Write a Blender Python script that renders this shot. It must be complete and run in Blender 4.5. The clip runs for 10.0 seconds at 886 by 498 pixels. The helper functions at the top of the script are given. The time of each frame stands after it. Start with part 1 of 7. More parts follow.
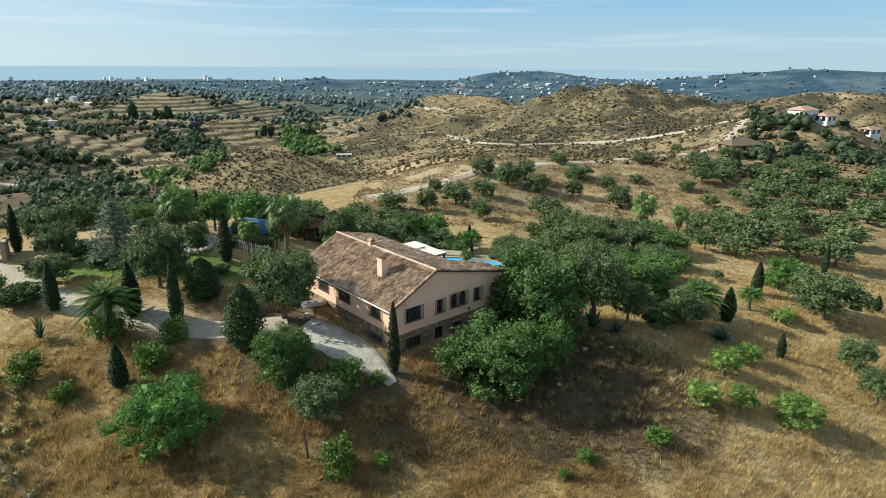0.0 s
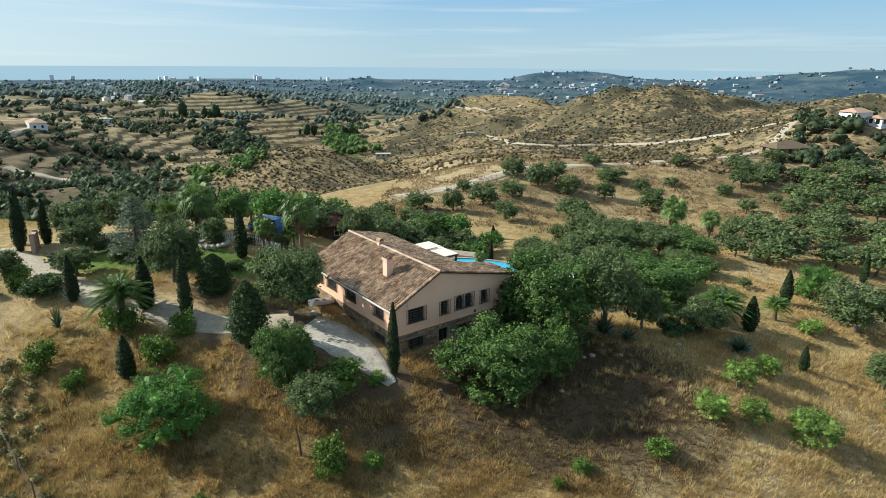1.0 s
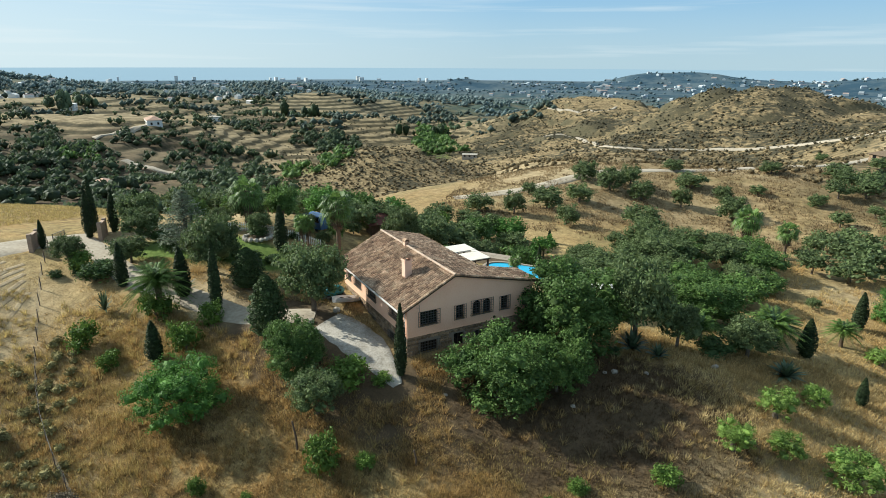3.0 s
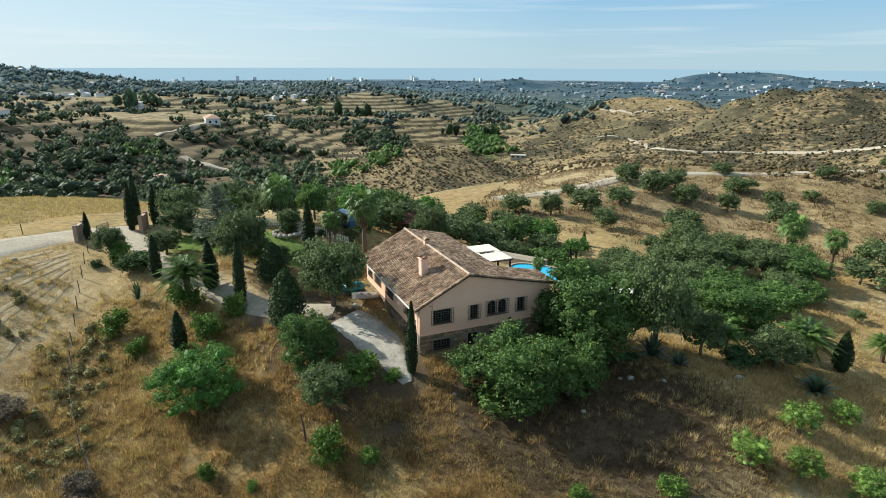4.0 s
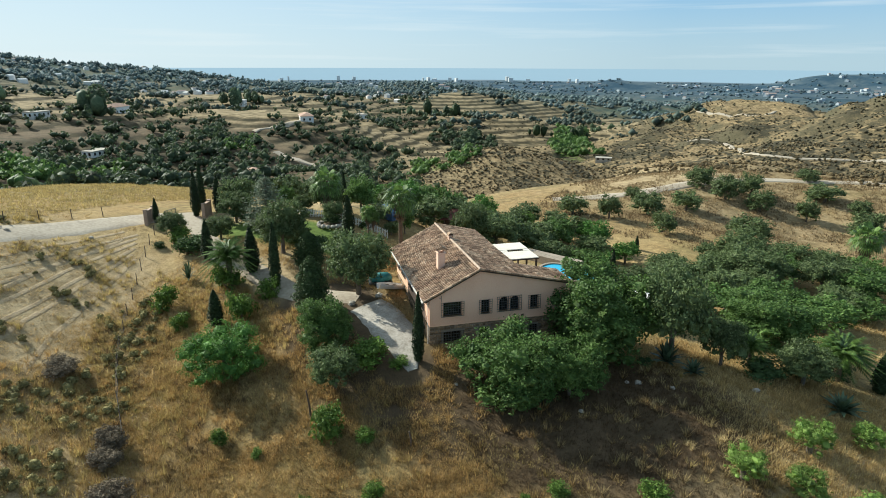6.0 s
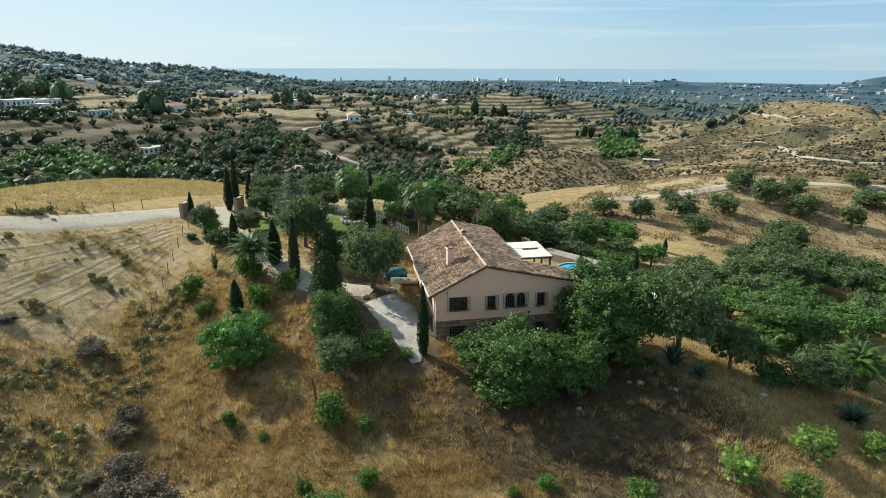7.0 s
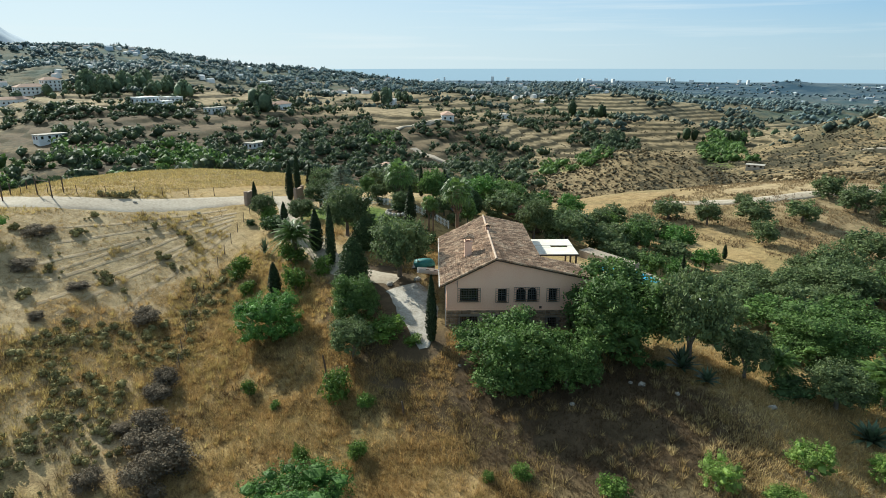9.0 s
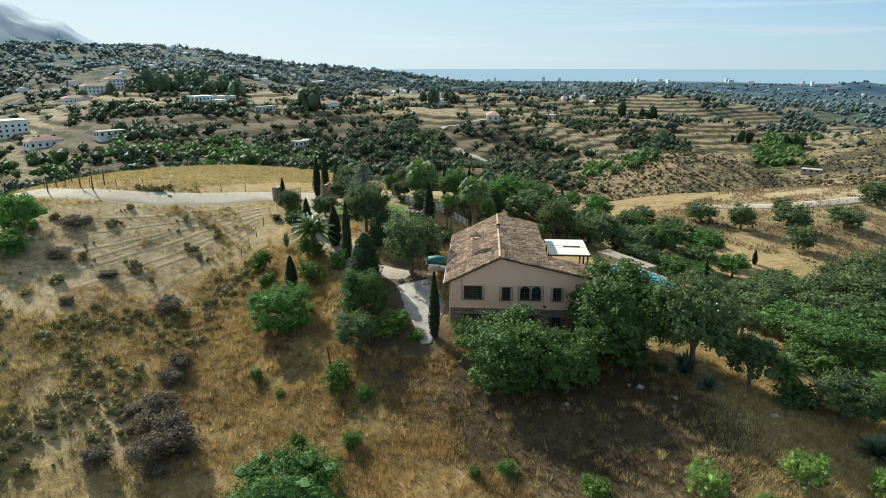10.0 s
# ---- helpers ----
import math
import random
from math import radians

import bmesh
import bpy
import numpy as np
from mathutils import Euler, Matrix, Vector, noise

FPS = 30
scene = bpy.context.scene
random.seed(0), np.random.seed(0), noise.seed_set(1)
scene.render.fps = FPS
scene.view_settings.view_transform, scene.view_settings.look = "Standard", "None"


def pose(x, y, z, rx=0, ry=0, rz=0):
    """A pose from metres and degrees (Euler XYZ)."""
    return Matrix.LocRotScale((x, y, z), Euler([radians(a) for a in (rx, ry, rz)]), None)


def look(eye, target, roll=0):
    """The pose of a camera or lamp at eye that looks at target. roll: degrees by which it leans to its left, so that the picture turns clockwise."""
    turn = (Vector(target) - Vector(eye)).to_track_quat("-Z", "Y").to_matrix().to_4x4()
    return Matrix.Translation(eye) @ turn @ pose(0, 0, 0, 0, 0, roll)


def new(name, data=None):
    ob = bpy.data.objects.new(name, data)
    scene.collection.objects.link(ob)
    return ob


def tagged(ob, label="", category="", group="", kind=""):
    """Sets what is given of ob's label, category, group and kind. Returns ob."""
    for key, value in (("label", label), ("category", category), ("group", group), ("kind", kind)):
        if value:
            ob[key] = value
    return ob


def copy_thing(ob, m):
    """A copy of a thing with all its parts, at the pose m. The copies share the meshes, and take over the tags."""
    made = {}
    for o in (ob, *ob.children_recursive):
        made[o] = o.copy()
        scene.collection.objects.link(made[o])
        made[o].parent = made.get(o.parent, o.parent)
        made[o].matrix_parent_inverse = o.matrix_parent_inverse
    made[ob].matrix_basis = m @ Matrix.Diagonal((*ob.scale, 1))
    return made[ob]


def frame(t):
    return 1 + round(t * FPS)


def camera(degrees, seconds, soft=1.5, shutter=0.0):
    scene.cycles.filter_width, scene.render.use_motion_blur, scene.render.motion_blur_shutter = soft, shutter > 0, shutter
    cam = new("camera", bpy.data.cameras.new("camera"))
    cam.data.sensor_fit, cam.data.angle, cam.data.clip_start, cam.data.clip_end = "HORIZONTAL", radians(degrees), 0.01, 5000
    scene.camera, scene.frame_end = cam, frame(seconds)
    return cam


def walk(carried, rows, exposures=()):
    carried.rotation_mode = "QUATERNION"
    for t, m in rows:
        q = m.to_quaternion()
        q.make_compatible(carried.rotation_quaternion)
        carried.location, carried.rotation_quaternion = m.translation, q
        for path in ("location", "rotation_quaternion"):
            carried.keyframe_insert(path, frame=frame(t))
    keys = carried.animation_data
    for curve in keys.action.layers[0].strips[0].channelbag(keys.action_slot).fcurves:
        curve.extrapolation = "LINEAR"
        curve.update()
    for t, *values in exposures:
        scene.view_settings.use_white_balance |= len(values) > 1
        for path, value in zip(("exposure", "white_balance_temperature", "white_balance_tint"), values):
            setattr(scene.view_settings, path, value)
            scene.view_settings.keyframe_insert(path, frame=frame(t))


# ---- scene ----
cam = camera(71.7, 10.0, 0.5)
PATH = [
    (0, (2.976, 0.139, 24.103), (2.911, 2.05, 23.516), 0.5),
    (0.5, (4.479, 0.434, 24.081), (4.348, 2.341, 23.493), 0.5),
    (1, (6.049, 0.811, 24.08), (5.848, 2.712, 23.492), 0.5),
    (1.5, (7.598, 1.27, 24.09), (7.327, 3.163, 23.502), 0.4),
    (2, (9.157, 1.772, 24.084), (8.812, 3.652, 23.497), 0.3),
    (2.5, (10.652, 2.266, 24.056), (10.233, 4.132, 23.469), 0.3),
    (4, (14.873, 3.535, 24.004), (14.219, 5.331, 23.417), 0.2),
    (4.5, (16.351, 3.832, 23.955), (15.626, 5.601, 23.368), 0.2),
    (5, (17.915, 4.098, 23.951), (17.126, 5.84, 23.364), 0.2),
    (5.5, (19.541, 4.404, 23.954), (18.689, 6.115, 23.367), 0.2),
    (7, (24.671, 5.526, 23.897), (23.621, 7.124, 23.311), 0.1),
    (7.5, (26.456, 6.087, 23.836), (25.341, 7.64, 23.25), 0.0),
    (8, (28.198, 6.769, 23.808), (27.02, 8.276, 23.222), -0.0),
    (8.5, (29.792, 7.554, 23.726), (28.555, 9.013, 23.141), -0.1),
    (9, (31.506, 8.544, 23.633), (30.207, 9.948, 23.048), -0.1),
    (9.5, (32.977, 9.543, 23.578), (31.626, 10.897, 22.993), -0.2),
    (10, (34.579, 10.722, 23.53), (33.171, 12.017, 22.946), -0.1),
]
walk(cam, [(t, look(eye, target, roll)) for t, eye, target, roll in PATH], [(0.0, 0.46, 6320, 1.5)])

# ---- world, sun and exposure ----
SUN_DIR = Vector((-0.99, 0.09, 0.0)).normalized()
SUN_UP = radians(32)
world = bpy.data.worlds.new("sky")
scene.world = world
world.use_nodes = True
wn, wl = world.node_tree.nodes, world.node_tree.links
wn.clear()
w_out = wn.new("ShaderNodeOutputWorld")
w_bg = wn.new("ShaderNodeBackground")
w_sky = wn.new("ShaderNodeTexSky")
w_sky.sky_type = "NISHITA"
w_sky.sun_disc = False
w_sky.sun_elevation = SUN_UP
w_sky.sun_rotation = math.atan2(SUN_DIR.x, SUN_DIR.y)
w_sky.altitude = 200
w_sky.air_density, w_sky.dust_density, w_sky.ozone_density = 1.0, 1.2, 1.6
w_co = wn.new("ShaderNodeTexCoord")
w_map = wn.new("ShaderNodeMapping")
w_map.inputs["Rotation"].default_value = (0.0, radians(-1.2), radians(20))
w_map.inputs["Scale"].default_value = (1.0, 1.0, 26.0)
w_noise = wn.new("ShaderNodeTexNoise")
w_noise.inputs["Scale"].default_value = 2.2
w_noise.inputs["Detail"].default_value = 5.0
w_noise.inputs["Roughness"].default_value = 0.55
w_ramp = wn.new("ShaderNodeMapRange")
w_ramp.inputs["From Min"].default_value, w_ramp.inputs["From Max"].default_value = 0.52, 0.74
w_ramp.inputs["To Min"].default_value, w_ramp.inputs["To Max"].default_value = 0.0, 0.5
w_mix = wn.new("ShaderNodeMixRGB")
w_mix.inputs["Color2"].default_value = (8.6, 9.0, 9.4, 1)
w_bg.inputs["Strength"].default_value = 0.072
wl.new(w_co.outputs["Generated"], w_map.inputs["Vector"])
wl.new(w_map.outputs["Vector"], w_noise.inputs["Vector"])
wl.new(w_noise.outputs["Fac"], w_ramp.inputs["Value"])
wl.new(w_ramp.outputs["Result"], w_mix.inputs["Fac"])
# sea haze: the sky pales towards the horizon all round
w_sep = wn.new("ShaderNodeSeparateXYZ")
w_haze = wn.new("ShaderNodeValToRGB")
w_haze.color_ramp.elements[0].position, w_haze.color_ramp.elements[0].color = 0.0, (0.62, 0.82, 0.97, 1)
w_haze.color_ramp.elements[1].position, w_haze.color_ramp.elements[1].color = 0.45, (0.40, 0.52, 0.66, 1)
w_e = w_haze.color_ramp.elements.new(0.13)
w_e.color = (0.25, 0.56, 0.96, 1)
w_gain = wn.new("ShaderNodeVectorMath")
w_gain.operation = "SCALE"
w_gain.inputs["Scale"].default_value = 9.1
w_tone = wn.new("ShaderNodeMixRGB")
w_tone.inputs["Fac"].default_value = 0.80
wl.new(w_co.outputs["Generated"], w_sep.inputs["Vector"])
wl.new(w_sep.outputs["Z"], w_haze.inputs["Fac"])
wl.new(w_haze.outputs["Color"], w_gain.inputs[0])
wl.new(w_sky.outputs["Color"], w_tone.inputs["Color1"])
wl.new(w_gain.outputs["Vector"], w_tone.inputs["Color2"])
# the haze whitens on the sun's side
w_dot = wn.new("ShaderNodeVectorMath")
w_dot.operation = "DOT_PRODUCT"
w_dot.inputs[1].default_value = tuple(SUN_DIR)
w_side = wn.new("ShaderNodeMapRange")
w_side.inputs["From Min"].default_value, w_side.inputs["From Max"].default_value = 0.25, 1.0
w_side.inputs["To Min"].default_value, w_side.inputs["To Max"].default_value = 0.0, 0.7
w_glow = wn.new("ShaderNodeMixRGB")
w_glow.inputs["Color2"].default_value = (8.2, 9.2, 9.9, 1)
wl.new(w_co.outputs["Generated"], w_dot.inputs[0])
wl.new(w_dot.outputs["Value"], w_side.inputs["Value"])
wl.new(w_side.outputs["Result"], w_glow.inputs["Fac"])
wl.new(w_tone.outputs["Color"], w_glow.inputs["Color1"])
wl.new(w_glow.outputs["Color"], w_mix.inputs["Color1"])
wl.new(w_mix.outputs["Color"], w_bg.inputs["Color"])
wl.new(w_bg.outputs["Background"], w_out.inputs["Surface"])

sun_data = bpy.data.lights.new("sun", "SUN")
sun_data.energy, sun_data.angle, sun_data.color = 5.0, radians(0.53), (1.0, 0.955, 0.87)
sun = new("sun", sun_data)
sun_to = SUN_DIR * math.cos(SUN_UP) + Vector((0, 0, math.sin(SUN_UP)))
sun.matrix_world = look(tuple(sun_to * 100), (0, 0, 0))

# ---- materials ----
def mat(name, colours, scale=3.0, fine=20.0, rough=0.85, bump=0.3, island=0.0, loose=0.0, metal=0.0, world_space=False, through_light=0.0):
    """Colours mixed by coarse and fine noise; island and loose vary the value piece by piece and thing by thing."""
    m = bpy.data.materials.new(name)
    m.use_nodes = True
    n, l = m.node_tree.nodes, m.node_tree.links
    bsdf = n["Principled BSDF"]
    bsdf.inputs["Roughness"].default_value = rough
    bsdf.inputs["Metallic"].default_value = metal
    if world_space:
        vec = n.new("ShaderNodeNewGeometry").outputs["Position"]
    else:
        vec = n.new("ShaderNodeTexCoord").outputs["Object"]
    a, b = n.new("ShaderNodeTexNoise"), n.new("ShaderNodeTexNoise")
    for t, s, d in ((a, scale, 4.0), (b, fine, 3.0)):
        t.inputs["Scale"].default_value, t.inputs["Detail"].default_value = s, d
        l.new(vec, t.inputs["Vector"])
    add = n.new("ShaderNodeMath")
    add.operation = "ADD"
    half = n.new("ShaderNodeMath")
    half.operation = "MULTIPLY"
    half.inputs[1].default_value = 0.5
    l.new(a.outputs["Fac"], add.inputs[0])
    l.new(b.outputs["Fac"], add.inputs[1])
    l.new(add.outputs[0], half.inputs[0])
    ramp = n.new("ShaderNodeValToRGB")
    els = ramp.color_ramp.elements
    while len(els) < len(colours):
        els.new(0.5)
    for i, c in enumerate(colours):
        els[i].position = 0.34 + 0.32 * i / max(1, len(colours) - 1)
        els[i].color = (*c, 1)
    l.new(half.outputs[0], ramp.inputs["Fac"])
    colour = ramp.outputs["Color"]
    for amount, node, out in ((island, "ShaderNodeNewGeometry", "Random Per Island"), (loose, "ShaderNodeObjectInfo", "Random")):
        if amount:
            src = n.new(node)
            mr = n.new("ShaderNodeMapRange")
            mr.inputs["To Min"].default_value, mr.inputs["To Max"].default_value = 1 - amount, 1 + amount
            mul = n.new("ShaderNodeHueSaturation")
            l.new(src.outputs[out], mr.inputs["Value"])
            l.new(mr.outputs["Result"], mul.inputs["Value"])
            l.new(colour, mul.inputs["Color"])
            colour = mul.outputs["Color"]
    l.new(colour, bsdf.inputs["Base Color"])
    if bump:
        bp = n.new("ShaderNodeBump")
        bp.inputs["Strength"].default_value = bump
        bp.inputs["Distance"].default_value = 0.03
        l.new(b.outputs["Fac"], bp.inputs["Height"])
        l.new(bp.outputs["Normal"], bsdf.inputs["Normal"])
    if through_light:
        tr = n.new("ShaderNodeBsdfTranslucent")
        mix = n.new("ShaderNodeMixShader")
        mix.inputs["Fac"].default_value = through_light
        l.new(colour, tr.inputs["Color"])
        l.new(bsdf.outputs["BSDF"], mix.inputs[1])
        l.new(tr.outputs["BSDF"], mix.inputs[2])
        l.new(mix.outputs["Shader"], n["Material Output"].inputs["Surface"])
    return m


def leaf_mat(name, dark, light, rough=0.65, through_light=0.30):
    mid = tuple((a + b) / 2 for a, b in zip(dark, light))
    m = mat(name, (dark, mid, light), 0.6, 3.0, rough, 0.0, 0.38, 0.16, 0.0, False, through_light)
    m.node_tree.nodes["Principled BSDF"].inputs["Specular IOR Level"].default_value = 0.3
    return m


M_OLIVE = leaf_mat("olive_leaves", (0.055, 0.085, 0.029), (0.19, 0.245, 0.098))
M_CYPRESS = leaf_mat("cypress_foliage", (0.015, 0.029, 0.010), (0.048, 0.074, 0.025), 0.7, 0.15)
M_CAROB = leaf_mat("carob_leaves", (0.045, 0.095, 0.022), (0.17, 0.27, 0.07))
M_MIMOSA = leaf_mat("feathery_green_leaves", (0.045, 0.12, 0.022), (0.15, 0.29, 0.06))
M_ALMOND = leaf_mat("pale_green_leaves", (0.14, 0.23, 0.045), (0.32, 0.43, 0.12), 0.6, 0.5)
M_CONIFER = leaf_mat("dark_conifer_foliage", (0.026, 0.050, 0.016), (0.085, 0.125, 0.040), 0.7, 0.15)
M_CEDAR = leaf_mat("grey_green_needles", (0.08, 0.105, 0.065), (0.23, 0.27, 0.175), 0.7, 0.15)
M_PALM = leaf_mat("palm_leaves", (0.045, 0.10, 0.018), (0.20, 0.30, 0.075), 0.45)
M_FRESH = leaf_mat("fresh_green_leaves", (0.06, 0.12, 0.02), (0.17, 0.26, 0.05))
M_AGAVE = leaf_mat("agave_leaves", (0.05, 0.085, 0.045), (0.12, 0.16, 0.09), 0.45, 0.1)
M_THORN = leaf_mat("grey_thorn_twigs", (0.11, 0.085, 0.055), (0.26, 0.205, 0.14), 0.9, 0.1)
M_SCRUB = leaf_mat("dry_scrub", (0.14, 0.122, 0.05), (0.33, 0.285, 0.12), 0.9, 0.1)
M_FARLEAF = leaf_mat("distant_tree_leaves", (0.036, 0.060, 0.028), (0.10, 0.132, 0.062))
M_GRASS = leaf_mat("dry_grass", (0.34, 0.22, 0.085), (0.72, 0.53, 0.25), 0.9, 0.45)
M_THATCH = mat("dead_palm_skirt", ((0.10, 0.07, 0.045), (0.20, 0.14, 0.09)), 2, 14, 0.95, 0.5)
M_BARK = mat("grey_bark", ((0.07, 0.055, 0.04), (0.15, 0.12, 0.09), (0.21, 0.18, 0.14)), 2, 18, 0.95, 0.8)
M_PLASTER = mat("pink_beige_plaster", ((0.80, 0.465, 0.315), (0.86, 0.52, 0.36), (0.89, 0.57, 0.40)), 0.5, 9, 0.92, 0.15)
M_STONE = mat("rubble_stone", ((0.14, 0.088, 0.05), (0.25, 0.17, 0.105), (0.37, 0.265, 0.17)), 1.5, 14, 0.95, 0.7, 0.4)
M_MORTAR = mat("stone_mortar", ((0.20, 0.16, 0.13), (0.30, 0.26, 0.21)), 2, 25, 0.95, 0.5)
M_TILE = mat("clay_roof_tile", ((0.12, 0.068, 0.042), (0.27, 0.165, 0.103), (0.40, 0.27, 0.175), (0.58, 0.44, 0.31)), 0.9, 9, 0.9, 0.4, 0.45)
M_TILEBED = mat("roof_channel_tile", ((0.05, 0.034, 0.024), (0.11, 0.075, 0.05)), 1, 9, 0.95, 0.4)
M_RIDGE = mat("mortared_ridge_tile", ((0.40, 0.28, 0.20), (0.55, 0.42, 0.32)), 1.5, 12, 0.9, 0.4, 0.15)
M_GATEWALL = mat("dusty_brown_plaster", ((0.30, 0.215, 0.16), (0.44, 0.325, 0.25)), 0.8, 9, 0.95, 0.3)
M_CHIMNEY = mat("chimney_plaster", ((0.72, 0.47, 0.35), (0.80, 0.56, 0.43)), 1, 12, 0.9, 0.2)
M_FRAME = mat("dark_brown_window_frame", ((0.045, 0.028, 0.02), (0.08, 0.05, 0.035)), 2, 20, 0.5, 0.1)
M_IRON = mat("grey_iron", ((0.10, 0.10, 0.10), (0.18, 0.17, 0.16)), 3, 30, 0.5, 0.1, 0, 0, 0.6)
M_PIPE = mat("white_downpipe", ((0.60, 0.55, 0.50), (0.72, 0.68, 0.62)), 2, 20, 0.6, 0.1)
M_WHITE = mat("white_paint", ((0.70, 0.69, 0.66), (0.82, 0.81, 0.78)), 1, 14, 0.7, 0.1)
M_CREAM = mat("cream_canopy", ((0.66, 0.60, 0.50), (0.80, 0.75, 0.66)), 1, 8, 0.8, 0.15)
M_WOOD = mat("weathered_wood", ((0.06, 0.04, 0.03), (0.13, 0.09, 0.06)), 2, 26, 0.9, 0.5)
M_CONCRETE = mat("pale_concrete", ((0.27, 0.235, 0.19), (0.42, 0.375, 0.315), (0.56, 0.51, 0.44)), 1.1, 7, 0.95, 0.6, 0, 0, 0, True)
M_PAVING = mat("sandy_paving", ((0.26, 0.21, 0.16), (0.38, 0.31, 0.24)), 0.8, 9, 0.9, 0.3)
M_DIRT = mat("pale_dirt_road", ((0.30, 0.245, 0.18), (0.40, 0.335, 0.255), (0.49, 0.42, 0.325)), 0.25, 3, 0.98, 0.4, 0, 0, 0, True)
M_REDROOF = mat("red_brown_roof", ((0.15, 0.05, 0.04), (0.24, 0.09, 0.07)), 1, 10, 0.8, 0.3)
M_ROCK = mat("pale_rock", ((0.30, 0.26, 0.21), (0.52, 0.47, 0.40)), 1.2, 9, 0.95, 0.8)
M_TEAL = mat("teal_tarp", ((0.02, 0.16, 0.16), (0.05, 0.26, 0.25)), 2, 12, 0.6, 0.3)
M_BLUEPAINT = mat("blue_car_paint", ((0.05, 0.11, 0.26), (0.07, 0.15, 0.33)), 1, 6, 0.25, 0.0)
M_TYRE = mat("black_rubber", ((0.015, 0.015, 0.015), (0.03, 0.03, 0.03)), 3, 20, 0.8, 0.1)
M_TERRACOTTA = mat("faded_terracotta_roof", ((0.34, 0.20, 0.14), (0.46, 0.30, 0.22)), 0.4, 3, 0.9, 0.3, 0, 0.15)
M_FARWALL = mat("whitewashed_wall", ((0.76, 0.74, 0.70), (0.86, 0.85, 0.82)), 0.3, 2, 0.9, 0.1, 0, 0.08)
# white walls of far towns, blue-grey haze mixed into the colour
M_SPECK = mat("hazed_house_walls", ((0.30, 0.35, 0.39), (0.52, 0.56, 0.59)), 0.01, 0.1, 0.9, 0.0, 0.35)


def glass_mat(name, colour, rough):
    m = bpy.data.materials.new(name)
    m.use_nodes = True
    b = m.node_tree.nodes["Principled BSDF"]
    b.inputs["Base Color"].default_value = (*colour, 1)
    b.inputs["Roughness"].default_value = rough
    b.inputs["Specular IOR Level"].default_value = 0.6
    return m


M_GLASS = glass_mat("dark_window_glass", (0.012, 0.013, 0.015), 0.06)


def water_mat(name, colour, rough, scale, bump):
    m = glass_mat(name, colour, rough)
    n, l = m.node_tree.nodes, m.node_tree.links
    t, bp = n.new("ShaderNodeTexNoise"), n.new("ShaderNodeBump")
    g = n.new("ShaderNodeNewGeometry")
    t.inputs["Scale"].default_value, t.inputs["Detail"].default_value = scale, 4
    bp.inputs["Strength"].default_value, bp.inputs["Distance"].default_value = bump, 0.05
    l.new(g.outputs["Position"], t.inputs["Vector"])
    l.new(t.outputs["Fac"], bp.inputs["Height"])
    l.new(bp.outputs["Normal"], n["Principled BSDF"].inputs["Normal"])
    return m


M_POOL = water_mat("pool_water", (0.03, 0.42, 0.66), 0.08, 2.5, 0.25)

# ---- mesh helpers ----
def mesh_from(name, chunks, mats, smooth=False):
    """One mesh out of chunks of (vertices n x 3, faces m x k, material slot)."""
    me = bpy.data.meshes.new(name)
    vs, loops, starts, totals, slots = [], [], [], [], []
    base = pos = 0
    for v, f, s in chunks:
        v, f = np.asarray(v, float).reshape(-1, 3), np.asarray(f, int)
        if len(f) == 0:
            continue
        vs.append(v)
        loops.append((f + base).ravel())
        m, k = f.shape
        starts.append(pos + np.arange(m) * k)
        totals.append(np.full(m, k))
        slots.append(np.full(m, s))
        base += len(v)
        pos += m * k
    vs, loops = np.concatenate(vs), np.concatenate(loops)
    starts, totals, slots = np.concatenate(starts), np.concatenate(totals), np.concatenate(slots)
    me.vertices.add(len(vs))
    me.vertices.foreach_set("co", vs.ravel())
    me.loops.add(len(loops))
    me.loops.foreach_set("vertex_index", loops)
    me.polygons.add(len(starts))
    me.polygons.foreach_set("loop_start", starts)
    me.polygons.foreach_set("loop_total", totals)
    for m in mats:
        me.materials.append(m)
    me.polygons.foreach_set("material_index", slots)
    me.polygons.foreach_set("use_smooth", np.full(len(starts), smooth))
    me.update(calc_edges=True)
    me.validate()
    return me


def part(name, chunks, mats, parent, label="", smooth=False):
    if not isinstance(mats, (list, tuple)):
        mats = [mats]
    ob = new(name, mesh_from(name, chunks, mats, smooth))
    ob.parent = parent
    return tagged(ob, label)


def thing(name, m, label, category, group="", kind=""):
    ob = new(name)
    ob.matrix_basis = m
    return tagged(ob, label, category, group, kind)


BOX_F = np.array([(0, 3, 2, 1), (4, 5, 6, 7), (0, 1, 5, 4), (1, 2, 6, 5), (2, 3, 7, 6), (3, 0, 4, 7)])


def box(x0, x1, y0, y1, z0, z1, s=0):
    v = np.array([(x0, y0, z0), (x1, y0, z0), (x1, y1, z0), (x0, y1, z0), (x0, y0, z1), (x1, y0, z1), (x1, y1, z1), (x0, y1, z1)], float)
    return v, BOX_F, s


def prism(poly, y0, y1, s=0):
    """A polygon in x, z drawn out along y (faces as triangles)."""
    n = len(poly)
    v = np.array([(x, y0, z) for x, z in poly] + [(x, y1, z) for x, z in poly], float)
    f = []
    for i in range(n):
        j = (i + 1) % n
        f += [(i, j, n + j), (i, n + j, n + i)]
    for i in range(1, n - 1):
        f += [(0, i + 1, i), (n, n + i, n + i + 1)]
    return v, np.array(f), s


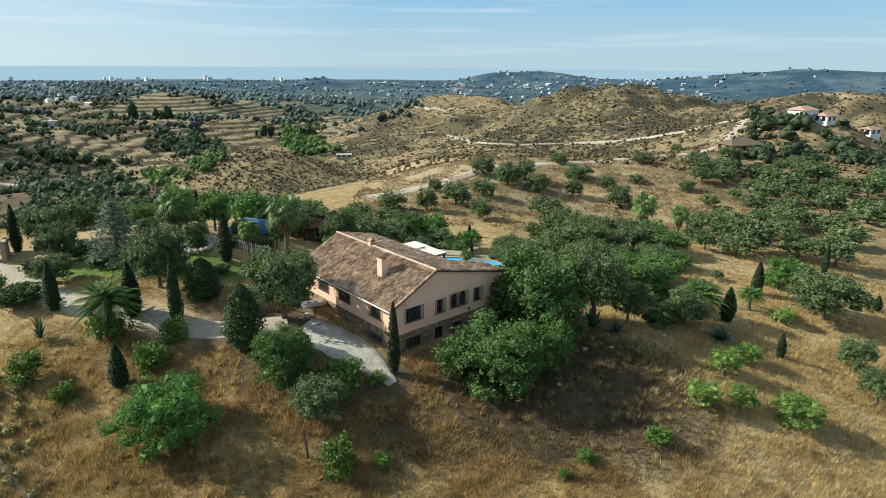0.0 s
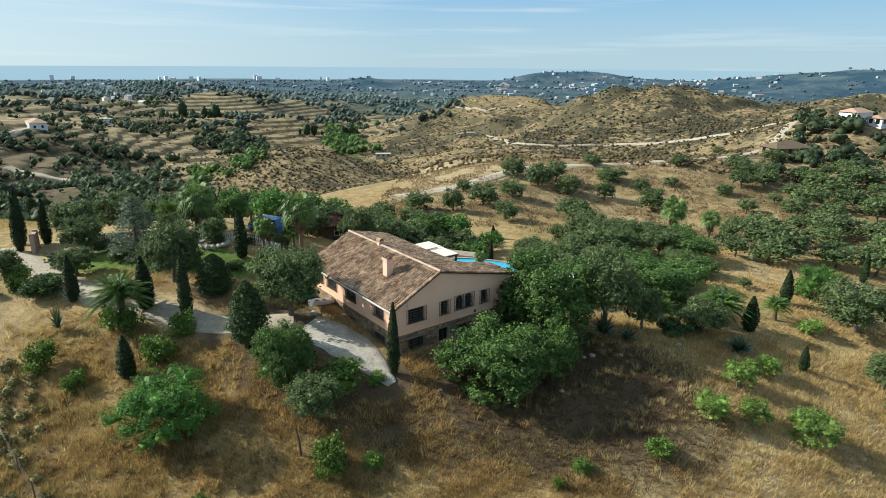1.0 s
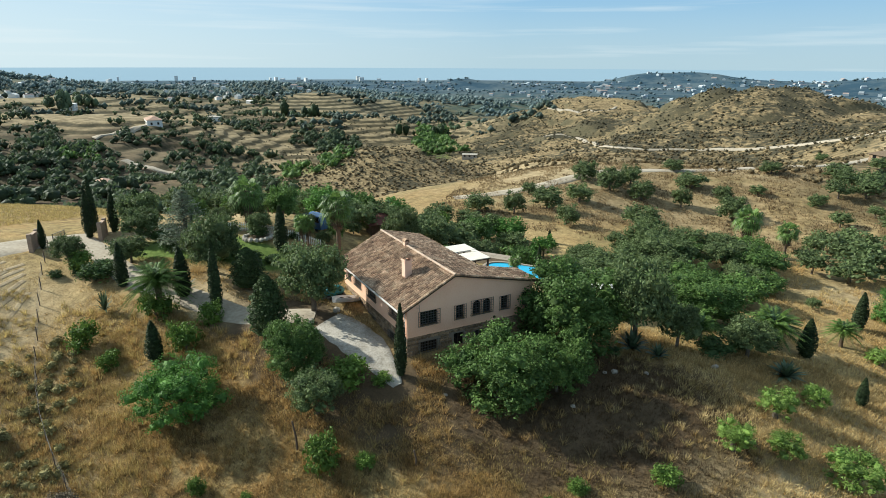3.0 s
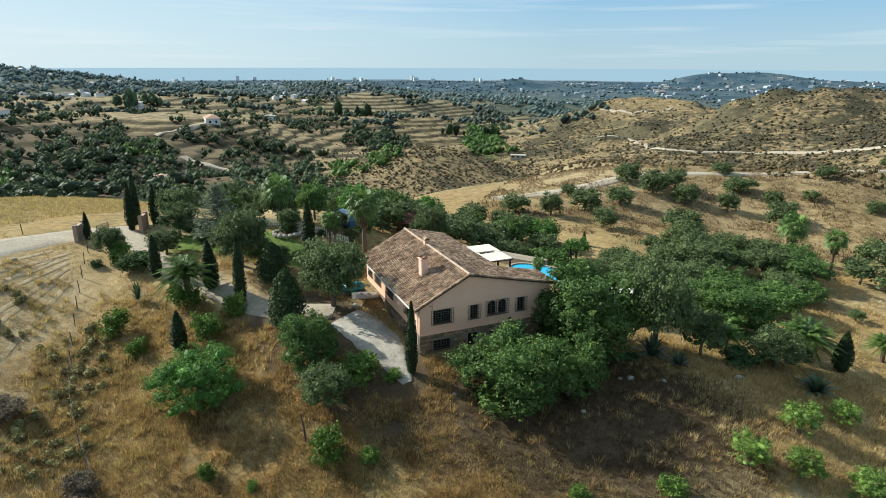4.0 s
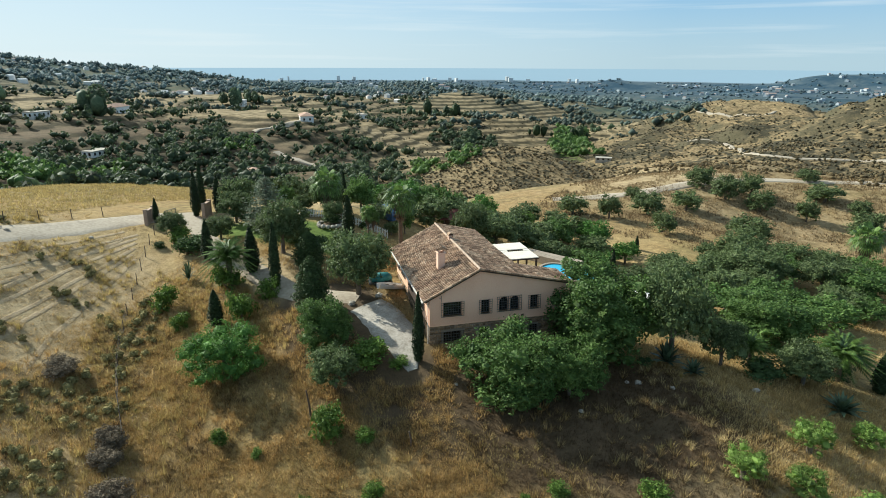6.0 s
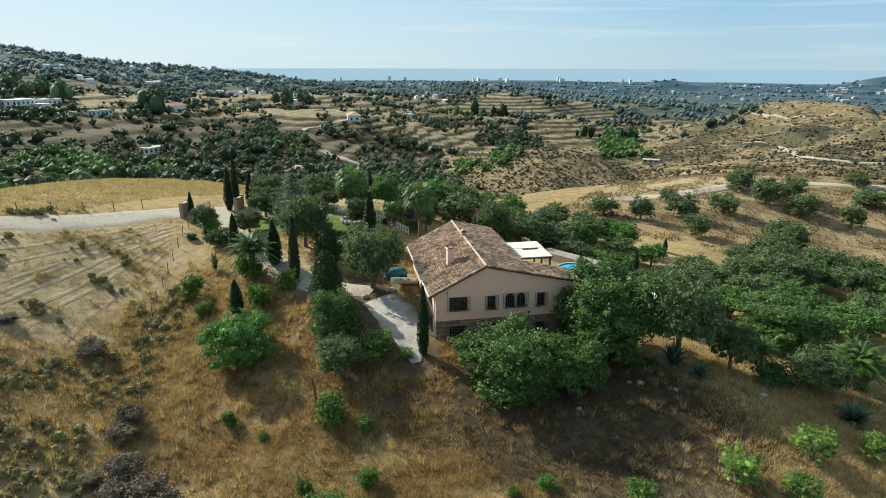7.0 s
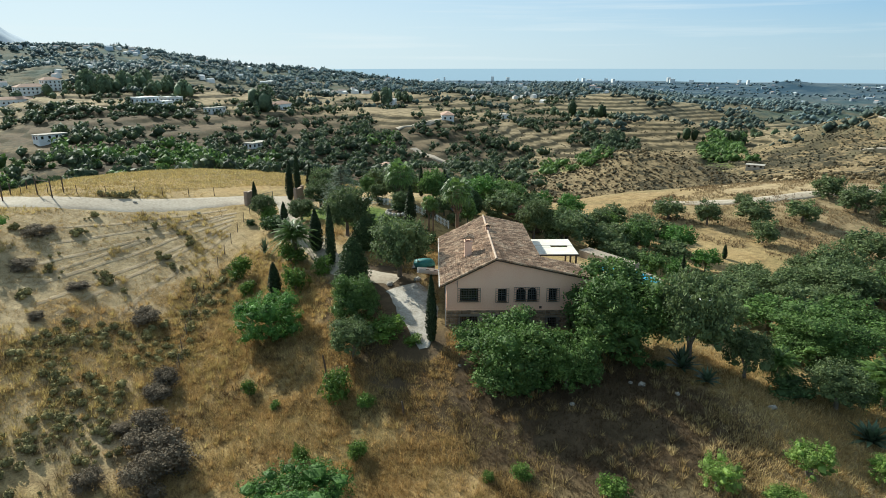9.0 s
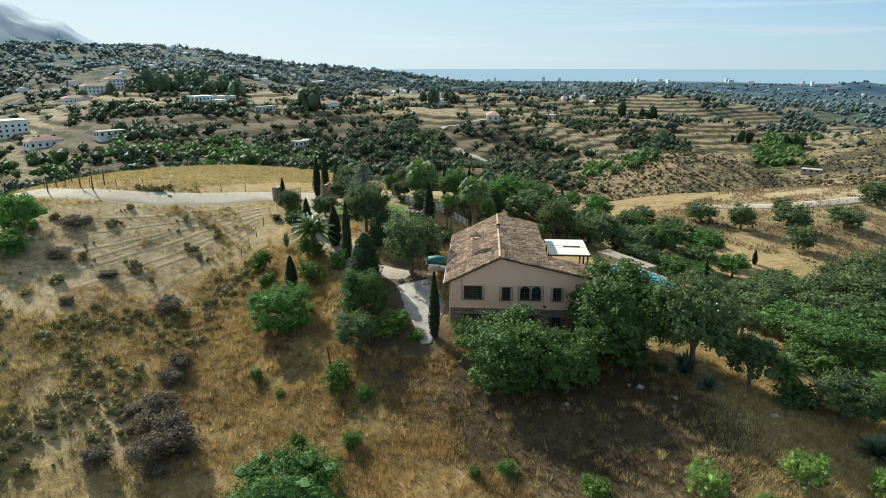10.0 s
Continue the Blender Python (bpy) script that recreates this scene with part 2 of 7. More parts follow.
def tube(points, radii, seg=7, s=0):
    p = np.array(points, float)
    v, f = [], []
    for i, c in enumerate(p):
        d = p[min(i + 1, len(p) - 1)] - p[max(i - 1, 0)]
        d /= np.linalg.norm(d) + 1e-9
        a = np.cross(d, (0.3, 0.9, 0.2) if abs(d[2]) > 0.8 else (0, 0, 1))
        a /= np.linalg.norm(a)
        b = np.cross(d, a)
        for k in range(seg):
            t = 2 * math.pi * k / seg
            v.append(c + radii[i] * (math.cos(t) * a + math.sin(t) * b))
    for i in range(len(p) - 1):
        for k in range(seg):
            q = (k + 1) % seg
            f.append((i * seg + k, i * seg + q, (i + 1) * seg + q, (i + 1) * seg + k))
    v.append(p[-1])
    top = len(v) - 1
    tri = [((len(p) - 1) * seg + k, (len(p) - 1) * seg + (k + 1) % seg, top) for k in range(seg)]
    return [(np.array(v), np.array(f), s), (np.array(v), np.array(tri), s)]


def unit_ico(sub):
    bm = bmesh.new()
    bmesh.ops.create_icosphere(bm, subdivisions=sub, radius=1.0)
    v = np.array([q.co[:] for q in bm.verts])
    f = np.array([[q.index for q in p.verts] for p in bm.faces])
    bm.free()
    return v, f


ICO1, ICO2 = unit_ico(1), unit_ico(2)


def lump(c, r, rng, rough=0.25, s=0, fine=False):
    v, f = ICO2 if fine else ICO1
    k = 1 + rough * (rng.random(len(v)) - 0.5) * 2
    return v * k[:, None] * np.asarray(r) + np.asarray(c), f, s


def leaf_quads(c, nrm, size, rng, s=0, slim=0.6):
    """A small bent leaf-shaped quad at each place, turned about its normal by chance."""
    n = len(c)
    nrm = nrm + 0.9 * rng.normal(size=(n, 3))
    nrm /= np.linalg.norm(nrm, axis=1)[:, None] + 1e-9
    a = np.cross(nrm, rng.normal(size=(n, 3)))
    a /= np.linalg.norm(a, axis=1)[:, None] + 1e-9
    b = np.cross(nrm, a)
    sz = (size * (0.6 + 0.8 * rng.random(n)))[:, None]
    v = np.stack([c - a * sz, c + b * sz * slim, c + a * sz, c - b * sz * slim], 1).reshape(-1, 3)
    return v, np.arange(4 * n).reshape(n, 4), s


def crown_chunks(lobes, n, size, rng, core=0.58, slim=0.6, upward=0.25, s=0):
    """Sprigs of leaves set unevenly over the shells of several lobes (x, y, z, rx, ry, rz), thick above and thin below, round a small leafy heart."""
    lobes = np.array(lobes, float)
    per = 9
    k = max(8, n // per)
    w = lobes[:, 3] * lobes[:, 4] + lobes[:, 3] * lobes[:, 5]
    pick = rng.choice(len(lobes), k, p=w / w.sum())
    d = rng.normal(size=(k, 3))
    d /= np.linalg.norm(d, axis=1)[:, None]
    d[:, 2] = np.where(d[:, 2] < -0.45, -d[:, 2], d[:, 2])
    r = 0.58 + 0.46 * rng.random(k) ** 0.7 + 0.30 * (rng.random(k) < 0.18) * rng.random(k)
    c = lobes[pick, :3] + d * lobes[pick, 3:] * r[:, None]
    tips = np.repeat(d, per, axis=0)
    spread = rng.normal(size=(k * per, 3)) * size * 1.25
    leaves = np.repeat(c, per, axis=0) + spread + tips * size * rng.uniform(-0.4, 1.6, (k * per, 1))
    out = [leaf_quads(leaves, tips + np.array((0, 0, upward)), size, rng, s, slim)]
    for q in lobes:
        out.append(lump(q[:3], q[3:] * core, rng, 0.35, s))
    return out


def lobes_round(rng, n, w, h0, h1, rmin=0.30, rmax=0.48, zlo=0.25):
    """Lobes that together fill a round uneven crown w wide between the heights h0 and h1."""
    out = [(0, 0, (h0 + h1) / 2, w * 0.33, w * 0.33, (h1 - h0) * 0.38)]
    for i in range(n):
        t = 2 * math.pi * (i + 0.6 * rng.random()) / n
        k = rng.uniform(rmin, rmax)
        z = rng.uniform(zlo, 0.80)
        rr = w * 0.5 * (1 - 0.55 * abs(z - 0.42)) * rng.uniform(0.5, 0.72)
        out.append((rr * math.cos(t), rr * math.sin(t), h0 + (h1 - h0) * z, w * 0.5 * k, w * 0.5 * k, (h1 - h0) * 0.5 * k * 1.1))
    # small outer boughs that break the outline
    for i in range(n):
        t, z = 2 * math.pi * rng.random(), rng.uniform(zlo, 0.93)
        rr = w * 0.5 * math.sqrt(max(0.05, 1 - ((z - 0.42) / 0.62) ** 2)) * rng.uniform(0.62, 0.88)
        k = rng.uniform(0.12, 0.24)
        out.append((rr * math.cos(t), rr * math.sin(t), h0 + (h1 - h0) * z, w * 0.5 * k, w * 0.5 * k, w * 0.5 * k * 0.8))
    return out


# ---- ground ----
# landforms: centre x, y, rise and radius in metres
HOUSE_SPUR = [
    (-2.2, 45.4, 3.1, 10), (7, 55, -2.2, 11), (-13, 57, -7, 11), (0, 64, 9.3, 11), (-15, 46, 16.1, 12),
    (-3.1, 36.3, 2.3, 12), (-13.1, 36.1, -8.8, 13), (16.4, 50.9, 6.4, 13), (-20, 64, 9.3, 14), (-27, 47, -7.4, 15),
    (23.7, 57.2, 3.7, 15), (20, 30, 8.9, 17), (-12.3, 21.1, 13.8, 17), (-35, 60, 6.4, 17), (30, 45, -5, 17),
    (0, 15, -11.6, 18), (35.3, 58.4, 3.6, 18), (-29.7, 21.5, -1.4, 19), (-35, 79, 5.9, 19),
    (-30, 49, 2.2, 8), (-47, 52, 1.1, 8), (-24, 61, 0.8, 6),
]
NEAR_SLOPES = [
    (-45.3, 36.1, 3.7, 20), (42.4, 79.7, 3.5, 22), (30, 10, -2.3, 22), (10, 0, 11.8, 22), (-58.7, 53, -3.5, 23),
    (20.7, 103.6, 12.2, 23), (-15.1, 109.4, 10, 24), (-50, 5, 14.1, 26), (60, 30, 8.4, 26), (1, 119, -6.7, 26),
    (60, 75, -1.1, 26), (-75, 40, 15.2, 28), (53, 100, 12.5, 28),
]
GARDEN_HILL = [
    (36, 120, -21.7, 29), (-83, 66, 3.3, 30), (-83, 87, 9.8, 32), (4, 140, 3.1, 18), (27, 143, 11.8, 34), (71, 117, 1.1, 35),
    (65, 132, 2.7, 18), (-10, 159, 7.4, 37), (-110, 83, 1, 18), (91, -8, -0.9, 18), (-111, 24, 1.1, 18), (106, 28, -0.3, 18),
    (-46, 155, 6.4, 18), (93, 109, 5, 18), (-114, 64, 1.7, 18), (9, -59, -0.5, 18), (29, -55, -0.6, 18), (-82, -27, -0.7, 18),
    (107, 72, 1.8, 18), (-79, 134, 1.2, 18), (-103, 102, 1.5, 18), (47, -48, -0.5, 18), (79, -24, -0.4, 18), (51, 150, 2.1, 18),
    (-49, -50, -0.7, 18),
]
OLIVE_HILL = [
    (102, 91, 1.7, 18), (-64, 146, -3.5, 18), (-67, -40, -0.4, 18), (-93, 119, -2.2, 18), (64, -38, -0.8, 18), (-115, 44, 0.9, 18),
    (-11, -60, -0.7, 18), (-31, -57, -0.4, 18), (101, 9, -0.3, 18), (83, 127, 0.2, 18), (30, 163, -0.9, 18), (48, 159, 7.9, 40),
    (78, 141, -1.4, 18), (-1, 175, -0.9, 18), (-27, 178, -5.7, 18), (96, 137, 3.1, 18), (-1, 185, 1.2, 44), (64, 169, 2.8, 18),
    (48, 179, 0.5, 18), (-123, -15, -0.4, 25), (-107, -38, 1.7, 25), (-87, -57, 2.1, 25), (132, 25, 0.8, 25), (-140, 66, -0.6, 25),
    (-63, -72, 2, 25),
]
DIP_AND_VALLEY = [
    (19, -84, 2.1, 25), (-18, 189, 7.3, 18), (132, 80, -0.3, 25), (93, -47, 1.8, 25), (46, -77, 2.1, 25), (124, 106, -5.3, 25),
    (124, -2, 1.4, 25), (-9, -86, 2.1, 25), (111, -26, 2, 25), (-64, 176, -10.6, 25), (-135, 93, -1.2, 25), (-88, 161, 2.4, 25),
    (-37, -82, 2.1, 25), (-108, 142, 2.5, 25), (-124, 119, -0.5, 25), (71, -65, 2.2, 25), (-135, 10, -0.2, 25), (72, 177, 2.3, 47),
    (100, 158, -2.8, 48), (110, 163, 13.6, 20), (-31, 212, 1.5, 20), (83, 200, 10.6, 21), (102, 191, -3.2, 22), (29, 224, 5.9, 22),
    (5, 235, 6.6, 23),
]
KNOLLS = [
    (-77, 227, -1.6, 24), (-61, 242, -0.6, 25), (-101, 233, -0.5, 26), (129, 216, 20.1, 26), (-84, 247, 2.5, 26), (-211, 101, 0.6, 27),
    (-52, 263, -3.4, 27), (-157, 208, 5, 27), (-207, 133, 3.6, 27), (-223, 78, 9.1, 28), (113, 249, 10.8, 29), (-101, -156, -6.2, 66),
    (190, -73, -5.3, 66), (226, 30, -4.3, 66), (6, -178, -5.9, 66), (111, -148, -6.1, 66), (211, 137, 1.7, 66), (-186, -88, -5.7, 66),
    (-230, 12, -0.7, 66), (-74, 274, 0.5, 29), (-212, 168, 0.9, 30), (84, 276, 4.6, 30), (15, 297, 8.2, 31), (-191, 211, -2.6, 31),
    (51, 296, -1.2, 31),
]
TERRACE_HILLS = [
    (-119, 274, 2.9, 31), (-214, 199, -0.4, 32), (-108, 303, 8, 34), (-182, 261, -3.3, 34), (137, 291, 17.4, 35), (-16, 330, 3.7, 35),
    (-143, 296, -0.7, 35), (-275, 128, -0.6, 35), (-263, 163, 3.4, 35), (-283, 96, 5.8, 35), (-253, 196, 1.4, 36), (-212, 251, 2.4, 36),
    (-172, 294, 1.5, 37), (75, 338, 14.5, 37), (27, 349, 3.1, 37), (-118, 339, -5.1, 39), (-45, 362, 1.9, 39), (-248, 260, 8.3, 40),
    (-312, 144, 0.3, 40), (-298, 183, 4.7, 40), (-321, 108, 8.8, 40), (117, 362, -7.3, 42), (-201, 321, -5, 42), (70, 379, 4.5, 42),
    (-75, 387, -10.5, 43),
]
SCRUB_HILLS = [
    (-299, 227, 0.9, 43), (-246, 297, -3.8, 43), (12, 400, -14, 44), (-125, 379, 8.9, 44), (-28, 404, 14.5, 44), (166, 366, 13, 45),
    (43, 418, 18.1, 46), (-196, 370, -4.8, 46), (109, 407, 33.3, 46), (225, 356, 34.6, 48), (-252, 346, 12.3, 48), (-78, 433, 5.7, 48),
    (-344, 258, 5.3, 50), (224, -277, 3.1, 120), (-315, -198, 2.5, 120), (354, -128, 4.1, 120), (-157, -317, 3.6, 120), (-397, -17, 6, 120),
    (38, -346, 3.2, 120), (397, 65, 1.7, 120), (342, 255, 8.1, 120), (-366, 221, 10.4, 50), (-179, 412, 1.7, 50), (-398, 132, 14, 50),
    (-388, 176, 2.6, 51),
]
FAR_HILLS = [
    (-329, 323, 4.4, 53), (-12, 480, -4.8, 54), (-224, 423, -4.5, 54), (-308, 363, 13.6, 54), (32, 499, 20.7, 56), (-293, 415, 1.5, 58),
    (-427, 255, 5, 59), (-469, 154, 13, 60), (266, 448, 5.5, 60), (-461, 207, 0.6, 60), (6, 540, 16.2, 61), (-133, 523, -15.4, 61),
    (211, 499, -5.5, 62), (-435, 321, 13.6, 64), (-193, 525, 10.7, 64), (-241, 504, 3.7, 64), (-384, 399, 1, 64), (-64, 596, 28.2, 68),
    (95, 593, -8.5, 69), (-324, 503, 6.3, 69), (-526, 234, 6, 69), (287, 529, -3, 70), (-126, 607, -6.8, 71), (-515, 304, 11.6, 71),
    (-565, 184, 17.6, 72),
]
RIDGE_HILLS = [
    (-394, 487, 6.9, 73), (-189, 611, 0.4, 74), (-488, 448, 15, 78), (18, 680, 0.2, 79), (-160, 681, 3.6, 81), (-475, 521, 8.3, 83),
    (-77, 716, -5.5, 83), (-272, 687, 8.1, 86), (-342, 655, 5, 86), (394, -524, 13.1, 210), (69, -644, 12.7, 210), (-692, -70, 17.4, 210),
    (622, -263, 13.1, 210), (-550, -385, 11.7, 210), (-273, -594, 13.5, 210), (600, 408, 14.9, 210), (697, 75, 13.3, 210), (-673, 296, 10.3, 89),
    (-698, 225, 20.6, 90), (-655, 382, 18.2, 91), (192, 778, -1.9, 94), (-472, 644, 13.2, 94), (430, 677, -1.6, 95), (-188, 798, 1.1, 96),
    (-655, 591, 17.6, 106),
]
OUTER_HILLS = [
    (-964, 81, 66, 85), (-801, 99, 26, 95), (-1000, 208, 27, 70),
    (-249, 864, 6.7, 106), (63, 898, -5.7, 106), (-479, 783, 7.6, 109), (-383, 846, -2, 110), (-185, 931, 11.9, 112), (-803, 464, 16.7, 113),
    (-848, 371, 17.6, 113), (-880, 283, 29.5, 113), (-672, 720, 16, 118), (-108, 994, -0.9, 118), (-448, 949, 20.9, 125), (-870, 724, 24, 125),
    (-932, 639, 28.9, 125), (-631, 960, 21.6, 125), (-1035, 468, 38.3, 125), (-1105, 333, 62.3, 125),
]

KNOLL_AND_PEAKS = [
    (-113, 268, 2, 20), (-99, 282, 3.2, 24), (-76, 285, 2.5, 22), (-56, 279, 1, 16), (-127, 327, -9, 18), (-106, 339, -9, 18),
    (-82, 340, -8, 18), (-135, 300, -6, 16), (-126, 254, -5, 16), (-46, 296, -4, 16), (93, 416, 2.5, 34), (69, 395, 1, 22),
    (127, 454, -10, 28), (57, 477, -6, 24), (-21, 545, 6, 30), (-71, 656, -10, 36), (23, 600, -10, 36), (-187, 559, 8, 24),
    (-324, 708, 13, 58), (-147, 602, -8, 28), (-387, 811, -12, 48), (-218, 685, -9, 36), (-313, 579, -6, 34),
]


def ripple(x, y, k, seed):
    """Smooth uneven noise out of crossed waves of about k metres."""
    z = 0
    for i in range(6):
        a = seed * 1.7 + i * 1.05
        f = 2 * math.pi / k * (0.7 + 0.17 * ((i * 5 + seed) % 6))
        z = z + np.sin(f * (x * math.cos(a) + y * math.sin(a)) + 2.1 * i + seed + 1.3 * np.sin(f * 0.43 * (y * math.cos(a) - x * math.sin(a)) + i))
    return z / 6


def terrace_mask(x, y):
    m = 0
    for cx, cy, r in ((-320, 700, 90), (-220, 610, 60), (-270, 530, 70), (-300, 460, 60), (-340, 150, 110), (-420, 230, 110), (-260, 250, 60), (-100, 640, 60), (-220, 310, 50), (-390, 620, 80), (-150, 260, 20), (-450, 480, 110)):
        m = m + np.exp(-((x - cx) ** 2 + (y - cy) ** 2) / (2 * r * r))
    return np.clip(m * 1.4, 0, 1)


def ground(x, y):
    """Height of the ground at x, y."""
    x, y = np.asarray(x, float), np.asarray(y, float)
    d = np.hypot(x + 3, y - 52)
    z = -18 - 22 * np.clip((d - 100) / 300, 0, 1) - 12 * np.clip((d - 450) / 500, 0, 1)
    for a, b, rise, r in HOUSE_SPUR + NEAR_SLOPES + GARDEN_HILL + OLIVE_HILL + DIP_AND_VALLEY + KNOLLS + TERRACE_HILLS + SCRUB_HILLS + FAR_HILLS + RIDGE_HILLS + OUTER_HILLS + KNOLL_AND_PEAKS:
        z = z + rise * np.exp(-((x - a) ** 2 + (y - b) ** 2) / (2 * r * r))
    far = np.clip((d - 150) / 300, 0, 1)
    k = terrace_mask(x, y)
    z = z + far * (1 - 0.75 * k) * (2.6 * ripple(x, y, 90, 2) + 1.5 * ripple(x, y, 37, 5) + 0.5 * ripple(x, y, 17, 8)) + (1 - far) * 0.10 * ripple(x, y, 5.3, 3)
    # gullies worn into the hills
    z = z - (1 - 0.6 * k) * np.clip((d - 230) / 120, 0, 1) * np.clip((1000 - d) / 300, 0, 1) * (3.2 * np.exp(-(ripple(x, y, 120, 9) / 0.16) ** 2) + 2.2 * np.exp(-(ripple(x, y, 48, 7) / 0.17) ** 2))
    out = np.clip((d - 1100) / 500, 0, 1)
    z = z + out * (14 * ripple(x, y, 700, 1) + 7 * ripple(x, y, 260, 4))
    # the coast: the land falls to the shore, with hills along it
    shore = np.clip((d - 1150) / 900, 0, 1)
    ahead = np.clip((y + 0.9 * x + 900) / 600, 0, 1)
    z = z * (1 - shore) + shore * (-53 + 5 * ripple(x, y, 420, 7)) - 60 * np.clip((d - 2650) / 300, 0, 1)
    for cx, cy, rise, r in COAST_HILLS:
        z = z + rise * np.exp(-((x - cx) ** 2 + (y - cy) ** 2) / (2 * r * r)) * (1 + 0.10 * ripple(x, y, 310, 3) + 0.05 * ripple(x, y, 120, 5))
    # terraces on the farmed hills
    step = 2.8
    q = z / step + 0.25 * ripple(x, y, 120, 6)
    fr = q - np.floor(q)
    z = z + k * step * (np.clip((fr - 0.55) / 0.42, 0, 1) - fr) * 0.95
    # the cut bank and level ground about the house
    near = np.exp(-(((x + 1.0) / 7.0) ** 2 + ((y - 53) / 8.0) ** 2) ** 2)
    z = z * (1 - near) + near * np.minimum(z, 1.0)
    return z


def gz(x, y):
    return float(ground(x, y))


COAST_HILLS = [(-450, 1900, 24, 50), (-345, 1900, 15, 60), (100, 2300, 34, 85), (285, 2280, 31, 75), (470, 2230, 20, 170), (700, 1880, 30, 150), (900, 1790, 34, 140), (1100, 1680, 36, 160), (1320, 1550, 32, 190), (-3397, 371, 415, 460)]

rings = [0.0]
while rings[-1] < 4600:
    rings.append(rings[-1] + (0.45 + 0.0115 * rings[-1] if rings[-1] < 230 else 3.2 if rings[-1] < 930 else 0.022 * rings[-1]))
rings = np.array(rings[1:])
front = np.radians(np.linspace(35, 188, 500, endpoint=False))
back = np.radians(np.linspace(188, 395, 110, endpoint=False))
ang = np.concatenate([front, back])
gx = (rings[:, None] * np.cos(ang)[None]) - 3
gy = (rings[:, None] * np.sin(ang)[None]) + 40
gh = ground(gx, gy)
nr, na = gx.shape
idx = np.arange(nr * na).reshape(nr, na)
quads = np.stack([idx[:-1], idx[1:], np.roll(idx, -1, 1)[1:], np.roll(idx, -1, 1)[:-1]], -1).reshape(-1, 4)
gv = np.stack([gx, gy, gh], -1).reshape(-1, 3)
centre = np.concatenate([gv[:na], [(-3, 40, gz(-3, 40))]])
fan = np.stack([np.full(na, na), np.arange(na), np.roll(np.arange(na), -1)], -1)


# patches of the country beyond: centre x, y, half depth, half width, strength
SCRUB_PATCHES = [
    (74, 353, 90, 27, 1.2), (52, 324, 26, 18, 0.8), (96, 292, 28, 20, 0.7), (26, 331, 38, 15, 0.6), (-14, 432, 26, 20, 0.8), (-50, 470, 72, 20, 1),
    (-70, 432, 40, 24, 0.9), (-35, 503, 29, 23, 0.6), (2, 429, 22, 12, 0.5), (48, 279, 56, 26, 0.6), (137, 373, 19, 22, 0.6), (196, 335, 8, 18, 0.6),
    (-88, 261, 69, 32, 0.4),
]
STRAW_PATCHES = [
    (0, 161, 14, 10, 1.1), (-18, 187, 47, 9, 0.8), (-142, 922, 233, 34, 0.6), (11, 315, 19, 12, 0.6), (-220, 620, 37, 30, 0.7), (-320, 700, 98, 32, 0.6),
    (-200, 383, 15, 30, 0.7), (192, 345, 6, 18, 0.6), (97, 225, 24, 4, 0.8), (51, 160, 6, 15, 0.5), (-119, 382, 6, 22, 0.6), (-338, 198, 31, 21, 0.7),
    (-660, 338, 40, 42, 0.6), (-329, 359, 89, 16, 0.8), (-233, 294, 16, 16, 0.8), (-246, 86, 8, 16, 0.7), (-443, 278, 10, 15, 0.5),
]
GREEN_PATCHES = [
    (-133, 523, 18, 10, 1.1), (-103, 411, 44, 12, 0.8), (-118, 260, 9, 12, 0.7), (-154, 266, 49, 11, 0.5), (-255, 119, 12, 23, 0.9), (-255, 256, 25, 9, 0.6),
    (-404, 255, 6, 14, 0.6),
]
DARK_PATCHES = [
    (-277, 483, 35, 41, 0.9), (-204, 450, 17, 27, 0.9), (-230, 332, 30, 22, 0.5), (-186, 282, 51, 23, 0.6), (-397, 568, 96, 38, 0.6), (-212, 525, 38, 39, 0.4),
    (-346, 129, 33, 45, 1.2), (-302, 169, 36, 43, 0.9), (-285, 230, 76, 28, 1.1), (-220, 202, 26, 23, 1), (-236, 162, 27, 21, 0.9), (-271, 315, 19, 12, 0.9),
    (-246, 330, 13, 16, 0.8), (-388, 159, 7, 53, 0.8),
]
DARK_TREES = [
    (-204, 450, 19, 25, 70), (-257, 463, 33, 27, 60), (-204, 330, 26, 27, 60), (-179, 272, 54, 18, 40), (-292, 559, 38, 38, 40), (-371, 530, 59, 33, 50),
    (-181, 417, 17, 15, 40), (-373, 607, 38, 26, 30), (-325, 268, 76, 32, 150), (-382, 209, 16, 42, 60), (-384, 151, 14, 48, 120), (-249, 190, 27, 37, 110),
    (-224, 83, 8, 18, 30), (-286, 146, 19, 48, 70), (-269, 242, 40, 17, 60), (-251, 263, 24, 14, 40), (-259, 311, 9, 12, 20), (-260, 360, 45, 17, 50),
    (-410, 158, 32, 51, 50), (-291, 444, 28, 20, 40),
]
GREEN_TREES = [
    (-132, 506, 62, 14, 40), (-96, 408, 10, 15, 30), (-119, 263, 15, 15, 40), (-255, 119, 23, 31, 80), (-214, 134, 6, 19, 30), (-248, 253, 17, 10, 24),
]


def patch(rows, x, y):
    """Soft patches stretched along the line from the house hill."""
    m = 0
    for cx, cy, a, b, k in rows:
        d = math.hypot(cx - 15, cy - 4)
        ux, uy = (cx - 15) / d, (cy - 4) / d
        u, v = (x - cx) * ux + (y - cy) * uy, (y - cy) * ux - (x - cx) * uy
        m = m + k * np.exp(-((u / (a * 1.15)) ** 2 + (v / (b * 1.15)) ** 2))
    return m


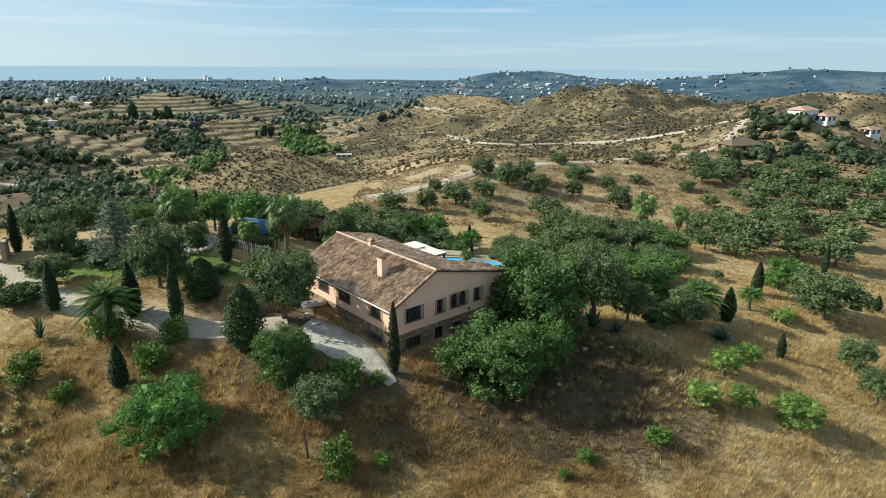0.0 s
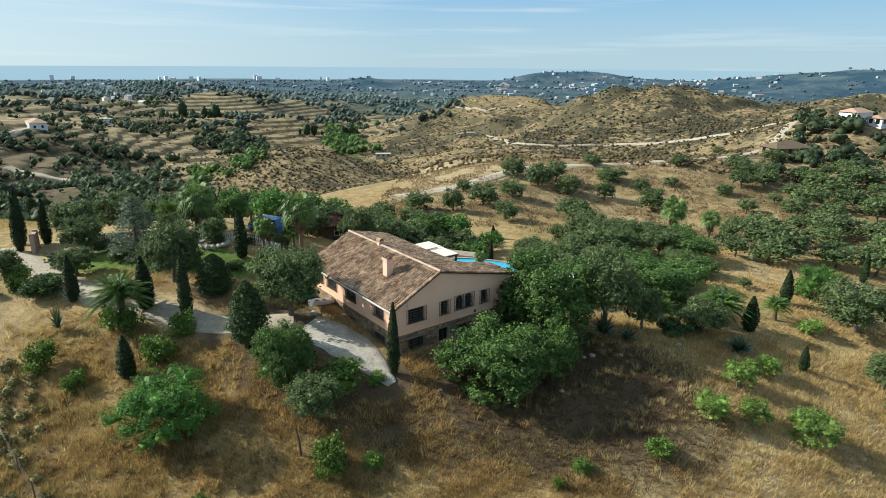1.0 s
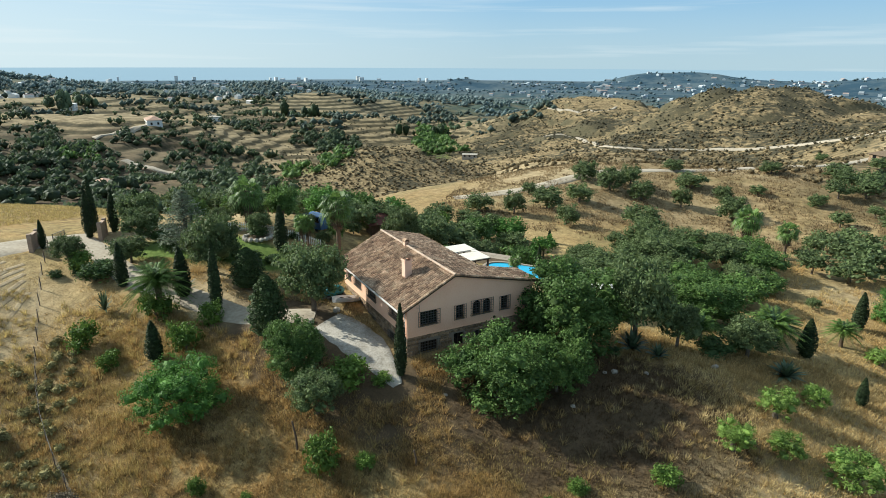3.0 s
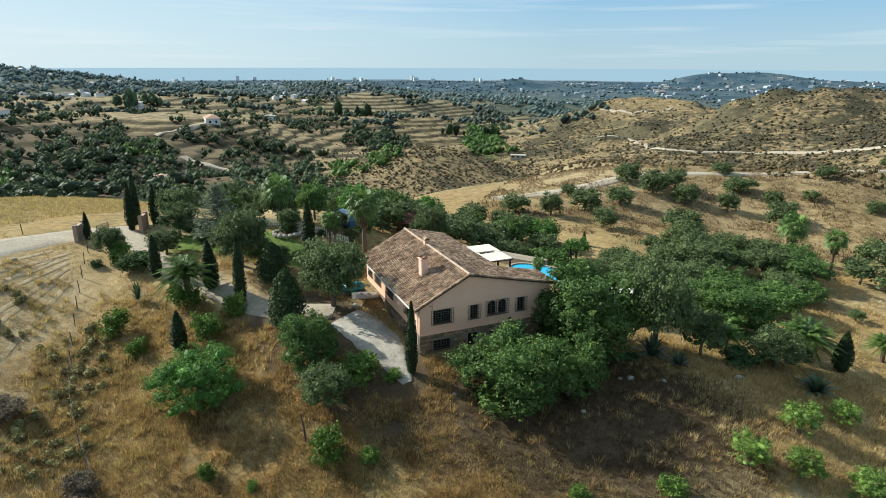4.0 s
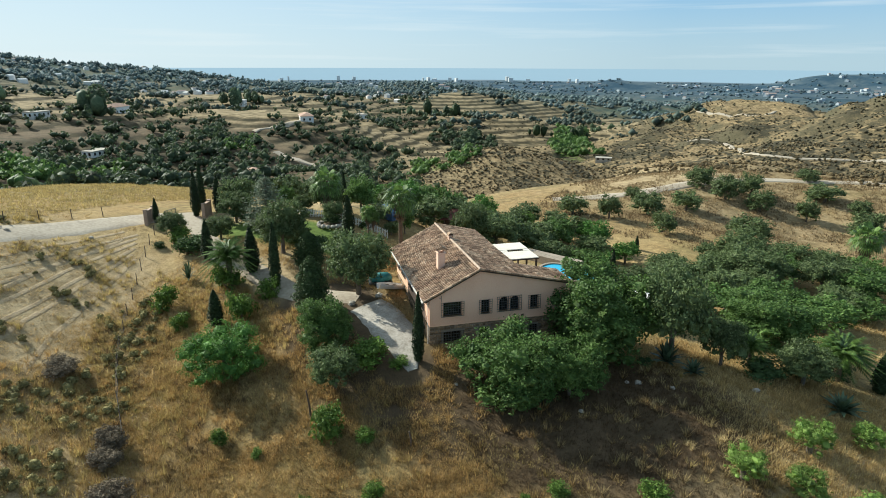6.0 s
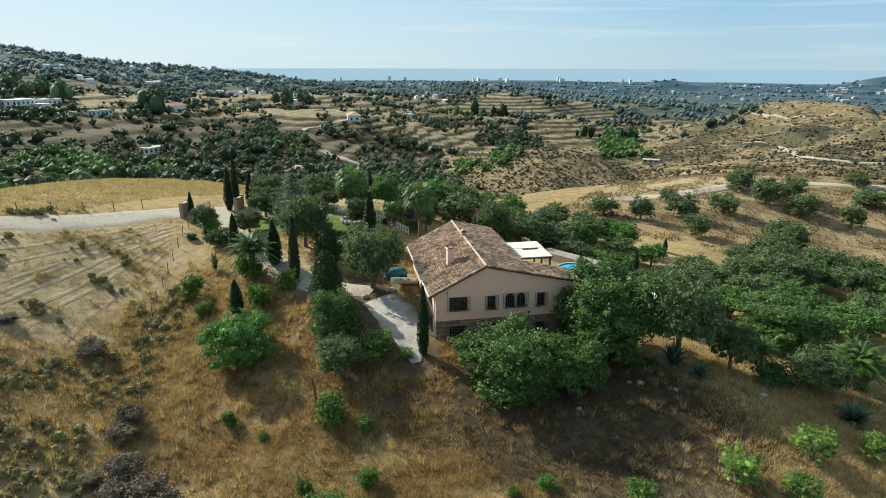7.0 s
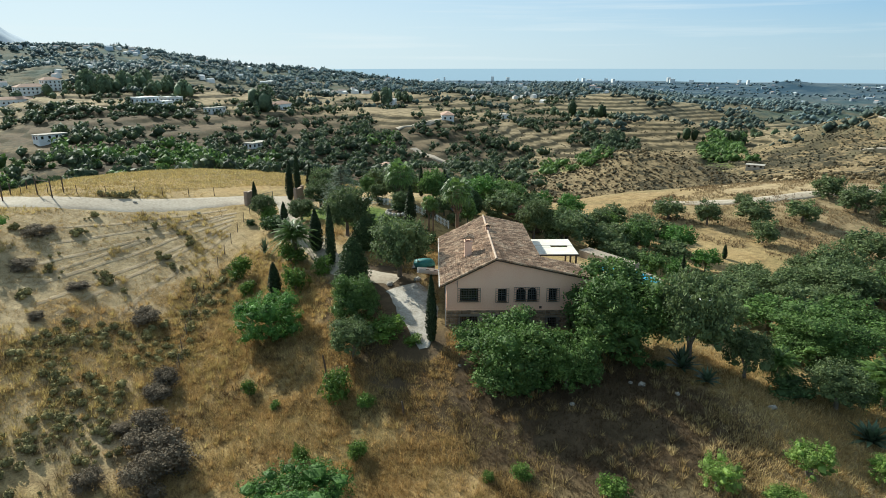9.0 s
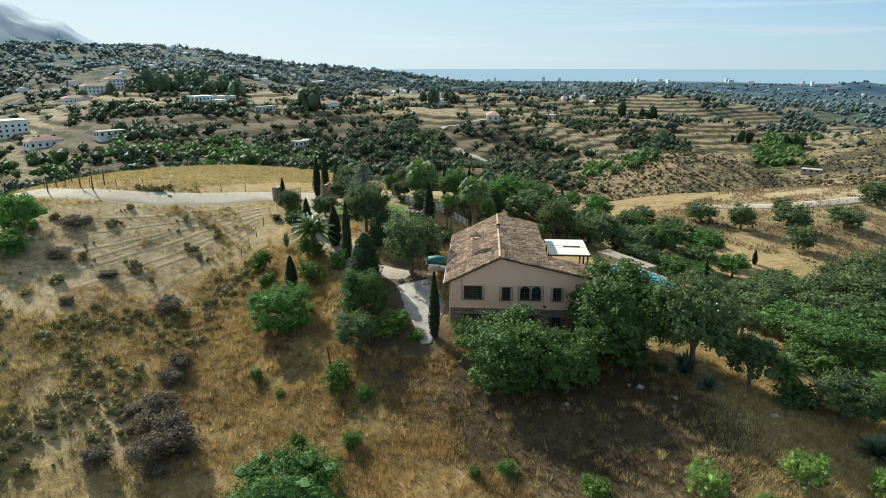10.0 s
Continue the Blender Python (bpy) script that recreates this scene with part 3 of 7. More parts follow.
def cover(x, y):
    """How far the ground is bare pale soil, lawn, dark scrub and dark soil, from 0 to 1 each."""
    def blobs(rows):
        m = 0
        for cx, cy, rx, ry, k in rows:
            m = m + k * np.exp(-(((x - cx) / rx) ** 2 + ((y - cy) / ry) ** 2))
        return m
    bare = blobs([(-46, 34, 15, 15, 0.8), (-42, 25, 13, 13, 0.5), (-37, 20, 12, 10, 0.5), (-36, 27, 7, 7, 0.6), (-25, 22, 7, 7, 0.6), (-28, 28, 7, 7, 0.6), (-16, 21, 7, 7, 0.6), (-22, 50, 5, 4, 0.9), (-14, 48, 6, 4, 0.8), (-40, 60, 8, 5, 0.6), (24, 134, 34, 20, 0.4), (48, 84, 14, 7, 0.7), (-35, 70, 12, 6, 0.5), (5, 66, 7, 5, 0.6), (32, 42, 15, 11, 0.7), (44, 50, 13, 10, 0.6), (24, 32, 10, 8, 0.4)]) + patch(STRAW_PATCHES, x, y)
    lawn = blobs([(-28.5, 58, 6.5, 3.6, 1.3), (-36, 57, 3, 2.5, 0.9), (-22, 57.5, 3, 2.5, 0.8), (10, 60, 6, 5, 0.6)]) + patch(GREEN_PATCHES, x, y)
    scrub = blobs([(300, 480, 160, 150, 0.5), (70, 120, 35, 40, 0.35)]) + patch(SCRUB_PATCHES, x, y)
    # dark soil; by the house the tone also holds tree and wall shade
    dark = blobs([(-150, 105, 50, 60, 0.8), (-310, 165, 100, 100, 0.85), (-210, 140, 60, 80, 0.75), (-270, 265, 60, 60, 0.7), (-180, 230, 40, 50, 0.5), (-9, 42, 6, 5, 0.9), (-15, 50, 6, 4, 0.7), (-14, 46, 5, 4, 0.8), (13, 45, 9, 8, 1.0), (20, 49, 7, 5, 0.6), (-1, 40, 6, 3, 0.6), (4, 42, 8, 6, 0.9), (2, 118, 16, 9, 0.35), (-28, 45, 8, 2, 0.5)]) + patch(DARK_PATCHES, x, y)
    return tuple(np.clip(q, 0, 1) for q in (bare, lawn, scrub, dark))


def ground_mat():
    m = bpy.data.materials.new("dry_hill_ground")
    m.use_nodes = True
    n, l = m.node_tree.nodes, m.node_tree.links
    bsdf = n["Principled BSDF"]
    bsdf.inputs["Roughness"].default_value = 0.97
    bsdf.inputs["Specular IOR Level"].default_value = 0.1
    pos = n.new("ShaderNodeNewGeometry").outputs["Position"]

    def noise_at(scale, detail=4.0, rough=0.6):
        t = n.new("ShaderNodeTexNoise")
        t.inputs["Scale"].default_value, t.inputs["Detail"].default_value, t.inputs["Roughness"].default_value = scale, detail, rough
        l.new(pos, t.inputs["Vector"])
        return t.outputs["Fac"]

    def span(v, a, b, lo=0.0, hi=1.0):
        r = n.new("ShaderNodeMapRange")
        r.inputs["From Min"].default_value, r.inputs["From Max"].default_value = a, b
        r.inputs["To Min"].default_value, r.inputs["To Max"].default_value = lo, hi
        l.new(v, r.inputs["Value"])
        return r.outputs["Result"]

    def blend(f, a, b):
        x = n.new("ShaderNodeMixRGB")
        l.new(f, x.inputs["Fac"])
        for sock, v in ((x.inputs["Color1"], a), (x.inputs["Color2"], b)):
            if isinstance(v, tuple):
                sock.default_value = (*v, 1)
            else:
                l.new(v, sock)
        return x.outputs["Color"]

    def op(kind, a, b):
        x = n.new("ShaderNodeMath")
        x.operation = kind
        for sock, v in ((x.inputs[0], a), (x.inputs[1], b)):
            if isinstance(v, (int, float)):
                sock.default_value = v
            else:
                l.new(v, sock)
        return x.outputs[0]

    att = n.new("ShaderNodeAttribute")
    att.attribute_name = "cover"
    sep = n.new("ShaderNodeSeparateColor")
    l.new(att.outputs["Color"], sep.inputs["Color"])
    bare, lawn, scrub = sep.outputs["Red"], sep.outputs["Green"], sep.outputs["Blue"]
    dark = att.outputs["Alpha"]
    big, mid, small, tiny = noise_at(0.018), noise_at(0.16, 5), noise_at(1.1, 5), noise_at(7.0, 4, 0.7)
    straw = blend(span(small, 0.35, 0.65), (0.20, 0.132, 0.058), (0.54, 0.385, 0.172))
    straw = blend(span(mid, 0.45, 0.65, 0.0, 0.85), straw, (0.41, 0.25, 0.095))
    straw = blend(span(big, 0.42, 0.62, 0.0, 0.6), straw, (0.52, 0.385, 0.19))
    straw = blend(span(noise_at(0.055, 5), 0.50, 0.62, 0.0, 0.55), straw, (0.20, 0.175, 0.075))
    straw = blend(span(noise_at(0.42, 6, 0.7), 0.52, 0.66, 0.0, 0.5), straw, (0.13, 0.092, 0.045))
    straw = blend(span(tiny, 0.44, 0.68, 0.0, 0.7), straw, (0.11, 0.08, 0.042))
    far = n.new("ShaderNodeVectorMath")
    far.operation = "LENGTH"
    l.new(pos, far.inputs[0])
    dist = far.outputs["Value"]
    # short burnt grass on the hills past the garden
    burnt = blend(span(noise_at(0.45, 6, 0.75), 0.40, 0.60), (0.12, 0.086, 0.047), (0.36, 0.27, 0.15))
    straw = blend(span(op("ADD", dist, op("MULTIPLY", mid, 60.0)), 125, 220, 0.0, 0.9), straw, burnt)
    bare_c = blend(span(small, 0.3, 0.7), (0.37, 0.275, 0.155), (0.60, 0.46, 0.275))
    bare_c = blend(span(noise_at(0.5, 6, 0.7), 0.48, 0.64, 0.0, 0.6), bare_c, (0.19, 0.135, 0.07))
    bare_c = blend(span(tiny, 0.46, 0.7, 0.0, 0.65), bare_c, (0.17, 0.125, 0.07))
    col = blend(op("MULTIPLY", span(op("ADD", bare, mid), 0.62, 1.15), 0.9), straw, bare_c)
    green_c = blend(span(small, 0.3, 0.7), (0.085, 0.13, 0.03), (0.17, 0.23, 0.06))
    col = blend(span(op("ADD", lawn, op("MULTIPLY", mid, 0.4)), 0.5, 0.85), col, green_c)
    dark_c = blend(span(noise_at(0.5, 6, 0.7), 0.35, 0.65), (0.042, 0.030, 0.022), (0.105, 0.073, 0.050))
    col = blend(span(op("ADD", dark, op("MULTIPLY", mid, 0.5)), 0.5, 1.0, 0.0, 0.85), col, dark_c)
    vor = n.new("ShaderNodeTexVoronoi")
    vor.inputs["Scale"].default_value = 0.22
    l.new(pos, vor.inputs["Vector"])
    tuft = span(vor.outputs["Distance"], 0.25, 0.5, 1.0, 0.0)
    scrub_c = blend(span(small, 0.3, 0.7), (0.036, 0.034, 0.023), (0.085, 0.074, 0.046))
    patch = op("ADD", op("MULTIPLY", span(noise_at(0.022, 5, 0.6), 0.42, 0.60), 0.5), op("MULTIPLY", span(noise_at(0.30, 5, 0.7), 0.38, 0.62), 0.45))
    dens = span(op("ADD", op("ADD", op("MULTIPLY", scrub, 0.42), patch), op("MULTIPLY", tuft, 0.25)), 0.56, 0.86)
    scrub_f = op("MULTIPLY", dens, span(dist, 95, 260))
    col = blend(scrub_f, col, scrub_c)
    # wooded country and suburbs towards the coast, some haze mixed into their colour
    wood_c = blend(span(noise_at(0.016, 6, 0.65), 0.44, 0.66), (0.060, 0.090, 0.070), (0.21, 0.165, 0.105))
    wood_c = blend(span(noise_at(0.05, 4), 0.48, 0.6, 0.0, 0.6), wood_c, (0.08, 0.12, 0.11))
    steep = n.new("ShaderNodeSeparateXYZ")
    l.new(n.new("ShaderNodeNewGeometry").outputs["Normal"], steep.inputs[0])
    # steep faces coloured darker: the shade of terrace risers put into the ground
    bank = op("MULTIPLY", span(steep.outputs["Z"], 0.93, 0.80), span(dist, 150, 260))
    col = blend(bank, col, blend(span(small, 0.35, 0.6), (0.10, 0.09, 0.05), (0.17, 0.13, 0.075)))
    farm = n.new("ShaderNodeAttribute")
    farm.attribute_name = "farm"
    straw2 = blend(span(mid, 0.4, 0.62), (0.18, 0.14, 0.08), (0.38, 0.295, 0.175))
    col = blend(op("MULTIPLY", op("MULTIPLY", farm.outputs["Fac"], op("SUBTRACT", 1.0, op("MULTIPLY", dark, 0.8))), span(dist, 230, 420)), col, straw2)
    # overgrown banks between the terraces, one to each step of height
    ph = n.new("ShaderNodeAttribute")
    ph.attribute_name = "phase"
    tz = n.new("ShaderNodeSeparateXYZ")
    l.new(pos, tz.inputs[0])
    fr = op("FRACT", op("ADD", op("ADD", op("DIVIDE", tz.outputs["Z"], 2.8), ph.outputs["Fac"]), op("MULTIPLY", small, 0.16)), 0.0)
    band = op("MULTIPLY", span(fr, 0.16, 0.30), span(fr, 0.90, 0.72))
    band = op("MULTIPLY", op("MULTIPLY", band, span(farm.outputs["Fac"], 0.15, 0.6)), span(dist, 160, 240))
    bank_c = blend(span(mid, 0.35, 0.6), (0.045, 0.042, 0.026), (0.10, 0.08, 0.045))
    col = blend(op("MULTIPLY", band, 0.95), col, bank_c)
    # steep faces darkened a second time, over the terrace colours
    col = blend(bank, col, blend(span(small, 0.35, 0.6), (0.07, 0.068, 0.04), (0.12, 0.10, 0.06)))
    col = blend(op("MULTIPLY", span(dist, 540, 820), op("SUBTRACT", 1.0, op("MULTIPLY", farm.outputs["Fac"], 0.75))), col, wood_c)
    # aerial haze put into the ground colour: bluer coast, then paler far mountain
    coast_haze_c = blend(span(noise_at(0.011, 7, 0.65), 0.43, 0.60), (0.035, 0.072, 0.105), (0.095, 0.13, 0.15))
    col = blend(span(dist, 1000, 1700), col, coast_haze_c)
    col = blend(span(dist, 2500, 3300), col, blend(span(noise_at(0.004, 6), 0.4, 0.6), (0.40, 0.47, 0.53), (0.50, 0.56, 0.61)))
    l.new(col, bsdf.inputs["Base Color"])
    bp = n.new("ShaderNodeBump")
    bp.inputs["Strength"].default_value, bp.inputs["Distance"].default_value = 0.8, 0.18
    l.new(op("ADD", small, op("MULTIPLY", tiny, 0.5)), bp.inputs["Height"])
    l.new(bp.outputs["Normal"], bsdf.inputs["Normal"])
    return m


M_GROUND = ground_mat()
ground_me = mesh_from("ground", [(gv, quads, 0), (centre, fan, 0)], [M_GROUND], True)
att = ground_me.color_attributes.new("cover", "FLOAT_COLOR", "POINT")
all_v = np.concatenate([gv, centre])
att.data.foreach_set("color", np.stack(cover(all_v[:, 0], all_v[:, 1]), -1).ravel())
farm_att = ground_me.attributes.new("farm", "FLOAT", "POINT")
farm_att.data.foreach_set("value", terrace_mask(all_v[:, 0], all_v[:, 1]))
phase_att = ground_me.attributes.new("phase", "FLOAT", "POINT")
phase_att.data.foreach_set("value", 0.25 * ripple(all_v[:, 0], all_v[:, 1], 120, 6))
ground_ob = tagged(new("ground", ground_me), "dry straw-coloured hilly ground with scrub and terraces", "ground", "", "structure")


def ribbon(name, pts, width, m, label, category, lift=0.04, kind="structure", step=1.2, skirt=0.15, taper=0.0):
    """A road laid over the ground along a smooth line, with edges that go down into it."""
    p = np.array(pts, float)
    t = np.concatenate([[0], np.cumsum(np.hypot(*np.diff(p, axis=0).T))])
    k = max(4, int(t[-1] / step))
    u = np.linspace(0, t[-1], k)
    c = np.stack([np.interp(u, t, p[:, 0]), np.interp(u, t, p[:, 1])], -1)
    for _ in range(3):
        c[1:-1] = (c[:-2] + 2 * c[1:-1] + c[2:]) / 4
    d = np.gradient(c, axis=0)
    d /= np.linalg.norm(d, axis=1)[:, None]
    nrm = np.stack([-d[:, 1], d[:, 0]], -1)
    w = width * (1 + 0.12 * ripple(c[:, 0], c[:, 1], 9, 3) + 0.10 * ripple(c[:, 0], c[:, 1], 2.3, 5))
    w = w * (1 - taper * np.clip((u / u[-1] - 0.45) / 0.55, 0, 1) ** 1.5)
    cols = []
    offs = (-0.62, -0.5, -0.25, 0, 0.25, 0.5, 0.62)
    for o in offs:
        q = c + nrm * (w * o)[:, None]
        z = ground(q[:, 0], q[:, 1]) + lift
        if abs(o) > 0.5:
            z -= skirt + lift
        cols.append(np.stack([q[:, 0], q[:, 1], z], -1))
    v = np.stack(cols, 1)
    n = len(offs)
    ii = np.arange(k * n).reshape(k, n)
    f = np.stack([ii[:-1, :-1], ii[:-1, 1:], ii[1:, 1:], ii[1:, :-1]], -1).reshape(-1, 4)
    ob = new(name, mesh_from(name, [(v.reshape(-1, 3), f, 0)], [m], True))
    return tagged(ob, label, category, "", kind)


ribbon("road", [(-95, 0), (-68.3, 22.3), (-60.5, 28.2), (-56, 36.3), (-53.4, 45), (-51, 52.7), (-49.2, 57), (-46.5, 58.5)], 4.6, M_DIRT, "pale dusty dirt road past the field", "road")
ribbon("driveway", [(-48.6, 59.4), (-45.5, 57.6), (-42.1, 55.8), (-37.3, 53.0), (-32.5, 50.5), (-27.9, 49.3), (-24.1, 48.6), (-21.1, 47.6), (-18.0, 47.0), (-15.2, 48.0), (-12.2, 48.9)], 2.4, M_DIRT, "pale gravel driveway between cypresses", "driveway")
ribbon("forecourt", [(-10.8, 48.3), (-8.9, 47.7), (-7.0, 46.5), (-5.2, 45.2), (-3.7, 43.9), (-2.2, 42.6)], 3.5, M_CONCRETE, "pale worn concrete forecourt beside the house", "forecourt", 0.07, "structure", 0.4, 0.25, 0.8)
ribbon("hill_road", [(-18.1, 123.1), (-11.3, 125.8), (-4.6, 131.4), (0.2, 137.1), (5.4, 144.6), (11.1, 150.9), (20.2, 158.5), (29.3, 161.5), (38.7, 164.1), (48.5, 167.8), (60.5, 177), (72.3, 187.7), (83.6, 199.7), (97.6, 223.7), (111.2, 245.3)], 3.3, M_DIRT, "pale dirt road winding over the olive hill", "road", 0.12, "structure", 2.5, 0.5)
ribbon("track", [(-30.9, 421.8), (-21.2, 419.4), (-9.7, 421.4), (5.1, 327.1), (15.3, 298.6), (32.1, 297.5), (51.4, 300.8), (70.8, 291.1), (85.1, 278.8), (93.4, 267.2), (101.5, 258.2), (109.9, 252.1)], 2.4, M_DIRT, "pale track along the scrub hill", "track", 0.35, "structure", 4, 2.0)
ribbon("valley_road", [(-225.7, 261.2), (-222.4, 262.4), (-204, 257.1), (-193.7, 264.5), (-151.9, 228.5)], 5.0, M_DIRT, "pale valley road below the terraces", "road", 0.6, "structure", 4, 1.2)
ribbon("white_lane", [(-279.3, 298.5), (-277.6, 313.2), (-272.2, 324.8), (-283.6, 355.2)], 3.6, M_DIRT, "pale lane climbing to a house", "road", 0.6, "structure", 4, 1.2)
ribbon("upper_track", [(-38.5, 517.5), (-23.7, 503.4), (-7.6, 492), (5.6, 469.6), (14.5, 492)], 2.2, M_DIRT, "pale track round the middle hill", "track", 0.35, "structure", 4, 1.5)
ribbon("villa_road", [(-459.6, 140), (-399.8, 141.7), (-398.7, 163.5), (-383.9, 184.7), (-393, 215)], 5.0, M_DIRT, "pale road past the hillside villas", "road", 0.8, "structure", 5, 1.5)

# shallow wheel ruts across the bare field
M_RUT = mat("rutted_soil", ((0.24, 0.175, 0.10), (0.36, 0.27, 0.16), (0.5, 0.39, 0.24)), 0.9, 5, 0.98, 0.5, 0, 0, 0, True)
for line_pts in (
    [(-46.1, 50.1), (-48.2, 42.3), (-47.5, 33.4), (-46.5, 26.5)],
    [(-45.4, 49.4), (-46.5, 41.3), (-44.8, 32.1), (-42.7, 25)],
    [(-44.6, 48.7), (-44.9, 41.1), (-42.1, 31.5), (-38.9, 23.7)],
    [(-43.7, 47.8), (-42.5, 39.2), (-39.3, 30.3), (-35.4, 22.4)],
    [(-42.8, 46.8), (-41.4, 39.2), (-38.4, 31.5), (-33.3, 23.4)],
    [(-48.1, 49.7), (-49.8, 41.7), (-50, 33.9), (-50.5, 27.9)],
    [(-41.8, 46.5), (-39.1, 40), (-36, 33.4), (-31.5, 27.8)],
    [(-46.3, 48.2), (-46.1, 39), (-43.3, 30.9), (-40.4, 24.2)],
):
    for gap in (0.0,):
        ribbon("wheel_rut", [(x + 0.3 * gap, y + gap) for x, y in line_pts], 0.5, M_RUT, "shallow wheel rut across the pale field", "rut", 0.02, "structure", 0.8, 0.06)

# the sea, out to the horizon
# no gloss: the haze over the water is put into its base colour
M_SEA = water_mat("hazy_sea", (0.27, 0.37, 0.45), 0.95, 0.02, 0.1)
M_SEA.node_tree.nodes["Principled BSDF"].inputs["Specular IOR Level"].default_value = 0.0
sea_a = np.radians(np.linspace(0, 200, 80))
sv = []
for r, z in ((2200, -90.0), (2700, -62.0), (3600, -47.0), (4960, -30.8)):
    sv.append(np.stack([r * np.cos(sea_a), r * np.sin(sea_a), np.full(80, z)], -1))
sv = np.stack(sv)
ii = np.arange(320).reshape(4, 80)
sea_f = np.stack([ii[:-1, :-1], ii[1:, :-1], ii[1:, 1:], ii[:-1, 1:]], -1).reshape(-1, 4)
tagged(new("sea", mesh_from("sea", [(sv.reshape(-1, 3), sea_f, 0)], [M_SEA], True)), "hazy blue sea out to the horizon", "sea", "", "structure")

# ---- the house ----
HOUSE = pose(-2.44, 45.68, 0, 0, 0, 43.5)
house = thing("house", HOUSE, "two-storey pink-beige plastered house with rubble-stone ground floor and tiled roof", "house")
rng = np.random.default_rng(11)


def wall_with_holes(along, a0, a1, z0, z1, holes, depth, flip=False, s=0):
    """A wall of real thickness with rectangular openings; along is x (front, at y = 0) or y (side, at x = 0)."""
    us = sorted({a0, a1, *[h[0] for h in holes], *[h[1] for h in holes]})
    zs = sorted({z0, z1, *[h[2] for h in holes], *[h[3] for h in holes]})
    out = []
    for u0, u1 in zip(us[:-1], us[1:]):
        run = None
        for w0, w1 in zip(zs[:-1], zs[1:]):
            cu, cz = (u0 + u1) / 2, (w0 + w1) / 2
            if any(h[0] < cu < h[1] and h[2] < cz < h[3] for h in holes):
                if run:
                    out.append((u0, u1, *run))
                run = None
            else:
                run = (run[0], w1) if run else (w0, w1)
        if run:
            out.append((u0, u1, *run))
    if along == "x":
        return [box(u0, u1, depth[0], depth[1], w0, w1, s) for u0, u1, w0, w1 in out]
    return [box(depth[0], depth[1], u0, u1, w0, w1, s) for u0, u1, w0, w1 in out]


FRONT_UP = [(1.18, 2.77, 3.43, 4.60), (4.52, 5.27, 3.38, 4.54), (6.13, 6.95, 3.42, 4.66), (7.13, 7.95, 3.42, 4.66), (9.0, 9.72, 3.40, 4.56), (11.25, 11.85, 3.45, 4.56)]
FRONT_LOW = [(1.2, 2.75, 0.60, 1.95), (4.35, 5.3, -0.25, 2.05), (6.4, 7.5, 0.8, 1.9), (9.0, 9.8, 0.9, 1.8)]
SIDE_UP = [(1.95, 3.45, 3.40, 4.45), (6.6, 8.4, 3.40, 4.45), (10.2, 11.9, 3.40, 4.45), (12.9, 13.9, 3.40, 4.35)]
SIDE_LOW = [(1.9, 3.6, 0.75, 1.85), (6.9, 8.1, 0.75, 1.75), (10.4, 12.5, -0.6, 2.1)]
Z_MID, Z_EAVE = 2.60, 5.12
RIDGE_X, RIDGE_Z, RIGHT_X, EXT_X = 4.3, 7.30, 8.2, 12.25
slope_l = (RIDGE_Z - Z_EAVE) / (RIDGE_X + 0.0)
slope_r = 0.2206


def roof_z(x):
    return RIDGE_Z - (RIDGE_X - x) * slope_l if x < RIDGE_X else RIDGE_Z - (x - RIDGE_X) * slope_r


top_front = 5.10
part("upper_wall", wall_with_holes("x", 0, EXT_X, Z_MID, top_front, FRONT_UP, (0, 0.35))
     + [prism([(0, top_front), (EXT_X, top_front), (EXT_X, roof_z(EXT_X)), (RIDGE_X, RIDGE_Z), (0, roof_z(0))], 0, 0.35)], M_PLASTER, house)
part("upper_wall", wall_with_holes("y", 0.35, 14.8, Z_MID, 5.10, SIDE_UP, (0, 0.35)), M_PLASTER, house)
part("upper_wall", [box(0.35, RIGHT_X, 14.45, 14.8, -1, 5.1), prism([(0, 5.1), (RIGHT_X, 5.1), (RIGHT_X, roof_z(RIGHT_X)), (RIDGE_X, RIDGE_Z), (0, roof_z(0))], 14.45, 14.8)], M_PLASTER, house)
part("upper_wall", [box(RIGHT_X - 0.35, RIGHT_X, 3.1, 14.45, -1, roof_z(RIGHT_X) - 0.05), box(RIGHT_X, EXT_X, 2.8, 3.1, -1, roof_z(EXT_X)), box(EXT_X - 0.35, EXT_X, 0.35, 2.8, -1.5, roof_z(EXT_X))], M_PLASTER, house)
for pier in wall_with_holes("x", 0.0, EXT_X, -2.2, Z_MID, FRONT_LOW, (0.03, 0.40)):
    part("stone_wall", [pier], M_MORTAR, house, "rubble stone ground-floor wall")
for pier in wall_with_holes("y", 0.40, 14.45, -2.2, Z_MID, SIDE_LOW, (0.03, 0.40)):
    part("stone_wall", [pier], M_MORTAR, house, "rubble stone ground-floor wall")
part("floor_slab", [box(0.4, RIGHT_X - 0.35, 0.4, 14.4, Z_MID - 0.1, Z_MID + 0.1), box(0.4, RIGHT_X - 0.35, 0.4, 14.4, -0.6, -0.45)], M_CONCRETE, house)
part("inner_wall", [box(0.36, RIGHT_X - 0.4, 5.3, 5.45, -0.4, 5.0), box(4.0, 4.15, 0.45, 14.3, -0.4, 5.0)], M_PLASTER, house)


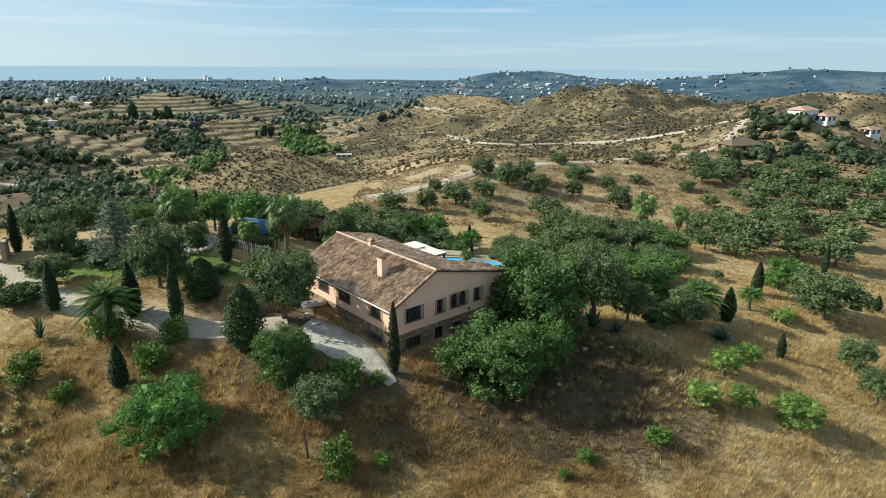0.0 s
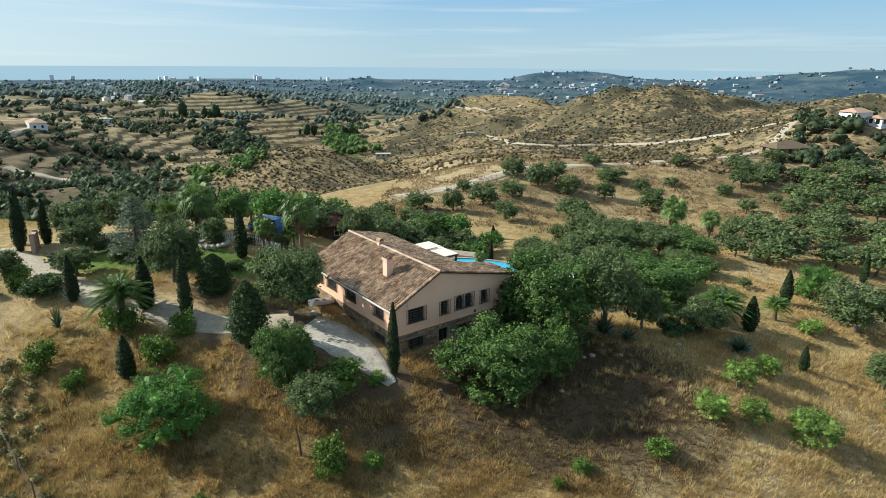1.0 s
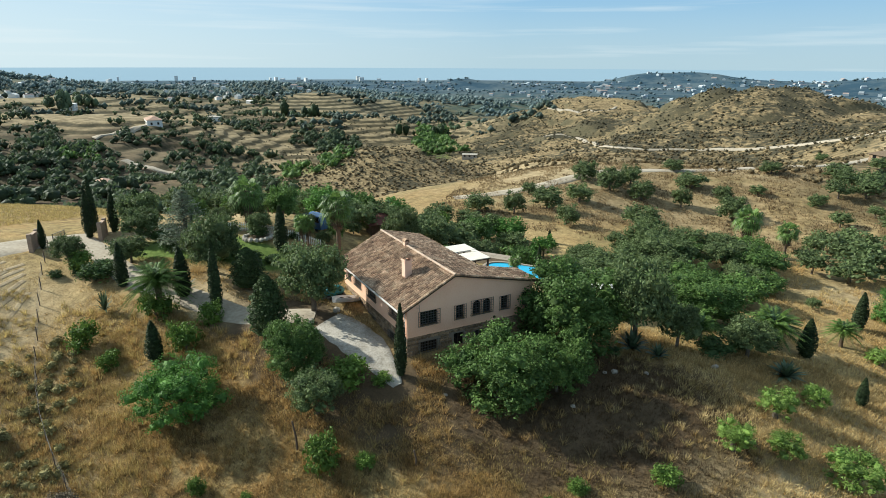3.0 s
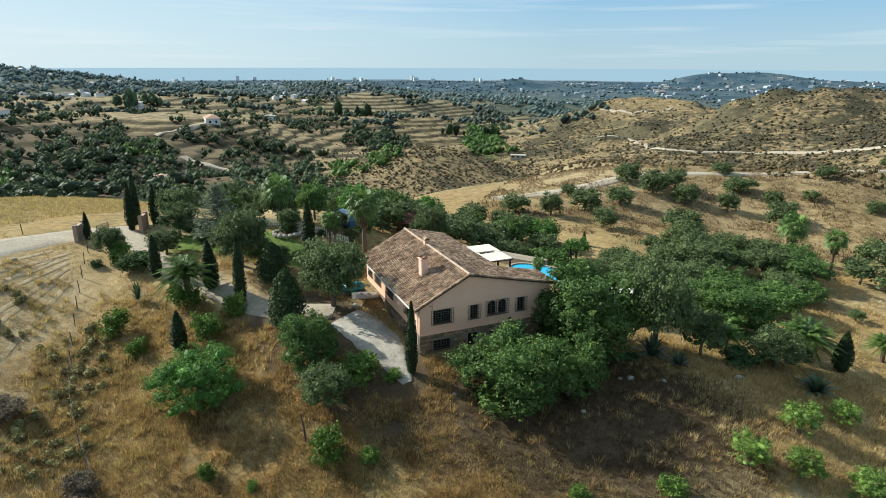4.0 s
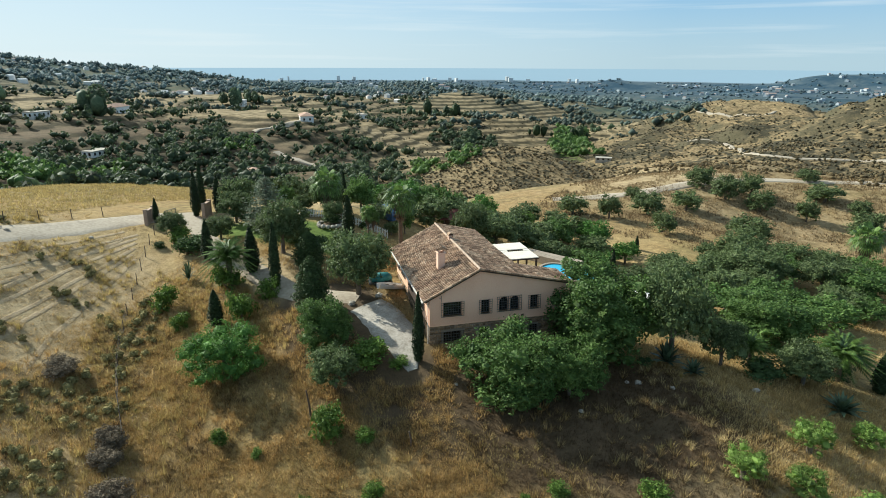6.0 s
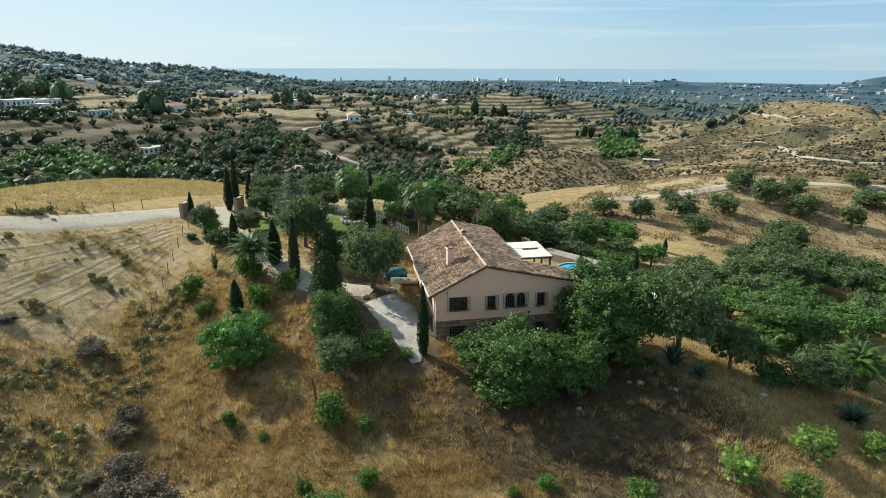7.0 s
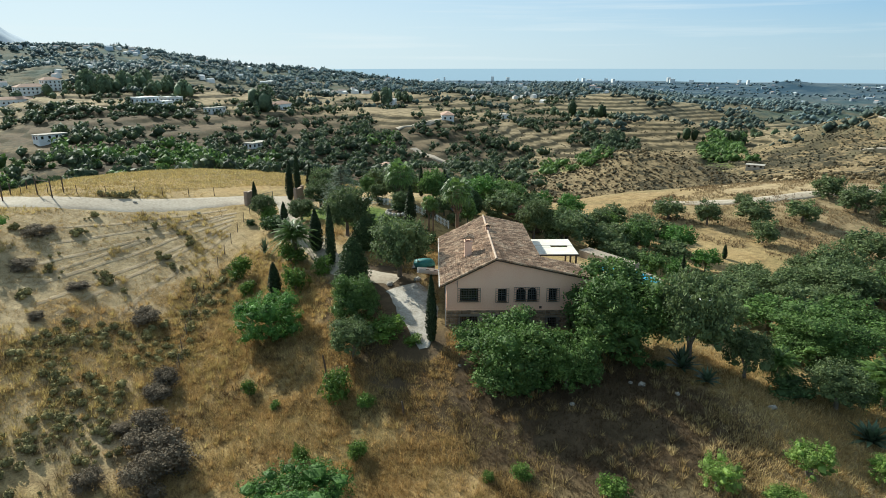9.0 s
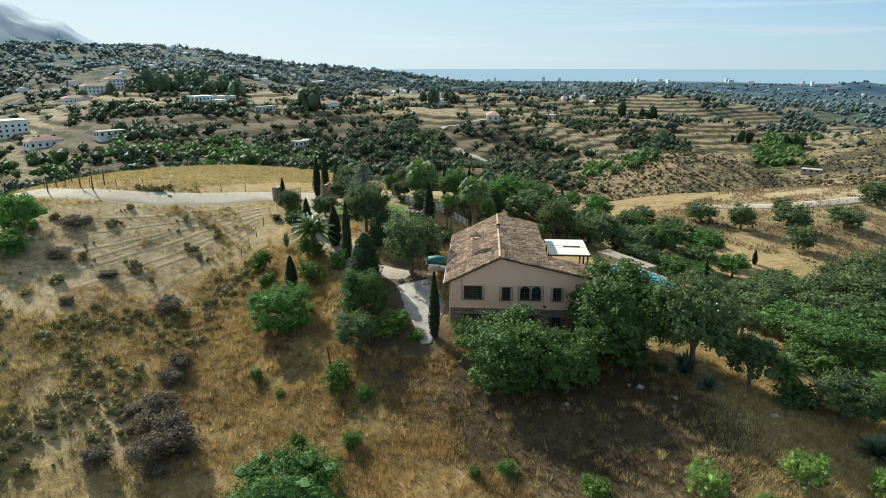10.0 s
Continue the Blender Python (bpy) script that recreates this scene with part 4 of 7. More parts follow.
def stones(along, a0, a1, z0, z1, holes, face, seed):
    """Uneven rubble stones set proud of the wall's mortar."""
    r = np.random.default_rng(seed)
    vs, fs, k = [], [], 0
    z = z0
    while z < z1 - 0.08:
        hgt = min(r.uniform(0.17, 0.30), z1 - z)
        a = a0
        while a < a1 - 0.08:
            wid = min(r.uniform(0.22, 0.48), a1 - a)
            if not any(q[0] - 0.03 < a + wid and a < q[1] + 0.03 and q[2] - 0.03 < z + hgt and z < q[3] + 0.03 for q in holes):
                j = lambda: r.uniform(-0.025, 0.025)
                d = r.uniform(0.02, 0.07)
                q = []
                for shrink, dep in ((0.015, 0.0), (0.045, d)):
                    for aa, zz in ((a + shrink, z + shrink), (a + wid - shrink, z + shrink), (a + wid - shrink, z + hgt - shrink), (a + shrink, z + hgt - shrink)):
                        q.append((aa + j(), face - dep, zz + j()) if along == "x" else (face - dep, aa + j(), zz + j()))
                vs += q
                f = [(4, 5, 6, 7), (0, 1, 5, 4), (1, 2, 6, 5), (2, 3, 7, 6), (3, 0, 4, 7)]
                fs += [tuple(i + k for i in p) for p in f]
                k += 8
            a += wid
        z += hgt
    return [(np.array(vs), np.array(fs), 0)]


tagged(part("stone_cladding", stones("x", 0, EXT_X, -1.6, Z_MID, FRONT_LOW, 0.03, 3), M_STONE, house, "brown and grey rubble stones"), kind="stuff")
tagged(part("stone_cladding", stones("y", 0, 14.4, -1.2, Z_MID, SIDE_LOW, 0.03, 4), M_STONE, house, "brown and grey rubble stones"), kind="stuff")


def window(hole, along, arched=False, grille=True, sill=True):
    a0, a1, z0, z1 = hole
    ax = (lambda u0, u1, d0, d1, w0, w1: box(u0, u1, d0, d1, w0, w1)) if along == "x" else (lambda u0, u1, d0, d1, w0, w1: box(d0, d1, u0, u1, w0, w1))
    w = thing("window", Matrix(), "", "")
    w.parent = house
    t = 0.07
    fr = [ax(a0, a0 + t, 0.16, 0.24, z0, z1), ax(a1 - t, a1, 0.16, 0.24, z0, z1), ax(a0 + t, a1 - t, 0.16, 0.24, z0, z0 + t), ax(a0 + t, a1 - t, 0.16, 0.24, z1 - t, z1), ax((a0 + a1) / 2 - 0.03, (a0 + a1) / 2 + 0.03, 0.165, 0.235, z0 + t, z1 - t)]
    part("frame", fr, M_FRAME, w)
    part("pane", [ax(a0 + t, a1 - t, 0.19, 0.205, z0 + t, z1 - t)], M_GLASS, w)
    if arched:
        c, rr = (a0 + a1) / 2, (a1 - a0) / 2
        ch = []
        n = 10
        for i in range(n):
            x0, x1 = a0 + (a1 - a0) * i / n, a0 + (a1 - a0) * (i + 1) / n
            y0 = z1 - rr + math.sqrt(max(0, rr * rr - (x0 - c) ** 2))
            y1 = z1 - rr + math.sqrt(max(0, rr * rr - (x1 - c) ** 2))
            ch.append(prism([(x0, y0), (x1, y1), (x1, z1 + 0.002), (x0, z1 + 0.002)], 0.003, 0.30))
        part("arch", ch, M_PLASTER, w)
    if sill:
        part("sill", [ax(a0 - 0.06, a1 + 0.06, -0.07, 0.16, z0 - 0.07, z0)], M_STONE, w)
    if grille:
        g = []
        e = 0.20
        nh = 7
        for i in range(nh):
            z = z0 - 0.06 + (z1 - z0 + 0.12) * i / (nh - 1)
            g.append(ax(a0 - e, a1 + e, -0.10, -0.075, z - 0.012, z + 0.012))
        nv = max(4, int((a1 - a0) / 0.14))
        for i in range(nv + 1):
            u = a0 + (a1 - a0) * i / nv
            g.append(ax(u - 0.01, u + 0.01, -0.096, -0.079, z0 - 0.06, z1 + 0.06))
        for u in (a0 - e, a1 + e):
            g.append(ax(u - 0.014, u + 0.014, -0.10, -0.075, z0 - 0.08, z1 + 0.08))
            g += [ax(u - 0.012, u + 0.012, -0.08, 0.02, z - 0.012, z + 0.012) for z in (z0, (z0 + z1) / 2, z1)]
        part("grille", g, M_IRON, w, "grey iron window grille")


for i, hole in enumerate(FRONT_UP):
    window(hole, "x", i in (2, 3))
for i, hole in enumerate(FRONT_LOW):
    window(hole, "x", False, i != 1, i != 1)
for hole in SIDE_UP:
    window(hole, "y")
for hole in SIDE_LOW[:2]:
    window(hole, "y")
door = part("door", [box(0.30, 0.36, 10.45, 11.4, -0.5, 2.05)], M_WOOD, house, "dark wooden door standing in a deep opening")
part("handle", [box(0.26, 0.30, 11.2, 11.3, 0.6, 0.66)], M_IRON, door)
part("shutter", [box(-0.05, 0.0, 9.55, 10.35, -0.5, 1.9)] + [box(-0.075, -0.05, 9.6, 10.3, -0.4 + 0.16 * i, -0.32 + 0.16 * i) for i in range(14)], M_PIPE, house, "pale louvred shutter folded back beside the door")
part("vent", [box(8.2, 8.42, -0.03, 0.0, 2.70, 2.92)], M_FRAME, house)
part("downpipe", tube([(-0.08, 0.25, 5.0), (-0.08, 0.25, 2.4), (-0.10, 0.25, -0.6)], [0.045] * 3, 8), M_PIPE, house, "white downpipe at the corner")
part("gutter", [box(-0.68, -0.56, -0.15, 15.1, 4.80, 4.90)], M_PIPE, house)
part("wall_band", [box(-0.02, EXT_X + 0.02, -0.025, 0.0, Z_MID - 0.05, Z_MID + 0.04)], M_PLASTER, house)
part("wall_bracket", tube([(0.95, -0.05, 5.35), (0.95, -0.30, 5.40), (0.95, -0.32, 4.85)], [0.02] * 3, 6) + tube([(0.8, -0.05, 5.1), (1.0, -0.2, 5.1)], [0.015] * 2, 5), M_IRON, house)

# roof: channel bed, then every barrel tile of its own
OV = 0.50


def roof_slope(x_ridge, x_eave, y0, y1, seed):
    r = np.random.default_rng(seed)
    sgn = 1 if x_eave > x_ridge else -1
    zr, ze = roof_z(x_ridge) + 0.06, roof_z(x_eave) + 0.06
    run = math.hypot(x_eave - x_ridge, zr - ze)
    dirv = np.array([(x_eave - x_ridge) / run, 0, (ze - zr) / run])
    up = np.array([-dirv[2] * sgn, 0, dirv[0] * sgn])
    a = np.array([x_ridge, 0, zr])
    bed = []
    for y_a, y_b in ((y0, y1),):
        p = [a + np.array([0, y_a, 0]), a + dirv * run + np.array([0, y_a, 0]), a + dirv * run + np.array([0, y_b, 0]), a + np.array([0, y_b, 0])]
        v = np.array(p + [q - up * 0.14 for q in p])
        bed.append((v, BOX_F, 0))
    pitch, expo, rad = 0.285, 0.36, 0.108
    ncol, nrow = int((y1 - y0) / pitch), int(math.ceil(run / expo))
    cols = np.arange(ncol)
    rows = np.arange(nrow)
    cc, rr = np.meshgrid(cols, rows)
    cc, rr = cc.ravel(), rr.ravel()
    n = len(cc)
    yc = y0 + (cc + 0.5) * (y1 - y0) / ncol + r.normal(0, 0.006, n) + 0.008 * np.sin(rr * 1.3 + cc * 0.4)
    s0 = np.minimum(rr * expo + r.normal(0, 0.02, n), run - 0.2)
    s1 = np.minimum(s0 + expo + 0.07, run + 0.06)
    sag = 0.03 * np.sin(cc * 0.21 + seed) * np.sin(rr * 0.37)
    lift0, lift1 = 0.005 + sag, 0.045 + sag + r.normal(0, 0.008, n)
    seg = 4
    V = np.zeros((n, 2, seg + 1, 3))
    skew = r.normal(0, 0.008, n)
    for e, (s, lf, k) in enumerate(((s0, lift0, 0.86), (s1, lift1, 1.08))):
        for j in range(seg + 1):
            th = math.pi * j / seg
            base = a[None] + dirv[None] * s[:, None] + up[None] * (lf + rad * k * math.sin(th) + 0.0)[:, None]
            base[:, 1] = yc + rad * k * math.cos(th) + (skew if e else 0)
            V[:, e, j] = base
    fb = []
    for j in range(seg):
        fb.append((j, j + 1, seg + 1 + j + 1, seg + 1 + j))
    F = (np.arange(n)[:, None, None] * (2 * (seg + 1)) + np.array(fb)[None]).reshape(-1, 4)
    return bed, [(V.reshape(-1, 3), F, 0)]


for x_r, x_e, y_0, y_1, sd in ((RIDGE_X, -OV, -0.22, 15.2, 1), (RIDGE_X, RIGHT_X + 0.35, -0.22, 15.2, 2), (RIGHT_X + 0.36, EXT_X + 0.45, -0.22, 3.35, 3)):
    bed, tiles = roof_slope(x_r, x_e, y_0, y_1, sd)
    slope_ob = part("roof_slope", bed, M_TILEBED, house)
    tagged(part("roof_tiles", tiles, M_TILE, slope_ob, "weathered tan and brown barrel tiles", True), kind="stuff")
ridge_tiles = []
for i in range(38):
    y = -0.24 + i * 0.408
    ridge_tiles += [(v, f, s) for v, f, s in tube([(RIDGE_X, y, RIDGE_Z + 0.10 + 0.01 * math.sin(i * 2.1)), (RIDGE_X, y + 0.43, RIDGE_Z + 0.12)], [0.125, 0.11], 8)]
part("ridge", ridge_tiles, M_RIDGE, house, "pale mortared ridge tiles", True)
verge = []
for (xa, xb) in ((RIDGE_X, -OV), (RIDGE_X, EXT_X + 0.45)):
    nn = int(abs(xb - xa) / 0.38)
    for i in range(nn):
        x0, x1 = xa + (xb - xa) * i / nn, xa + (xb - xa) * (i + 1.1) / nn
        verge += tube([(x0, -0.22, roof_z(x0) + 0.10), (x1, -0.22, roof_z(x1) + 0.12)], [0.085, 0.10], 7)
part("verge", verge, M_TILE, house, "row of clay tiles along the gable edge", True)

chimney = part("chimney", [box(1.78, 2.42, 4.1, 4.78, 5.7, 7.62), box(1.70, 2.50, 4.02, 4.86, 7.62, 7.70),
               box(1.78, 1.90, 4.1, 4.78, 7.70, 7.98), box(2.30, 2.42, 4.1, 4.78, 7.70, 7.98)], M_CHIMNEY, house, "pink plastered chimney with a tiled hood")
hood = [prism([(1.62, 7.96), (2.58, 7.96), (2.10, 8.24)], 4.0, 4.9)]
for i in range(4):
    for sg in (-1, 1):
        yb = 4.1 + i * 0.235
        hood += tube([(2.10, yb, 8.26), (2.10 + sg * 0.52, yb, 7.98)], [0.07, 0.09], 6)
part("hood", hood, M_TILE, chimney, "small tiled hood")
flue = part("roof_vent", [box(4.1, 4.5, 9.1, 9.5, 7.1, 7.75)], M_CHIMNEY, house)
part("hood", tube([(4.3, 8.98, 7.80), (4.3, 9.62, 7.80)], [0.24, 0.24], 8), M_TILE, flue)

# ---- around the house ----
def local(x, y, z=0.0):
    return HOUSE @ Vector((x, y, z))


perg_z = gz(*local(11.5, 11.5)[:2])
pergola = thing("pergola", HOUSE @ pose(0, 0, 0), "pergola with two cream canopy panels on dark posts", "pergola")
part("canopy", [box(9.5, 13.6, 8.95, 11.4, 4.82, 4.90), box(9.5, 13.6, 11.9, 14.2, 4.88, 4.96), box(9.5, 11.2, 11.4, 11.9, 4.85, 4.93), box(13.0, 13.6, 11.4, 11.9, 4.85, 4.93)], M_CREAM, pergola, "cream-white canopy panels")
for px in (9.7, 13.4):
    for py in (9.1, 11.6, 14.0):
        part("post", [box(px - 0.08, px + 0.08, py - 0.08, py + 0.08, perg_z - 1.2, 4.82)], M_WOOD, pergola)
for py in (9.1, 11.6, 14.0):
    part("beam", [box(9.4, 13.7, py - 0.05, py + 0.05, 4.66, 4.815)], M_WOOD, pergola)

PZ = max(gz(0.1, 68.0), gz(5.7, 67.4), gz(2.5, 66.0), gz(8.5, 68)) + 0.06
pool = thing("pool", pose(3.5, 67.5, PZ, 0, 0, -12), "swimming pool with bright blue water and pale coping", "pool")
bm_v = []
outer, inner = [], []
for i in range(40):
    t = 2 * math.pi * i / 40
    r = (abs(math.cos(t)) ** 2.8 + abs(math.sin(t)) ** 2.8) ** (-1 / 2.8)
    outer.append((4.4 * r * math.cos(t), 2.3 * r * math.sin(t)))
    inner.append((4.1 * r * math.cos(t), 2.0 * r * math.sin(t)))
cv = np.array([(x, y, 0.06) for x, y in outer] + [(x, y, 0.06) for x, y in inner] + [(x, y, -1.5) for x, y in outer] + [(x, y, -0.25) for x, y in inner])
cf = []
for i in range(40):
    j = (i + 1) % 40
    cf += [(i, j, 40 + j, 40 + i), (80 + i, 80 + j, j, i), (40 + i, 40 + j, 120 + j, 120 + i)]
part("coping", [(cv, np.array(cf), 0)], M_PAVING, pool)
wv = np.array([(x, y, -0.06) for x, y in inner] + [(0, 0, -0.06)])
part("water", [(wv, np.array([(i, (i + 1) % 40, 40) for i in range(40)]), 0)], M_POOL, pool, "bright blue pool water")
deck = []
for i in range(5):
    for j in range(2):
        deck.append(box(-9 + i * 1.5 + 0.01, -9 + (i + 1) * 1.5 - 0.01, 2.75 + j * 0.9, 2.75 + (j + 1) * 0.9 - 0.02, -1.2, 0.02 + 0.006 * ((i * 3 + j) % 3)))
for slab in deck:
    part("slab", [slab], M_PAVING, pool)

kx, ky = -16.5, 78.0
kz = gz(kx, ky)
kiosk = thing("garden_kiosk", pose(kx, ky, kz, 0, 0, 35), "garden kiosk with a red-brown hipped roof", "kiosk")
part("wall", wall_with_holes("x", -2.0, 2.0, 0, 2.6, [(-0.9, -0.2, 1.1, 2.0), (0.4, 1.1, 1.1, 2.0)], (-1.8, -1.65)) + [box(-2, -1.85, -1.65, 1.8, 0, 2.6), box(1.85, 2, -1.65, 1.8, 0, 2.6), box(-1.85, 1.85, 1.65, 1.8, 0, 2.6)], M_WOOD, kiosk)
for kw in (-0.92, 0.38):
    part("window_frame", [box(kw, kw + 0.74, -1.82, -1.80, 1.08, 1.14), box(kw, kw + 0.06, -1.82, -1.80, 1.14, 2.0), box(kw + 0.68, kw + 0.74, -1.82, -1.80, 1.14, 2.0)], M_WHITE, kiosk)
rv = np.array([(-2.7, -2.4, 2.55), (2.7, -2.4, 2.55), (2.7, 2.4, 2.55), (-2.7, 2.4, 2.55), (-0.8, 0, 3.55), (0.8, 0, 3.55)])
part("roof", [(rv, np.array([(0, 1, 5, 4), (2, 3, 4, 5)]), 0), (rv, np.array([(1, 2, 5), (3, 0, 4), (0, 2, 1), (0, 3, 2)]), 0)], M_REDROOF, kiosk)

shed = thing("garden_shed", pose(12.5, 63.2, gz(12.5, 63.2), 0, 0, 20), "small shed with a flat white roof among trees", "shed")
part("wall", [box(-1.4, 1.4, -1.0, -0.9, -0.6, 2.5), box(-1.4, 1.4, 0.9, 1.0, -0.6, 2.5), box(-1.4, -1.3, -0.9, 0.9, -0.6, 2.5), box(1.3, 1.4, -0.9, 0.9, -0.6, 2.5)], M_PLASTER, shed)
part("roof", [box(-1.7, 1.7, -1.25, 1.25, 2.5, 2.6)] + [box(-1.7 + 0.34 * k, -1.62 + 0.34 * k, -1.25, 1.25, 2.6, 2.64) for k in range(11)], M_WHITE, shed, "flat ribbed white roof")
part("door", [box(-0.4, 0.4, -1.04, -1.0, 0.0, 2.0)], M_WOOD, shed)

# entrance gate
def pillar_wall(x, y, ang, length, hgt, label):
    z = gz(x, y)
    w = thing("gate_wall", pose(x, y, z, 0, 0, ang), label, "gate wall", "gate walls")
    part("wall", [box(-length / 2, length / 2, -0.15, 0.15, -0.5, hgt)], M_GATEWALL, w)
    part("cap", [box(-length / 2 - 0.05, length / 2 + 0.05, -0.2, 0.2, hgt, hgt + 0.08)], M_RIDGE, w)
    for sx in (-1, 1):
        part("pillar", [box(sx * length / 2 - 0.2, sx * length / 2 + 0.2, -0.21, 0.21, -0.5, hgt + 0.25)], M_GATEWALL, w)


pillar_wall(-48.3, 53.6, -60, 2.2, 1.7, "low pink plastered gate wall beside the dirt road")
pillar_wall(-44.8, 59.6, -60, 2.2, 1.8, "low pink plastered gate wall beside a cypress")
gate = thing("metal_gate", pose(-47.2, 55.8, gz(-47.2, 55.8), 0, 0, 100), "open grey metal gate at the drive", "gate")
part("gate_frame", [box(-1.0, -0.94, -0.03, 0.03, 0.05, 1.5), box(0.94, 1.0, -0.03, 0.03, 0.05, 1.5), box(-0.94, 0.94, -0.03, 0.03, 0.1, 0.16), box(-0.94, 0.94, -0.03, 0.03, 1.4, 1.46)], M_IRON, gate)
for i in range(11):
    part("bar", [box(-0.84 + i * 0.168 - 0.01, -0.84 + i * 0.168 + 0.01, -0.012, 0.012, 0.16, 1.4)], M_IRON, gate)


def fence(name, pts, gap, hgt, post_r, label, rails, pickets=0.0, m=M_WOOD, wires=()):
    p = np.array(pts, float)
    t = np.concatenate([[0], np.cumsum(np.hypot(*np.diff(p, axis=0).T))])
    k = max(2, int(t[-1] / gap) + 1)
    u = np.linspace(0, t[-1], k)
    xs, ys = np.interp(u, t, p[:, 0]), np.interp(u, t, p[:, 1])
    zs = ground(xs, ys)
    f = thing(name, pose(float(xs[0]), float(ys[0]), float(zs[0])), label, "fence")
    o = np.array([xs[0], ys[0], zs[0]])
    r = np.random.default_rng(int(abs(o[0]) * 10))
    q = np.stack([xs, ys, zs], -1) - o
    lean = r.normal(0, 0.05 if not pickets else 0.005, (k, 2))
    tops = q + np.concatenate([lean * hgt, np.full((k, 1), hgt)], 1)
    for a, b in zip(q, tops):
        part("post", tube([a - (0, 0, 0.4), b], [post_r, post_r * 0.9], 6), m, f)
    for fr in rails:
        for i in range(k - 1):
            part("rail", tube([q[i] + (tops[i] - q[i]) * fr, q[i + 1] + (tops[i + 1] - q[i + 1]) * fr], [post_r * 0.6] * 2, 5), m, f)
    for fr in wires:
        part("wire", tube([a + (b - a) * fr for a, b in zip(q, tops)], [0.008] * k, 4), M_IRON, f)
    if pickets:
        n = int(t[-1] / pickets)
        uu = np.linspace(0, t[-1], n)
        px, py = np.interp(uu, t, p[:, 0]), np.interp(uu, t, p[:, 1])
        pz = ground(px, py)
        for x, y, z in zip(px, py, pz):
            c = np.array((x, y, z)) - o
            part("picket", [box(c[0] - 0.05, c[0] + 0.05, c[1] - 0.012, c[1] + 0.012, c[2] + 0.05, c[2] + hgt)], m, f)
    return f


fence("picket_fence", [(-39.5, 59.8), (-33.4, 62.0), (-27.5, 63.2), (-23.6, 63.8), (-19.0, 64.2)], 2.4, 1.0, 0.06, "white picket fence behind the lawn", (0.3, 0.8), 0.22, M_WHITE)
fence("wire_fence", [(-46.4, 53.4), (-43.1, 49.4), (-40.2, 46.3), (-36.8, 42.6), (-33.0, 38.6), (-28.1, 34.2), (-23.3, 30.8), (-18.8, 28.1)], 2.6, 1.35, 0.045, "leaning wire fence with thin weathered posts", (), 0, M_WOOD, (0.3, 0.6, 0.92))
fence("field_fence", [(-71, 25.5), (-63.8, 30.5), (-59.6, 38), (-56.8, 46), (-54.8, 51.5)], 3.2, 1.3, 0.055, "wooden posts along the golden field", (), 0, M_WOOD, (0.5, 0.9))
for i, (x, y, h) in enumerate([(-62.5, 26.8, 2.3), (-66.5, 28.6, 1.6), (-68.5, 31.0, 1.5), (-63.5, 31.0, 2.6), (-60.2, 31.8, 2.6), (-63.0, 34.0, 2.3)]):
    q = new("wooden_post", mesh_from("wooden_post", tube([(0, 0, -0.4), (0.02, 0.03, h)], [0.09, 0.08], 7), [M_WOOD]))
    q.matrix_basis = pose(x, y, gz(x, y), 0, 2 * (i % 3 - 1), 30 * i)
    tagged(q, "tall dark wooden post in the golden field", "post", "field posts")
bar = new("crossbar", mesh_from("crossbar", tube([(-1.7, 0, 2.0), (0, 0, 2.1), (1.7, 0, 2.0)], [0.06] * 3, 6), [M_WOOD]))
bar.matrix_basis = pose(-61.9, 31.4, gz(-61.9, 31.4), 0, 0, 14)
tagged(bar, "dark wooden crossbar lashed between field posts", "crossbar")
for x, y, h in ((-7.5, 36.1, 2.3), (1.0, 37.0, 1.2)):
    q = new("old_post", mesh_from("old_post", tube([(0, 0, -0.5), (0.05, 0, h * 0.5), (-0.05, 0.02, h)], [0.09, 0.08, 0.06], 7), [M_WOOD]))
    q.matrix_basis = pose(x, y, gz(x, y), 4, -3, 0)
    tagged(q, "leaning weathered wooden post on the slope", "post")

# things beside the door
bx, by = local(-2.2, 12.2)[:2]
trailer = thing("covered_trailer", pose(bx, by, gz(bx, by), 0, 0, 40), "small trailer under a teal tarp", "trailer")
part("tarp", [lump((0, 0, 0.75), (1.25, 0.7, 0.55), rng, 0.12, 0, True)], M_TEAL, trailer, "teal tarp", True)
part("chassis", [box(-1.2, 1.2, -0.6, 0.6, 0.25, 0.4)], M_IRON, trailer)
for sx in (-0.5, 0.5):
    part("wheel", tube([(sx, -0.72, 0.27), (sx, -0.58, 0.27)], [0.27, 0.27], 12), M_TYRE, trailer)
    part("wheel", tube([(sx, 0.58, 0.27), (sx, 0.72, 0.27)], [0.27, 0.27], 12), M_TYRE, trailer)
bx, by = local(-1.5, 10.4)[:2]
boat = thing("dinghy", pose(bx, by, gz(bx, by) + 0.15, 0, 14, 65), "small white boat hull laid beside the house wall", "dinghy")
hull = []
for i in range(9):
    t = i / 8
    w, d = 0.62 * math.sin(math.pi * min(1, 0.12 + t * 0.75)) ** 0.6, 0.5
    hull.append([(-1.5 + 3.0 * t, -w, d), (-1.5 + 3.0 * t, -w * 0.7, 0.1), (-1.5 + 3.0 * t, 0, 0.0), (-1.5 + 3.0 * t, w * 0.7, 0.1), (-1.5 + 3.0 * t, w, d)])
hv = np.array(hull).reshape(-1, 3)
hf = [(i * 5 + j, i * 5 + j + 1, (i + 1) * 5 + j + 1, (i + 1) * 5 + j) for i in range(8) for j in range(4)]
part("hull", [(hv, np.array(hf), 0), (hv * (0.94, 0.9, 1) + (0, 0, 0.04), np.array(hf), 0)], M_WHITE, boat, "", True)
